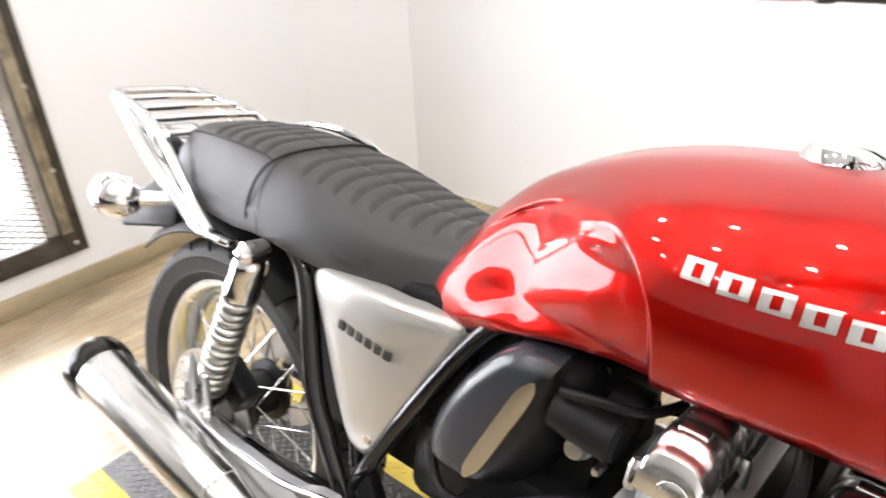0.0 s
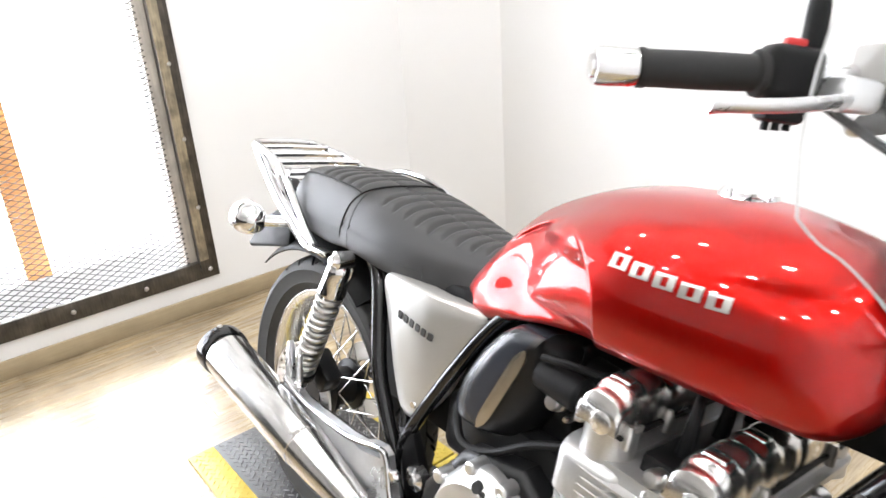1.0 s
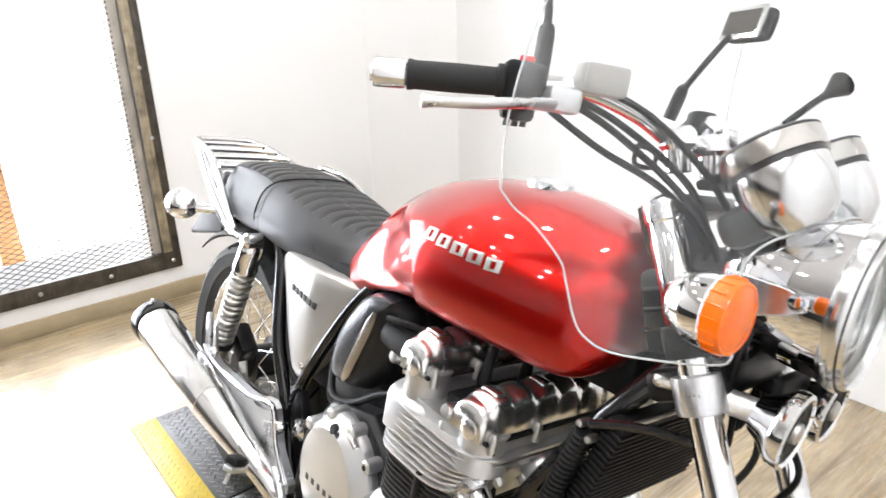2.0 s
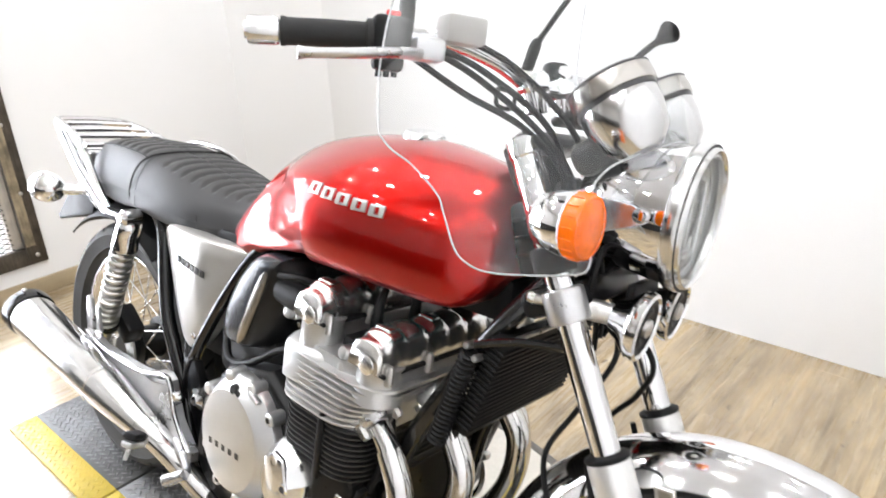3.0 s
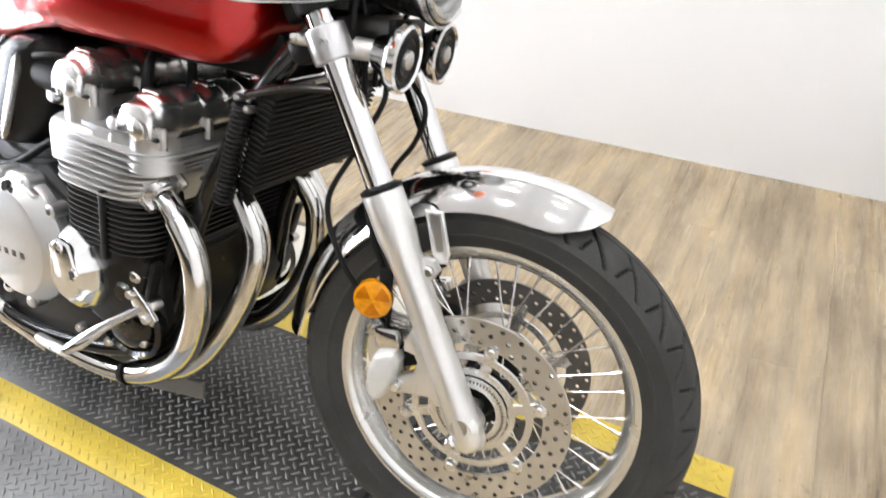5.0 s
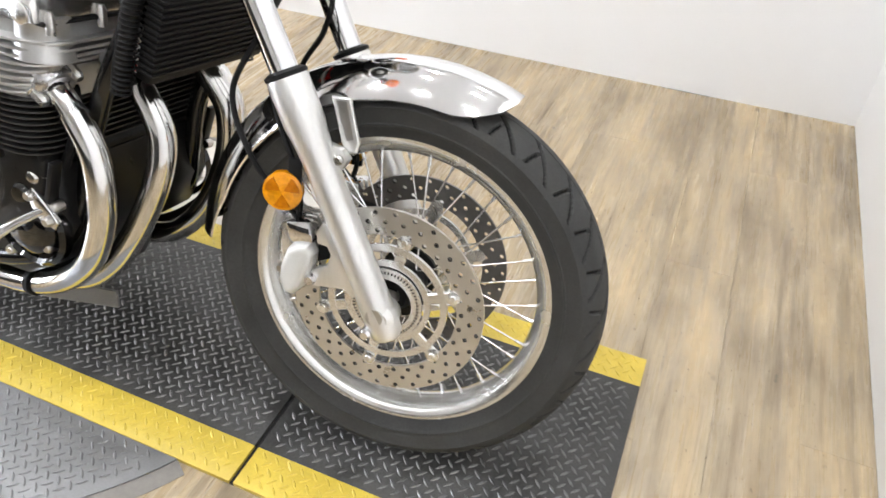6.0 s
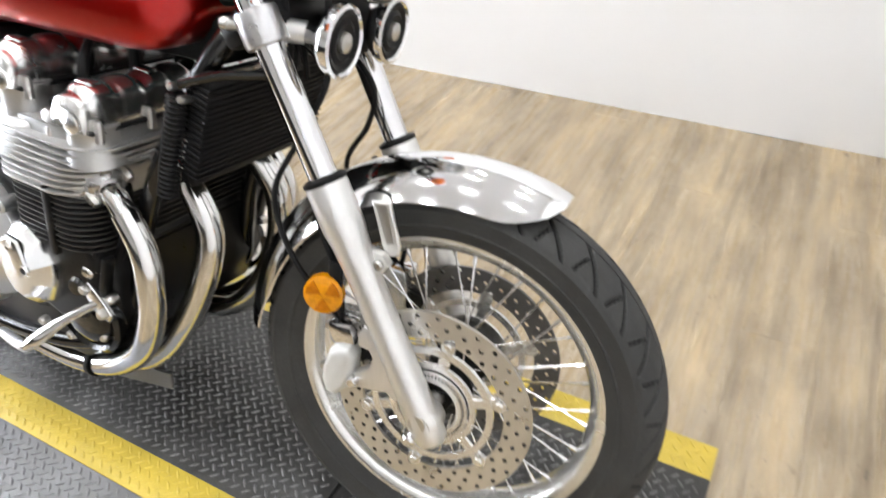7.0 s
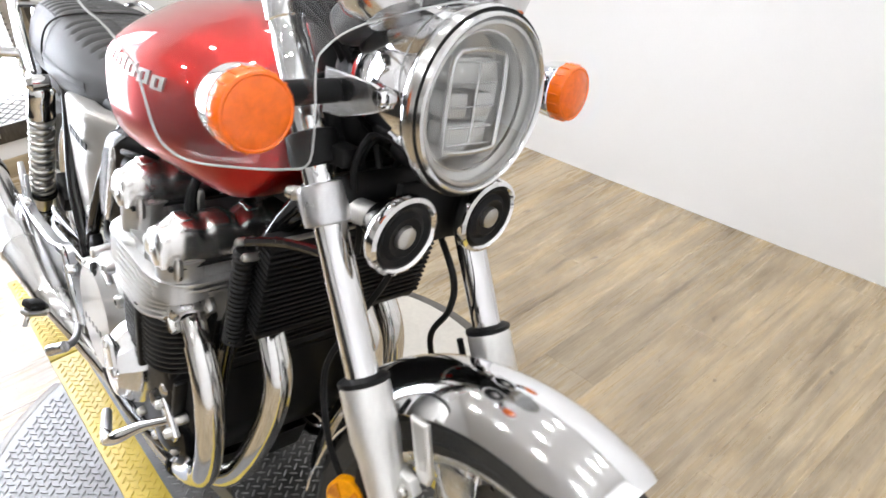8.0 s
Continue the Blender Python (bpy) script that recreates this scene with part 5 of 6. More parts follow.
# airbox side housing
for s in (-1, 1):
    fm = None if s < 0 else flip()
    rows = []
    for f, z in ((0.55, 0.5545), (0.85, 0.556), (0.97, 0.560), (1, 0.566), (1, 0.590), (1, 0.620), (1, 0.650), (1, 0.680), (1, 0.705), (1, 0.720), (0.97, 0.730), (0.85, 0.737), (0.55, 0.740)):
        xr = curve([(0.554, 0.572), (0.585, 0.568), (0.611, 0.574), (0.640, 0.588), (0.682, 0.612), (0.715, 0.640), (0.740, 0.668)], z)
        xf = curve([(0.554, 0.694), (0.600, 0.722), (0.650, 0.742), (0.690, 0.754), (0.720, 0.757), (0.740, 0.744)], z)
        xb = 0.640 + (z - 0.571) * 0.46
        d = xf - xb
        plan = [(xr, -0.070), (xr, -0.128), (xr + 0.003, -0.142), (xr + 0.010, -0.1505), (xr + 0.022, -0.155), (xr + 0.5 * (xb - xr), -0.1572), (xb - 0.010, -0.1572), (xb, -0.1565), (xb + 0.012, -0.1545), (xb + 0.35 * d, -0.147), (xb + 0.60 * d, -0.1345), (xb + 0.82 * d, -0.116), (xb + 0.95 * d, -0.097), (xf, -0.080), (xf, -0.070)]
        cx_ = (xr + xf) / 2
        rows.append([(cx_ + (x - cx_) * (0.5 + 0.5 * f), -0.07 + (y + 0.07) * f, z) for x, y in plan])
    ibm = loft(rows)
    for q in ibm.faces:
        c_ = q.calc_center_median()
        q.material_index = int(c_.x > 0.644 + (c_.z - 0.571) * 0.46)
    abx = part("intake_cover", ibm, [INTAKEGREY, BLACKENGINE], bike, "dark blue-grey intake side cover with a black front", fm, 50)
    strip = []
    for k in range(15):
        z = 0.564 + 0.152 * k / 14
        x = 0.640 + (z - 0.571) * 0.46
        w_ = 0.0125 * math.sqrt(max(0.04, 1 - (2 * k / 14 - 1) ** 6))
        strip.append([(x - w_, -0.1560, z), (x - w_ * 0.9, -0.1590, z), (x, -0.1598, z), (x + w_ * 0.9, -0.1580, z), (x + w_, -0.1530, z)])
    part("intake_band", loft(strip), BRASSY, abx, "polished metal band on the intake cover", fm, 50)
    car = bmesh.new()
    lathe([(0.0, -0.02), (0.024, -0.02), (0.026, 0.0), (0.026, 0.05), (0.020, 0.055), (0.0, 0.055)], (0.745, -0.060, 0.685), (0.95, 0, -0.10), 20, car)
    lathe([(0.0, -0.02), (0.024, -0.02), (0.026, 0.0), (0.026, 0.05), (0.020, 0.055), (0.0, 0.055)], (0.745, -0.130, 0.685), (0.95, 0, -0.10), 20, car)
    part("throttle_body", car, BLACKMATT, bike, "", fm)
    cap_ = part("throttle_cap", lathe([(0.0, 0.020), (0.010, 0.019), (0.0125, 0.014), (0.0125, 0.006), (0.0150, 0.004), (0.0150, -0.006), (0.0110, -0.010), (0.0110, -0.04), (0.0, -0.04)], (0.757, -0.128, 0.655), (0, -1, 0.1), 24), STEEL, bike, "silver throttle shaft cap", fm)
    part("throttle_link", plate([(0.752, 0.662), (0.766, 0.690), (0.778, 0.704), (0.788, 0.698), (0.780, 0.676), (0.764, 0.650)], -0.132, -0.127, 0.001, 1), POLISHED, cap_, "", fm)
    part("throttle_spring", tube([(0.770 + 0.009 * math.cos(q * 0.9), -0.140 + 0.0016 * q, 0.668 + 0.009 * math.sin(q * 0.9)) for q in range(22)], 0.0014, 6, 1), STEEL, cap_, "", fm)
    part("fuel_rail", tube([(0.735, -0.150, 0.716), (0.780, -0.146, 0.722), (0.815, -0.120, 0.716), (0.830, -0.060, 0.710)], 0.0055, 10, 4), BLACKMATT, cap_, "", fm)
    for qx, qz in ((0.782, 0.640), (0.790, 0.690), (0.738, 0.688)):
        part("throttle_screw", lathe([(0.0, 0.006), (0.004, 0.006), (0.0055, 0.003), (0.0055, -0.012)], (qx, -0.135, qz), (0, -1, 0), 10), STEEL, cap_, "", fm)

# engine: crankcase, covers, finned cylinders, head, cam covers
CYL = Vector((0.06, 0, 1.0)).normalized()
EX = Vector((1.0, 0, -0.06)).normalized()
BASE = Vector((0.902, 0, 0.455))
ENG = Matrix(((EX.x, 0, CYL.x, BASE.x), (0, 1, 0, 0), (EX.z, 0, CYL.z, BASE.z), (0, 0, 0, 1)))
case = bmesh.new()
crank = [(0.520, 0.300), (0.540, 0.420), (0.620, 0.520), (0.740, 0.545), (0.800, 0.500), (0.930, 0.480), (0.985, 0.430), (0.990, 0.330), (0.950, 0.250), (0.880, 0.210), (0.680, 0.205), (0.560, 0.230)]
plate(crank, -0.170, 0.170, 0.018, 3, case)
plate([(0.800, 0.330), (0.815, 0.490), (0.960, 0.500), (0.985, 0.440), (0.960, 0.340), (0.900, 0.290)], -0.190, 0.190, 0.016, 3, case)
engine = part("crankcase", case, BLACKENGINE, bike, "black air-cooled four-cylinder engine crankcase")


def faceted_cover(c, rx, rz, profile, sides, name, mat, label, fm, turn=0.2, angle=35.0, drift=(0.0, 0.0)):
    """A cover of rings (share of the radius, depth); drift moves the face off the centre."""
    rows = []
    for f, y in profile:
        ox, oz = drift[0] * (1 - f), drift[1] * (1 - f)
        rows.append([(c[0] + ox + f * rx * math.cos(a), y, c[1] + oz + f * rz * math.sin(a)) for a in [2 * math.pi * (k + turn) / sides for k in range(sides)]])
    return part(name, loft(rows), mat, engine, label, fm, angle)


for s in (-1, 1):
    fm = None if s < 0 else flip()
    clutch = faceted_cover((0.698, 0.410), 0.101, 0.119, ((1.0, -0.150), (1.0, -0.180), (0.985, -0.187), (0.83, -0.2055), (0.80, -0.2085), (0.75, -0.2092), (0.3, -0.2105), (0.05, -0.2105)), 64, "clutch_cover", CLUTCHFACE, "round brushed silver clutch cover", fm, 0.2, 28.0, (-0.040, -0.012))
    for bx, bz, hole in ((0.669, 0.520, 0), (0.734, 0.518, 0), (0.786, 0.482, 1), (0.604, 0.472, 0), (0.602, 0.360, 0), (0.640, 0.302, 0), (0.700, 0.290, 0)):
        part("cover_boss", lathe([(0.0, 0.012), (0.008, 0.012), (0.0115, 0.009), (0.0135, -0.022), (0.0, -0.024)], (bx, -0.186, bz), (0, -1, 0), 14), CLUTCHFACE, clutch, "", fm)
        if hole:
            part("bolt_recess", lathe([(0.0, 0.0124), (0.0052, 0.0124), (0.0054, 0.010)], (bx, -0.186, bz), (0, -1, 0), 12), DARKHOLE, clutch, "", fm)
    part("cover_lug", block((0.030, 0.012, 0.008), Matrix.Translation((0.745, -0.196, 0.508)) @ Matrix.Rotation(radians(28), 4, "Y"), 0.003, 2), CLUTCHFACE, clutch, "", fm)
    for bx, bz, r in ((0.697, 0.5085, 0.0105), (0.709, 0.5020, 0.0075), (0.660, 0.317, 0.0070)):
        part("cover_notch", lathe([(0.0, 0.0012), (r * 0.8, 0.001), (r, -0.006)], (bx, -0.2065, bz), (0, -1, 0.2), 14), DARKHOLE, clutch, "dark bolt notch", fm)
    pulse = faceted_cover((0.850, 0.404), 0.054, 0.073, ((1.0, -0.165), (1.0, -0.198), (0.93, -0.210), (0.70, -0.2285), (0.62, -0.2325), (0.05, -0.2335)), 11, "pulse_cover", PULSEFACE, "small faceted polished ignition cover", fm, 0.35, 18.0, (0.012, 0.010))
    part("cover_ridge", plate([(0.830, 0.452), (0.852, 0.468), (0.876, 0.462), (0.886, 0.420), (0.866, 0.398), (0.842, 0.400)], -0.2375, -0.225, 0.005, 2), PULSEFACE, pulse, "raised polished ridge", fm)
    for bx, bz, yy in ((0.858, 0.455, -0.2375), (0.882, 0.416, -0.2375)):
        part("bolt_recess", lathe([(0.0070, 0.0008), (0.0095, 0.0012), (0.0105, -0.002)], (bx, yy, bz), (0, -1, 0), 16), CHROME, pulse, "", fm)
        part("bolt_recess", lathe([(0.0, 0.0006), (0.0055, 0.0006), (0.0068, -0.001)], (bx, yy, bz), (0, -1, 0), 12), DARKHOLE if bz < 0.44 else STEEL, pulse, "", fm)
    part("round_boss", lathe([(0.0, 0.007), (0.010, 0.0065), (0.0125, 0.004), (0.0150, 0.0035), (0.0165, -0.010)], (0.817, -0.214, 0.388), (-0.25, -1, -0.1), 24), POLISHED, pulse, "round polished boss", fm)
    part("cover_slot", block((0.024, 0.003, 0.005), Matrix.Translation((0.872, -0.213, 0.342)) @ Matrix.Rotation(radians(-12), 4, "Y"), 0.001, 1), DARKHOLE, pulse, "", fm)
    lt = bmesh.new()
    for k in range(5):
        block((0.0105, 0.002, 0.012), Matrix.Translation((0.640 + 0.0200 * k, -0.2098, 0.389 + 0.0003 * k)) @ Matrix.Rotation(radians(-2), 4, "Y"), 0.0005, 1, lt)
    part("cover_bars", lt, LETTER, clutch, "dark plain bars on the clutch cover", fm)
    part("pivot_boss", lathe([(0.0, 0.014), (0.010, 0.013), (0.014, 0.008), (0.022, 0.005), (0.024, -0.010)], (0.506, -0.152, 0.400), (0, -1, 0), 20), POLISHED, bike, "polished swingarm pivot boss", fm)


def fin_ring(lx, ly, r, t):
    out = []
    for sx, sy, a0 in ((1, 1, 0), (-1, 1, 90), (-1, -1, 180), (1, -1, 270)):
        for k in range(6):
            a = radians(a0 + 18 * k)
            out.append((sx * (lx - r) + r * math.cos(a), sy * (ly - r) + r * math.sin(a)))
    return out


def fins(z0, z1, n, lx, ly, mat, name, label, core):
    for k in range(n):
        z = z0 + (z1 - z0) * k / (n - 1)
        rg = fin_ring(lx, ly, 0.05, 0)
        rows = [[ENG @ Vector((x * f, y * f, z + dz)) for x, y in rg] for f, dz in ((0.99, -0.0016), (1.0, -0.001), (1.0, 0.001), (0.99, 0.0016))]
        part(name, loft(rows), mat, engine, label if k == 0 else "")
    rg = fin_ring(lx - 0.016, ly - 0.016, 0.05, 0)
    part(core, loft([[ENG @ Vector((x, y, z)) for x, y in rg] for z in (z0 - 0.008, z1 + 0.008)]), mat, engine)


fins(0.006, 0.088, 10, 0.091, 0.205, FINBLACK, "cylinder_fin", "black cylinder cooling fin", "cylinder_block")
for k in range(8):
    z = 0.098 + 0.0112 * k
    front = 0.080 + 0.050 * smooth(0, 7, k)
    rg = [(x * (0.100 + front) / 0.174 + (front - 0.100) / 2, y) for x, y in fin_ring(0.087, 0.211, 0.05, 0)]
    rows = [[ENG @ Vector((x, y * f, z + dz)) for x, y in rg] for f, dz in ((0.992, -0.0022), (1.0, -0.0014), (1.0, 0.0014), (0.992, 0.0022))]
    part("head_fin", loft(rows), HEADALLOY, engine, "silver cylinder head fin" if k == 0 else "")
for s in (-1, 1):
    part("cylinder_rib", block((0.012, 0.012, 0.112), ENG @ Matrix.Translation((0.020, 0.2045 * s, 0.046)), 0.003, 2), BLACKENGINE, engine)
rg = [(x * 1.20 + 0.006, y) for x, y in fin_ring(0.072, 0.196, 0.05, 0)]
sh_ = [(x * 0.56 - 0.046, y) for x, y in fin_ring(0.094, 0.2095, 0.045, 0)]
part("head_shoulder", loft([[ENG @ Vector((x * f + 0.046 * (f - 1), y * f, z)) for x, y in sh_] for f, z in ((1.0, 0.128), (1.0, 0.176), (0.985, 0.184), (0.95, 0.189), (0.86, 0.191))]), HEADALLOY, engine, "smooth silver rear shoulder of the head", None, 50)
part("cylinder_head", loft([[ENG @ Vector((x, y, z)) for x, y in rg] for z in (0.085, 0.196)]), HEADALLOY, engine, "silver cylinder head")
for dx, hx, z0, z1, nm in ((-0.046, 0.031, 0.165, 0.234, "intake_cam_cover"), (0.086, 0.033, 0.165, 0.205, "exhaust_cam_cover")):
    tw = block((hx * 1.80, 0.350, z1 - z0), ENG @ Matrix.Translation((dx, 0, (z0 + z1) / 2)), 0.016, 4)
    for s in (-1, 1):
        tur = lathe([(0.040, 0.150), (0.0375, 0.166), (0.0345, 0.178), (0.0335, z1 - 0.008), (0.036, z1 - 0.002), (0.036, z1 + 0.002), (0.0, z1 + 0.003)], ENG @ Vector((dx + 0.002, 0.166 * s, 0.0)), CYL, 28)
        part("cam_turret", tur, HEADALLOY, engine, "round cam turret casting")
    tower = part("cam_tower", tw, HEADALLOY, engine, "silver cam tower casting")
    rows = []
    for q in range(97):
        y = -0.203 + 0.406 * q / 96
        end = math.sqrt(1 - (1 - min(1, (0.2032 - abs(y)) / 0.026)) ** 2)
        u = ((y + 0.188) / 0.094) % 1.0
        valley = math.exp(-((min(u, 1 - u)) / 0.10) ** 2) + 0.62 * math.exp(-((u - 0.5) / 0.085) ** 2)
        f = (0.42 + 0.58 * end) * (1 - 0.17 * valley)
        row = []
        for k in range(19):
            t_ = math.pi * k / 18
            c_, s_ = math.cos(t_), math.sin(t_)
            row.append(ENG @ Vector((dx - hx * math.copysign(abs(c_) ** 0.75, c_) * (0.80 + 0.20 * f), y, z1 + 0.004 + 0.052 * s_ ** 0.72 * f)))
        row += [ENG @ Vector((dx + hx * 0.95, y, z1 - 0.001)), ENG @ Vector((dx - hx * 0.95, y, z1 - 0.001))]
        rows.append(row)
    cc = loft(rows)
    cv = part(nm, cc, CAMALLOY, engine, "polished stepped cam cover")
    for s in (-1, 1):
        part("cam_end_cap", lathe([(0.0, 0.009), (0.010, 0.0085), (0.0145, 0.007), (0.016, 0.004), (0.016, -0.010)], ENG @ Vector((dx + 0.006, 0.197 * s, z1 + 0.008)), (0, s, 0), 28), CAMALLOY, cv, "round cam end cap")
        for k in range(2):
            for sx in (-1, 1):
                part("cam_bolt", lathe([(0.0, 0.010), (0.004, 0.010), (0.005, 0.007), (0.0065, 0.003), (0.0065, -0.02)], ENG @ Vector((dx + (hx + 0.004) * sx, (0.098 + 0.086 * k) * s, z1 + 0.004)), CYL, 12), STEEL, cv)
    for q in range(4):
        part("cam_ridge", block((hx * 0.9, 0.020, 0.010), ENG @ Matrix.Translation((dx, -0.164 + 0.094 * q, z1 + 0.053)), 0.0045, 3), CAMALLOY, cv)
    part("cam_gasket", block((hx * 2.20, 0.390, 0.005), ENG @ Matrix.Translation((dx, 0, z1 - 0.003)), 0.001, 1), BLACKMATT, cv)
part("plug_valley", block((0.060, 0.340, 0.060), ENG @ Matrix.Translation((0.034, 0, 0.190)), 0.006, 2), BLACKENGINE, engine, "dark plug valley between the cam covers")
for s in (-1, 1):
    part("head_boss", lathe([(0.0, 0.010), (0.009, 0.009), (0.012, 0.004), (0.012, -0.02)], ENG @ Vector((0.034, 0.186 * s, 0.205)), (0, s, 0.2), 16), STEEL, engine)
    part("head_nut", lathe([(0.0, 0.014), (0.006, 0.014), (0.008, 0.010), (0.008, -0.01)], ENG @ Vector((0.034, 0.190 * s, 0.178)), CYL, 10), STEEL, engine)
for k in range(4):
    yy = -0.129 + 0.086 * k
    part("plug_lead", tube([ENG @ Vector((0.034, yy, 0.215)), ENG @ Vector((0.036, yy, 0.270)), ENG @ Vector((0.020, yy * 0.7, 0.315))], [0.011, 0.008, 0.004], 10, 4), BLACKMATT, engine)

for s in (-1, 1):
    fm = None if s < 0 else flip()
    dome = part("crank_dome", lathe([(0.0, 0.022), (0.030, 0.021), (0.046, 0.016), (0.054, 0.006), (0.058, -0.010)], (0.918, -0.168, 0.320), (0, -1, 0), 36), BLACKGLOSS, engine, "gloss black crank end dome", fm)
    part("dome_rim", lathe([(0.060, 0.004), (0.066, 0.010), (0.073, 0.004), (0.072, -0.012)], (0.918, -0.170, 0.320), (0, -1, 0), 40), BLACKGLOSS, dome, "gloss black rim", fm)
    for bx, bz in ((0.970, 0.420), (0.985, 0.370), (0.955, 0.290), (0.870, 0.262), (0.800, 0.265)):
        part("case_bolt", lathe([(0.0, 0.012), (0.006, 0.012), (0.0085, 0.008), (0.0085, -0.006)], (bx, -0.172, bz), (0, -1, 0), 10), STEEL, engine, "", fm)
    for k in range(4):
        part("case_rib", block((0.010, 0.020, 0.090), Matrix.Translation((0.930 + 0.018 * k, -0.176, 0.440 - 0.012 * k)) @ Matrix.Rotation(radians(18), 4, "Y"), 0.003, 2), BLACKENGINE, engine, "", fm)
    part("vent_hose", tube([(0.985, -0.150, 0.430), (1.010, -0.140, 0.50), (0.990, -0.120, 0.555)], 0.008, 10, 5), BLACKMATT, engine, "", fm)
    part("side_hose", tube([(0.560, -0.130, 0.560), (0.600, -0.150, 0.520), (0.660, -0.150, 0.530), (0.730, -0.140, 0.575), (0.790, -0.130, 0.600)], 0.007, 10, 5), BLACKMATT, engine, "", fm)
part("stand_plate", plate([(0.770, 0.146), (0.772, 0.100), (1.000, 0.148), (1.000, 0.182)], -0.100, -0.094, 0.001, 1), TREADSILVER, bike, "bare steel plate under the exhaust")

# oil cooler with its hoses
O0, O1 = Vector((1.118, 0, 0.592)), Vector((1.160, 0, 0.728))
od = (O1 - O0).normalized()
ooc = bmesh.new()
block((0.026, 0.258, 0.162), Matrix.Translation((O0 + O1) / 2 + Vector((0.012, 0, 0))) @ Matrix.Rotation(math.atan2(od.x, od.z), 4, "Y"), 0.004, 2, ooc)
cooler = part("oil_cooler", ooc, BLACKMATT, bike, "black finned oil cooler")
for k in range(16):
    p = O0.lerp(O1, (k + 0.5) / 16) + Vector((0.014, 0, 0))
    part("cooler_fin", block((0.030, 0.264, 0.0040), Matrix.Translation(p) @ Matrix.Rotation(math.atan2(od.x, od.z), 4, "Y"), 0.001, 1), BLACKMATT, cooler)
part("cooler_rail", tube([O1 + Vector((0.030, -0.128, 0.012)), O1 + Vector((0.030, 0.128, 0.012))], 0.0035, 8, 1), STEEL, cooler, "bare metal top rail")
for s in (-1, 1):
    fm = None if s < 0 else flip()
    sp_ = tube([(1.098, -0.139, 0.570), (1.112, -0.141, 0.620), (1.140, -0.139, 0.712)], 0.0125, 12, 6)
    hs = part("oil_hose", sp_, BLACKMATT, cooler, "ribbed black oil hose", fm)
    for k in range(20):
        p = Vector((1.100, -0.140, 0.565)).lerp(Vector((1.138, -0.139, 0.708)), k / 19)
        part("hose_coil", lathe([(0.0122, -0.0022), (0.0152, 0.0), (0.0122, 0.0022)], p, (0.22, 0, 0.97), 14), BLACKMATT, hs, "", fm)
    for bx, bz in ((1.136, 0.722), (1.152, 0.708)):
        part("cooler_bolt", lathe([(0.0, 0.010), (0.0035, 0.0095), (0.0055, 0.006), (0.0055, -0.016), (0.0, -0.016)], (bx, -0.142, bz), (0.2, -1, 0.2), 14), STEEL, cooler, "", fm)
    part("cooler_pipe", tube([(1.145, -0.14, 0.725), (1.20, -0.12, 0.742), (1.26, -0.10, 0.748)], 0.006, 8, 5), BLACKGLOSS, cooler, "", fm)

# exhaust: four chrome downpipes into two silencers
PIPES = [
    [(0.945, -0.148, 0.590), (0.990, -0.154, 0.556), (1.030, -0.158, 0.517), (1.055, -0.160, 0.473), (1.062, -0.161, 0.420), (1.055, -0.160, 0.360), (1.022, -0.155, 0.288), (0.965, -0.142, 0.228), (0.890, -0.138, 0.184), (0.80, -0.140, 0.168), (0.66, -0.148, 0.182)],
    [(0.955, -0.062, 0.595), (1.030, -0.068, 0.580), (1.074, -0.074, 0.548), (1.102, -0.078, 0.505), (1.109, -0.080, 0.470), (1.103, -0.085, 0.425), (1.084, -0.092, 0.370), (1.050, -0.098, 0.305), (1.000, -0.098, 0.238), (0.93, -0.105, 0.190), (0.80, -0.118, 0.166), (0.66, -0.140, 0.182)],
]
for pts, first in zip(PIPES, (2, 2)):
    for s in (-1, 1):
        fm = None if s < 0 else flip()
        hp = part("exhaust_header", tube(pts, 0.0185, 20, 8), PIPECHROME, bike, "curved chrome exhaust header pipe", fm)
        way = (Vector(pts[2]) - Vector(pts[1])).normalized()
        start = Vector(pts[first]) - way * 0.006
        part("header_sleeve", tube([start] + pts[first + 1:], 0.0212, 22, 8), PIPECHROME, hp, "chrome outer sleeve of the header", fm)
        # the two-bolt flange is set askew on the port
        a_, b_ = Vector(pts[1]) + Vector((-0.006, -0.025, -0.008)), Vector(pts[1]) + Vector((0.014, 0.020, 0.022))
        mid = (a_ + b_) / 2
        port = Vector((0.80, -0.05, -0.58)).normalized()
        fl = tube([a_, mid + port * 0.002, b_], [0.0085, 0.013, 0.0085], 14, 5)
        lathe([(0.0185, -0.012), (0.026, -0.012), (0.029, -0.006), (0.029, 0.006), (0.0255, 0.011), (0.0185, 0.012)], mid, port, 26, fl)
        part("exhaust_flange", fl, ALLOY, hp, "cast exhaust flange", fm)
        for q in (a_, b_):
            part("flange_nut", lathe([(0.0, 0.022), (0.006, 0.022), (0.0090, 0.017), (0.0090, 0.0), (0.0115, -0.002)], q, port, 8), STEEL, hp, "", fm)
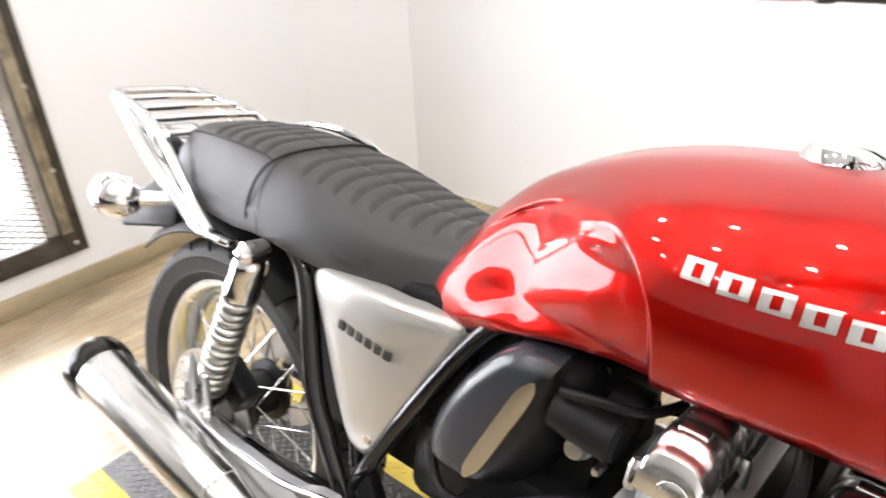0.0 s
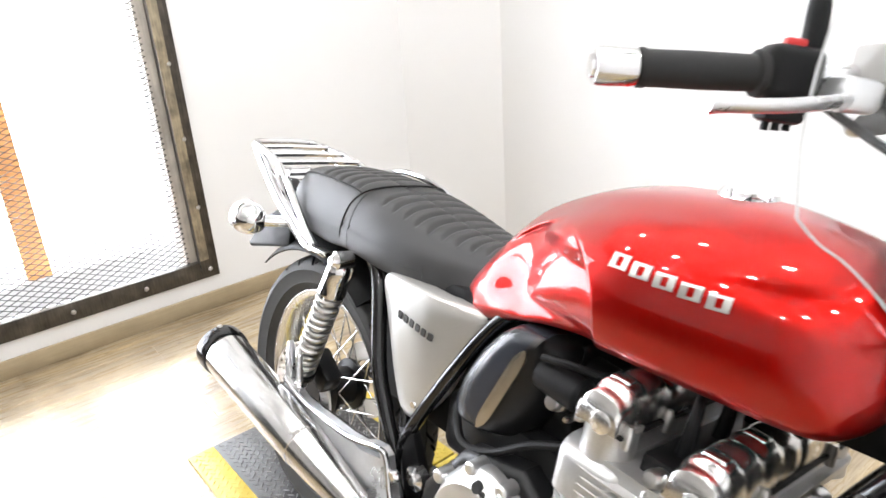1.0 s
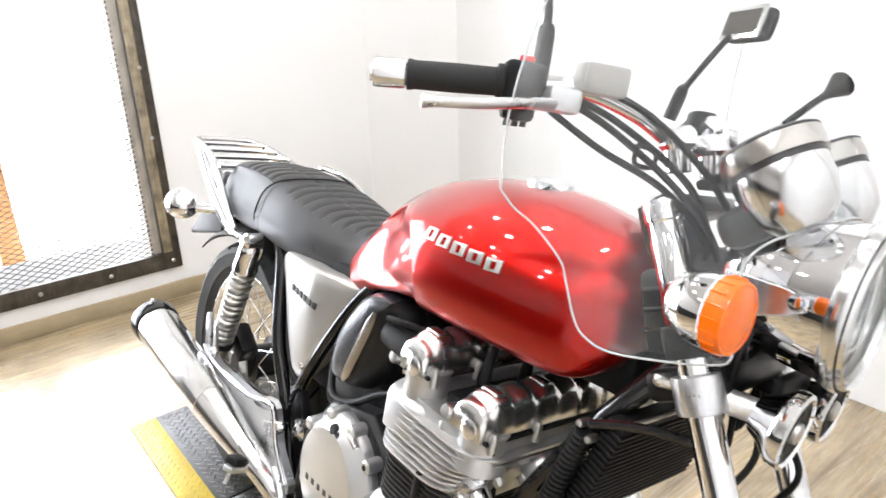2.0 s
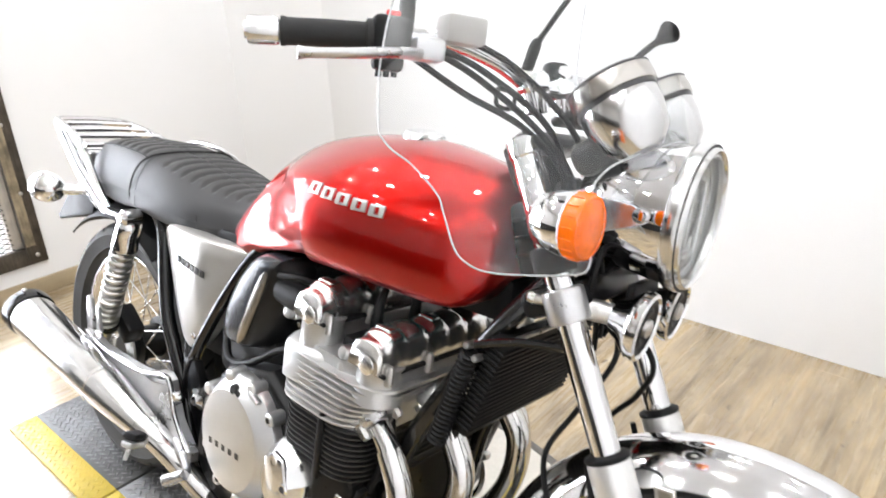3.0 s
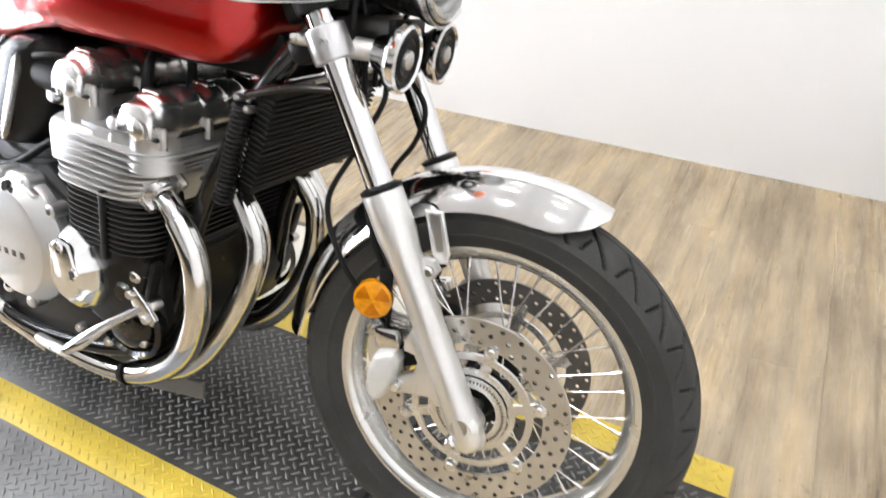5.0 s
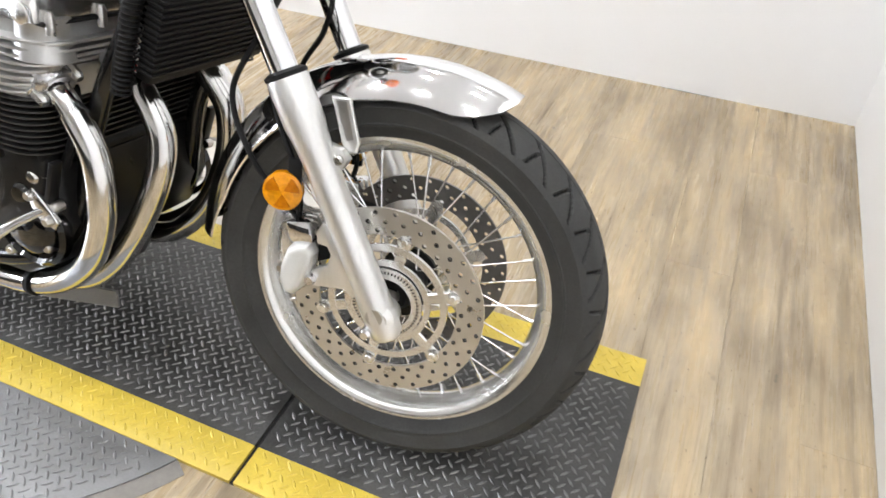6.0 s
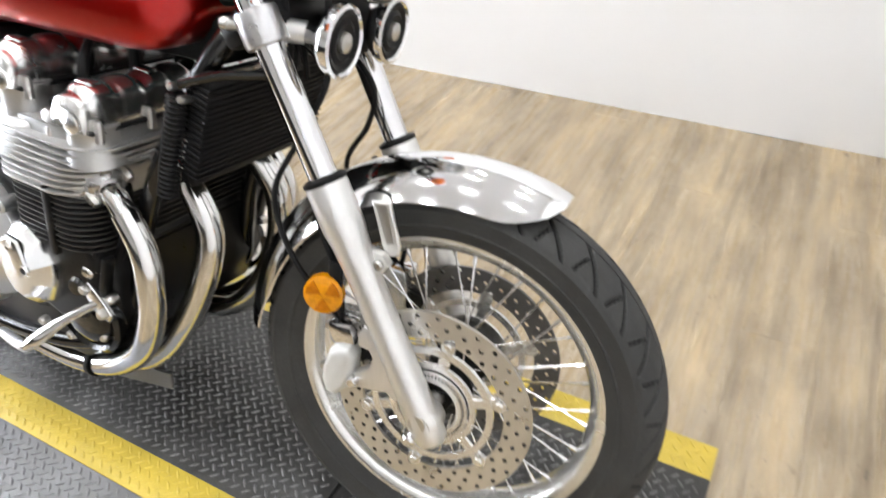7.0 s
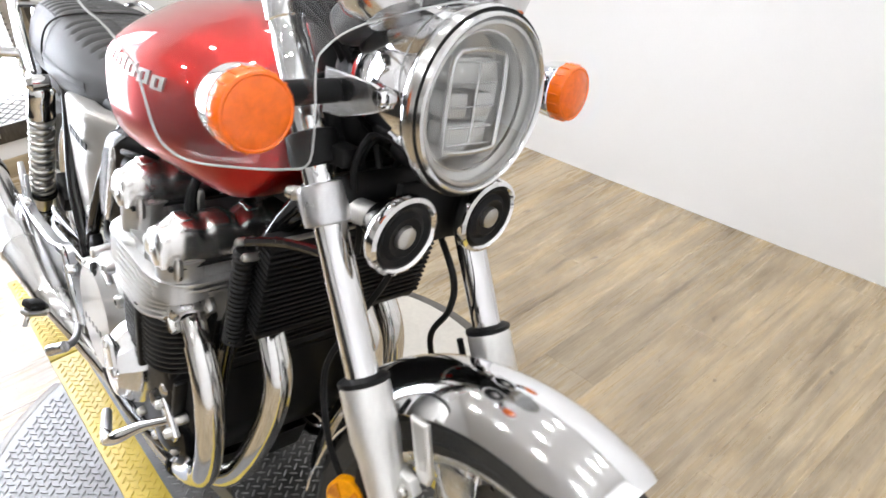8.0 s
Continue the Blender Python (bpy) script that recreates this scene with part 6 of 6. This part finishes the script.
for s in (-1, 1):
    fm = None if s < 0 else flip()
    part("header_clamp", lathe([(0.0215, -0.005), (0.0245, -0.004), (0.0245, 0.004), (0.0215, 0.005)], (0.862, -0.1395, 0.177), (1, 0, 0.20), 24), BLACKMATT, bike, "", fm)
    m0, m1 = Vector((0.395, -0.230, 0.344)), Vector((-0.105, -0.240, 0.420))
    ax_ = (m1 - m0).normalized()
    L = (m1 - m0).length
    sil = part("silencer", lathe([(0.0285, -0.045), (0.0290, -0.042), (0.0385, 0.052), (0.0390, 0.056), (0.0440, 0.128), (0.0446, 0.132), (0.0485, 0.250), (0.0512, L - 0.05), (0.0515, L - 0.016)], m0, ax_, 44), SILENCERCHROME, bike, "long chrome silencer", fm)
    part("silencer_seam", lathe([(0.0438, 0.124), (0.0456, 0.125), (0.0460, 0.133), (0.0442, 0.135)], m0, ax_, 44), PIPECHROME, sil, "raised weld seam", fm)
    part("silencer_cap", lathe([(0.0512, L - 0.030), (0.0545, L - 0.029), (0.0560, L - 0.020), (0.0565, L - 0.004), (0.0555, L + 0.008), (0.0510, L + 0.013), (0.043, L + 0.012), (0.038, L - 0.01), (0.026, L - 0.03), (0.024, L - 0.06), (0.0, L - 0.06)], m0, ax_, 44), BLACKGLOSS, sil, "black silencer end cap", fm)
    part("silencer_screw", lathe([(0.0, 0.004), (0.005, 0.003), (0.006, -0.002)], m0 + ax_ * (L - 0.004) + Vector((0.0, -0.008, 0.0560)), (0, -0.15, 1), 12), STEEL, sil, "", fm)
    link = tube([(0.68, -0.146, 0.178), (0.600, -0.158, 0.206), (0.545, -0.184, 0.252), (0.507, -0.206, 0.294), (0.472, -0.220, 0.321), (0.436, -0.2285, 0.3375), (0.400, -0.230, 0.343)], [0.027, 0.024, 0.023, 0.024, 0.026, 0.029, 0.030], 20, 7)
    part("link_pipe", link, PIPECHROME, sil, "chrome link pipe", fm)
    # footrest hanger
    hg = plate([(0.112, 0.424), (0.124, 0.442), (0.150, 0.436), (0.193, 0.420), (0.356, 0.424), (0.400, 0.430), (0.372, 0.417), (0.402, 0.413), (0.461, 0.427), (0.452, 0.440), (0.400, 0.430), (0.430, 0.444), (0.460, 0.449), (0.478, 0.440), (0.486, 0.418), (0.506, 0.369), (0.558, 0.318), (0.556, 0.298), (0.484, 0.284), (0.444, 0.300), (0.346, 0.322), (0.251, 0.353), (0.124, 0.378)], -0.198, -0.182, 0.0, 1)
    hang = part("footrest_hanger", hg, ALLOY, bike, "cast silver footrest hanger", fm)
    part("hanger_rib", tube([(0.118, -0.198, 0.434), (0.200, -0.199, 0.416), (0.356, -0.199, 0.419), (0.455, -0.199, 0.444), (0.480, -0.199, 0.430), (0.500, -0.199, 0.372), (0.548, -0.199, 0.315)], 0.0055, 10, 4), POLISHED, hang, "raised polished edge", fm)
    part("hanger_rib", tube([(0.130, -0.198, 0.386), (0.251, -0.199, 0.360), (0.346, -0.199, 0.329), (0.444, -0.199, 0.308), (0.484, -0.199, 0.292), (0.545, -0.199, 0.302)], 0.0050, 10, 4), POLISHED, hang, "", fm)
    part("hanger_strut", plate([(0.112, 0.432), (0.136, 0.440), (0.128, 0.500), (0.118, 0.516), (0.110, 0.512), (0.106, 0.470)], -0.196, -0.184, 0.003, 2), ALLOY, hang, "upright cast prong", fm)
    part("hanger_strut", plate([(0.150, 0.432), (0.168, 0.424), (0.172, 0.434), (0.162, 0.498), (0.155, 0.498)], -0.194, -0.186, 0.002, 1), ALLOY, hang, "", fm)
    part("hanger_bolt", lathe([(0.0, 0.008), (0.008, 0.007), (0.011, 0.002), (0.011, -0.006)], (0.170, -0.197, 0.437), (0, -1, 0), 14), CHROME, hang, "", fm)
    part("hanger_bolt", lathe([(0.0, 0.008), (0.008, 0.007), (0.011, 0.002), (0.011, -0.006)], (0.500, -0.197, 0.415), (0, -1, 0), 14), CHROME, hang, "", fm)
    along = Vector((0.042, -0.123, 0.046)).normalized()
    side = Vector((0, 0, 1)).cross(along).normalized()
    upw = along.cross(side)
    mid = Vector((0.452, -0.228, 0.319))
    PEG = Matrix(((side.x, along.x, upw.x, mid.x), (side.y, along.y, upw.y, mid.y), (side.z, along.z, upw.z, mid.z), (0, 0, 0, 1)))
    peg = part("footpeg", block((0.032, 0.114, 0.016), PEG @ Matrix.Translation((0, 0, 0.006)), 0.005, 2), BLACKMATT, bike, "rubber covered footpeg", fm)
    part("peg_bracket", block((0.026, 0.118, 0.014), PEG @ Matrix.Translation((0, 0, -0.010)), 0.005, 2), ALLOY, peg, "cast silver peg under the rubber", fm)
    part("peg_joint", block((0.024, 0.030, 0.026), PEG @ Matrix.Translation((0, -0.058, -0.004)), 0.006, 2), ALLOY, peg, "", fm)
    part("peg_feeler", tube([PEG @ Vector((0, 0.046, -0.014)), PEG @ Vector((0, 0.050, -0.040))], 0.0045, 8, 2), STEEL, peg, "", fm)
pedal = part("brake_pedal", tube([(0.972, -0.186, 0.366), (0.930, -0.215, 0.338), (0.895, -0.243, 0.306), (0.868, -0.254, 0.284)], [0.0070, 0.0085, 0.0125, 0.0095], 14, 6, None, True, 0.75), CHROME, bike, "polished pedal arm")
part("pedal_peg", tube([(0.866, -0.254, 0.281), (0.820, -0.242, 0.268), (0.752, -0.222, 0.250)], [0.0085, 0.0095, 0.0085], 14, 3), ALLOY, pedal, "silver peg folded back under the pedal")
plt = plate([(0.945, 0.392), (0.958, 0.400), (0.985, 0.372), (1.000, 0.352), (0.992, 0.338), (0.965, 0.346), (0.950, 0.366)], -0.192, -0.182, 0.003, 2)
part("pedal_plate", plt, POLISHED, pedal, "small polished pivot plate")
for bx, bz in ((0.956, 0.388), (0.986, 0.353)):
    part("pedal_bolt", lathe([(0.0, 0.010), (0.006, 0.010), (0.0085, 0.006), (0.0085, -0.004)], (bx, -0.192, bz), (0, -1, 0), 8), STEEL, pedal)
part("pedal_boss", lathe([(0.0, 0.012), (0.007, 0.011), (0.011, 0.007), (0.011, -0.014), (0.0, -0.014)], (0.960, -0.182, 0.416), (0.1, -1, 0.1), 18), STEEL, pedal, "steel linkage boss")
step = part("step_stub", tube([(0.618, -0.247, 0.321), (0.584, -0.266, 0.300)], [0.0105, 0.0115], 14, 3), ALLOY, bike, "silver lever pad")
part("step_arm", tube([(0.616, -0.246, 0.320), (0.590, -0.225, 0.312), (0.540, -0.206, 0.312), (0.500, -0.198, 0.322)], [0.0075, 0.0070, 0.0070, 0.0090], 12, 4), ALLOY, step, "silver lever arm")
part("linkage_nut", lathe([(0.0, 0.016), (0.012, 0.015), (0.017, 0.008), (0.017, -0.02)], (0.935, -0.184, 0.385), (0.1, -1, 0), 16), BLACKGLOSS, bike, "gloss black casing boss")
sump = bmesh.new()
plate([(0.62, 0.205), (0.93, 0.215), (0.90, 0.150), (0.82, 0.125), (0.68, 0.135)], -0.085, 0.085, 0.012, 2, sump)
part("oil_sump", sump, BLACKENGINE, engine, "black oil sump")

# swingarm, shocks
for s in (-1, 1):
    fm = None if s < 0 else flip()
    sa = tube([(0.485, -0.115, 0.355), (0.36, -0.118, 0.348), (0.20, -0.120, 0.336), (0.018, -0.122, 0.327), (-0.035, -0.122, 0.325)], [0.026, 0.025, 0.024, 0.026, 0.020], 14, 5, None, True, 0.62)
    part("swingarm", sa, BLACKGLOSS, bike, "gloss black swingarm", fm)
    part("axle_nut", lathe([(0.0, 0.022), (0.010, 0.021), (0.017, 0.014), (0.017, 0.0), (0.024, -0.002), (0.024, -0.006)], (0.018, -0.142, 0.327), (0, -1, 0), 6), STEEL, bike, "", fm)
    st_, sb_ = Vector((0.224, -0.150, 0.712)), Vector((0.075, -0.150, 0.372))
    da = (sb_ - st_).normalized()
    SL = (sb_ - st_).length
    sh = part("shock_absorber", lathe([(0.0, 0.0), (0.012, 0.0), (0.012, 0.20), (0.020, 0.205), (0.020, SL - 0.03), (0.015, SL - 0.012), (0.0, SL - 0.010)], st_, da, 20), STEEL, bike, "chrome twin shock absorber", fm)
    part("shock_cap", lathe([(0.008, 0.000), (0.016, 0.004), (0.023, 0.012), (0.0262, 0.024), (0.0268, 0.040), (0.0268, 0.072), (0.0278, 0.074), (0.0278, 0.080), (0.022, 0.082)], st_, da, 32), CHROME, sh, "chrome shock shroud", fm)
    part("shock_eye", lathe([(0.0, 0.030), (0.009, 0.029), (0.013, 0.022), (0.018, 0.018), (0.018, -0.016), (0.0, -0.016)], st_, (0, -1, 0), 24), CHROME, sh, "", fm)
    part("shock_eye", lathe([(0.0, 0.024), (0.009, 0.023), (0.013, 0.016), (0.016, 0.013), (0.016, -0.014), (0.0, -0.014)], sb_, (0, -1, 0), 24), CHROME, sh, "", fm)
    u_ = da.orthogonal().normalized()
    v_ = da.cross(u_)
    coil = []
    for k in range(13 * 20 + 1):
        a = 2 * math.pi * k / 20
        coil.append(st_ + da * (0.084 + (SL - 0.155) * k / 260) + 0.0222 * (math.cos(a) * u_ + math.sin(a) * v_))
    part("shock_spring", tube(coil, 0.0052, 8, 1), STEEL, sh, "chrome coil spring", fm)
    part("spring_seat", lathe([(0.012, SL - 0.072), (0.030, SL - 0.070), (0.030, SL - 0.060), (0.020, SL - 0.055)], st_, da, 24), BLACKMATT, sh, "", fm)

# rear disc and caliper
part("brake_disc", drilled_ring(RW, 0.085, 0.122, -0.098, -0.093, 2, 30, 0.0036), DISCSTEEL, rwheel, "drilled steel rear disc")
rcal = block((0.085, 0.045, 0.055), Matrix.Translation((0.105, -0.098, 0.425)) @ Matrix.Rotation(radians(35), 4, "Y"), 0.010, 2)
part("rear_caliper", rcal, BLACKENGINE, bike, "black rear brake caliper")
part("chain_sprocket", lathe([(0.05, 0.078), (0.095, 0.080), (0.095, 0.087), (0.05, 0.088)], RW, (0, 1, 0), 42, None, True), STEEL, rwheel)

# rear mudguard, tail, lamp, plate
rg_ = []
for i in range(41):
    a = radians(58 + (134 - 58) * i / 40)
    rr = 0.352 + 0.03 * (i / 40)
    sec = [(0.085 * u, rr - 0.035 * abs(u) ** 2.4) for u in [-1 + 2 * k / 14 for k in range(15)]]
    inner = [(y * 0.97, r - 0.003) for y, r in sec[::-1]]
    rg_.append([Vector(RW) + Vector((r * math.cos(a), y, r * math.sin(a))) for y, r in sec + inner])
part("rear_mudguard", loft(rg_), BLACKMATT, bike, "black rear mudguard")
tail = block((0.18, 0.150, 0.075), Matrix.Translation((-0.080, 0, 0.735)) @ Matrix.Rotation(radians(-8), 4, "Y"), 0.020, 3)
part("tail_tray", tail, BLACKMATT, bike, "black under-seat tail tray")
tl_ = block((0.055, 0.105, 0.085), Matrix.Translation((-0.250, 0, 0.770)) @ Matrix.Rotation(radians(-10), 4, "Y"), 0.022, 3)
tlo = part("tail_lamp", tl_, CHROME, bike, "chrome tail lamp housing")
ph = plate([(-0.120, 0.700), (-0.130, 0.640), (-0.330, 0.590), (-0.340, 0.600), (-0.265, 0.680), (-0.20, 0.715)], -0.075, 0.075, 0.006, 2)
part("plate_holder", ph, BLACKMATT, bike, "black licence plate holder")
for s in (-1, 1):
    indicator((-0.110, -0.190 * (-s), 0.722), (-1, 0.0, 0), (-0.045, 0.105 * s, 0.722), None, bike, FROSTED, "chrome rear turn signal with a clear lens", CHROME)

# luggage rack
RK = [(0.085, -0.134, 0.704), (0.030, -0.128, 0.735), (-0.045, -0.121, 0.790), (-0.105, -0.113, 0.827), (-0.165, -0.105, 0.845), (-0.235, -0.096, 0.855), (-0.295, -0.086, 0.861), (-0.315, -0.066, 0.863), (-0.318, 0.0, 0.864)]
rack = part("luggage_rack", tube(RK + [(x, -y, z) for x, y, z in RK[-2::-1]], 0.0080, 12, 6), RINGCHROME, bike, "chrome tubular luggage rack")
for xk, yk, zk in ((-0.075, 0.116, 0.827), (-0.135, 0.107, 0.841), (-0.195, 0.100, 0.850), (-0.255, 0.092, 0.858)):
    part("rack_bar", tube([(xk, -yk, zk), (xk, 0, zk + 0.002), (xk, yk, zk)], 0.0068, 10, 3), CHROME, rack)
for s in (-1, 1):
    fm = None if s < 0 else flip()
    part("rack_leg", tube([(-0.300, -0.088, 0.858), (-0.215, -0.100, 0.818), (-0.095, -0.116, 0.758), (0.040, -0.134, 0.708), (0.090, -0.138, 0.700)], [0.009, 0.014, 0.015, 0.013, 0.010], 12, 5, None, True, 0.45), CHROME, rack, "flat chrome rack leg", fm)
    part("rack_foot", block((0.080, 0.022, 0.012), Matrix.Translation((0.108, -0.136, 0.700)), 0.004, 2), CHROME, rack, "", fm)
part("grab_rail", tube([(-0.07, 0.118, 0.826), (0.03, 0.124, 0.848), (0.12, 0.128, 0.842), (0.20, 0.132, 0.815), (0.24, 0.134, 0.76)], 0.0075, 10, 6), CHROME, rack, "chrome grab rail")

# side stand
part("side_stand", tube([(0.60, 0.135, 0.235), (0.60, 0.175, 0.12), (0.59, 0.20, 0.038)], [0.014, 0.012, 0.011], 12, 4), BLACKGLOSS, bike, "black side stand, down")
part("stand_foot", block((0.075, 0.042, 0.008), Matrix.Translation((0.585, 0.205, 0.052)) @ Matrix.Rotation(radians(13), 4, "X"), 0.003), BLACKGLOSS, bike)

# clear windscreen
LOWZ = [(0.0, 1.022), (0.03, 1.020), (0.086, 1.004), (0.121, 0.986), (0.140, 0.967), (0.147, 0.951), (0.152, 0.909), (0.160, 0.865), (0.176, 0.855), (0.205, 0.849), (0.231, 0.846), (0.243, 0.853), (0.249, 0.868), (0.252, 0.905), (0.254, 0.925), (0.266, 0.954), (0.276, 0.968), (0.282, 0.984)]
HIGHZ = [(0.0, 1.430), (0.10, 1.420), (0.18, 1.360), (0.23, 1.260), (0.25, 1.190), (0.263, 1.133), (0.271, 1.090), (0.278, 1.040), (0.282, 0.9845)]
low = [(p.x, p.y) for p in crom([(q, z, 0) for q, z in LOWZ], 4)]
low = [(-q, z) for q, z in low[:0:-1]] + low


def screen_point(y, z, back=0.0):
    return (1.345 - 0.36 * (z - 0.95) - 3.55 * y * y - back, y, z)


sb = bmesh.new()
cols = []
for y, z0 in low:
    z1 = curve(HIGHZ, abs(y))
    cols.append([[sb.verts.new(screen_point(y, z0 + (z1 - z0) * k / 16, bk)) for k in range(17)] for bk in (0.0, 0.003)])
for (fa, ba), (fb, bb_) in zip(cols, cols[1:]):
    for k in range(16):
        sb.faces.new((fa[k], fb[k], fb[k + 1], fa[k + 1]))
        sb.faces.new((ba[k], ba[k + 1], bb_[k + 1], bb_[k]))
    for k in (0, 16):
        sb.faces.new((fa[k], ba[k], bb_[k], fb[k]))
ws = part("windscreen", sb, SCREEN, bike, "clear plastic windscreen with side wings", STEER, 80)
ws.visible_shadow = False
edge = [screen_point(y, z0, 0.0015) for y, z0 in low]
part("screen_edge", tube(edge, 0.0012, 6, 1), SCREENEDGE, ws, "pale polished screen edge", STEER)
rim_pts = [(q, z) for q, z in HIGHZ]
edge = [screen_point(y, z, 0.0015) for y, z in [(-q, z) for q, z in rim_pts[:0:-1]] + rim_pts]
part("screen_edge", tube(edge, 0.0012, 6, 3), SCREENEDGE, ws, "pale polished screen edge", STEER)

# floor planks
PW, PL = 0.152, 1.22
plank_meshes = {}


def plank_mesh(w, l):
    key = (round(w, 3), round(l, 3))
    if key not in plank_meshes:
        plank_meshes[key] = finish("plank", block((w - 0.0002, l - 0.0002, 0.004), Matrix.Translation((0, 0, -0.002)), 0.0003, 1), PLANK)
    return plank_meshes[key]


rng = random.Random(5)
col = 0
xk = WALL_L
while xk < WALL_R - 0.01:
    w = min(PW, WALL_R - xk)
    yk = WALL_F
    first = PL * (0.25 + 0.33 * (col % 3) + 0.1 * rng.random()) % PL + 0.1
    while yk < WALL_B - 0.005:
        l = min(first if yk == WALL_F else PL, WALL_B - yk)
        pk = new("plank", plank_mesh(w, l))
        pk.location = (xk + w / 2, yk + l / 2, FLOOR_Z)
        pk.parent = floor
        yk += l
    xk += w
    col += 1
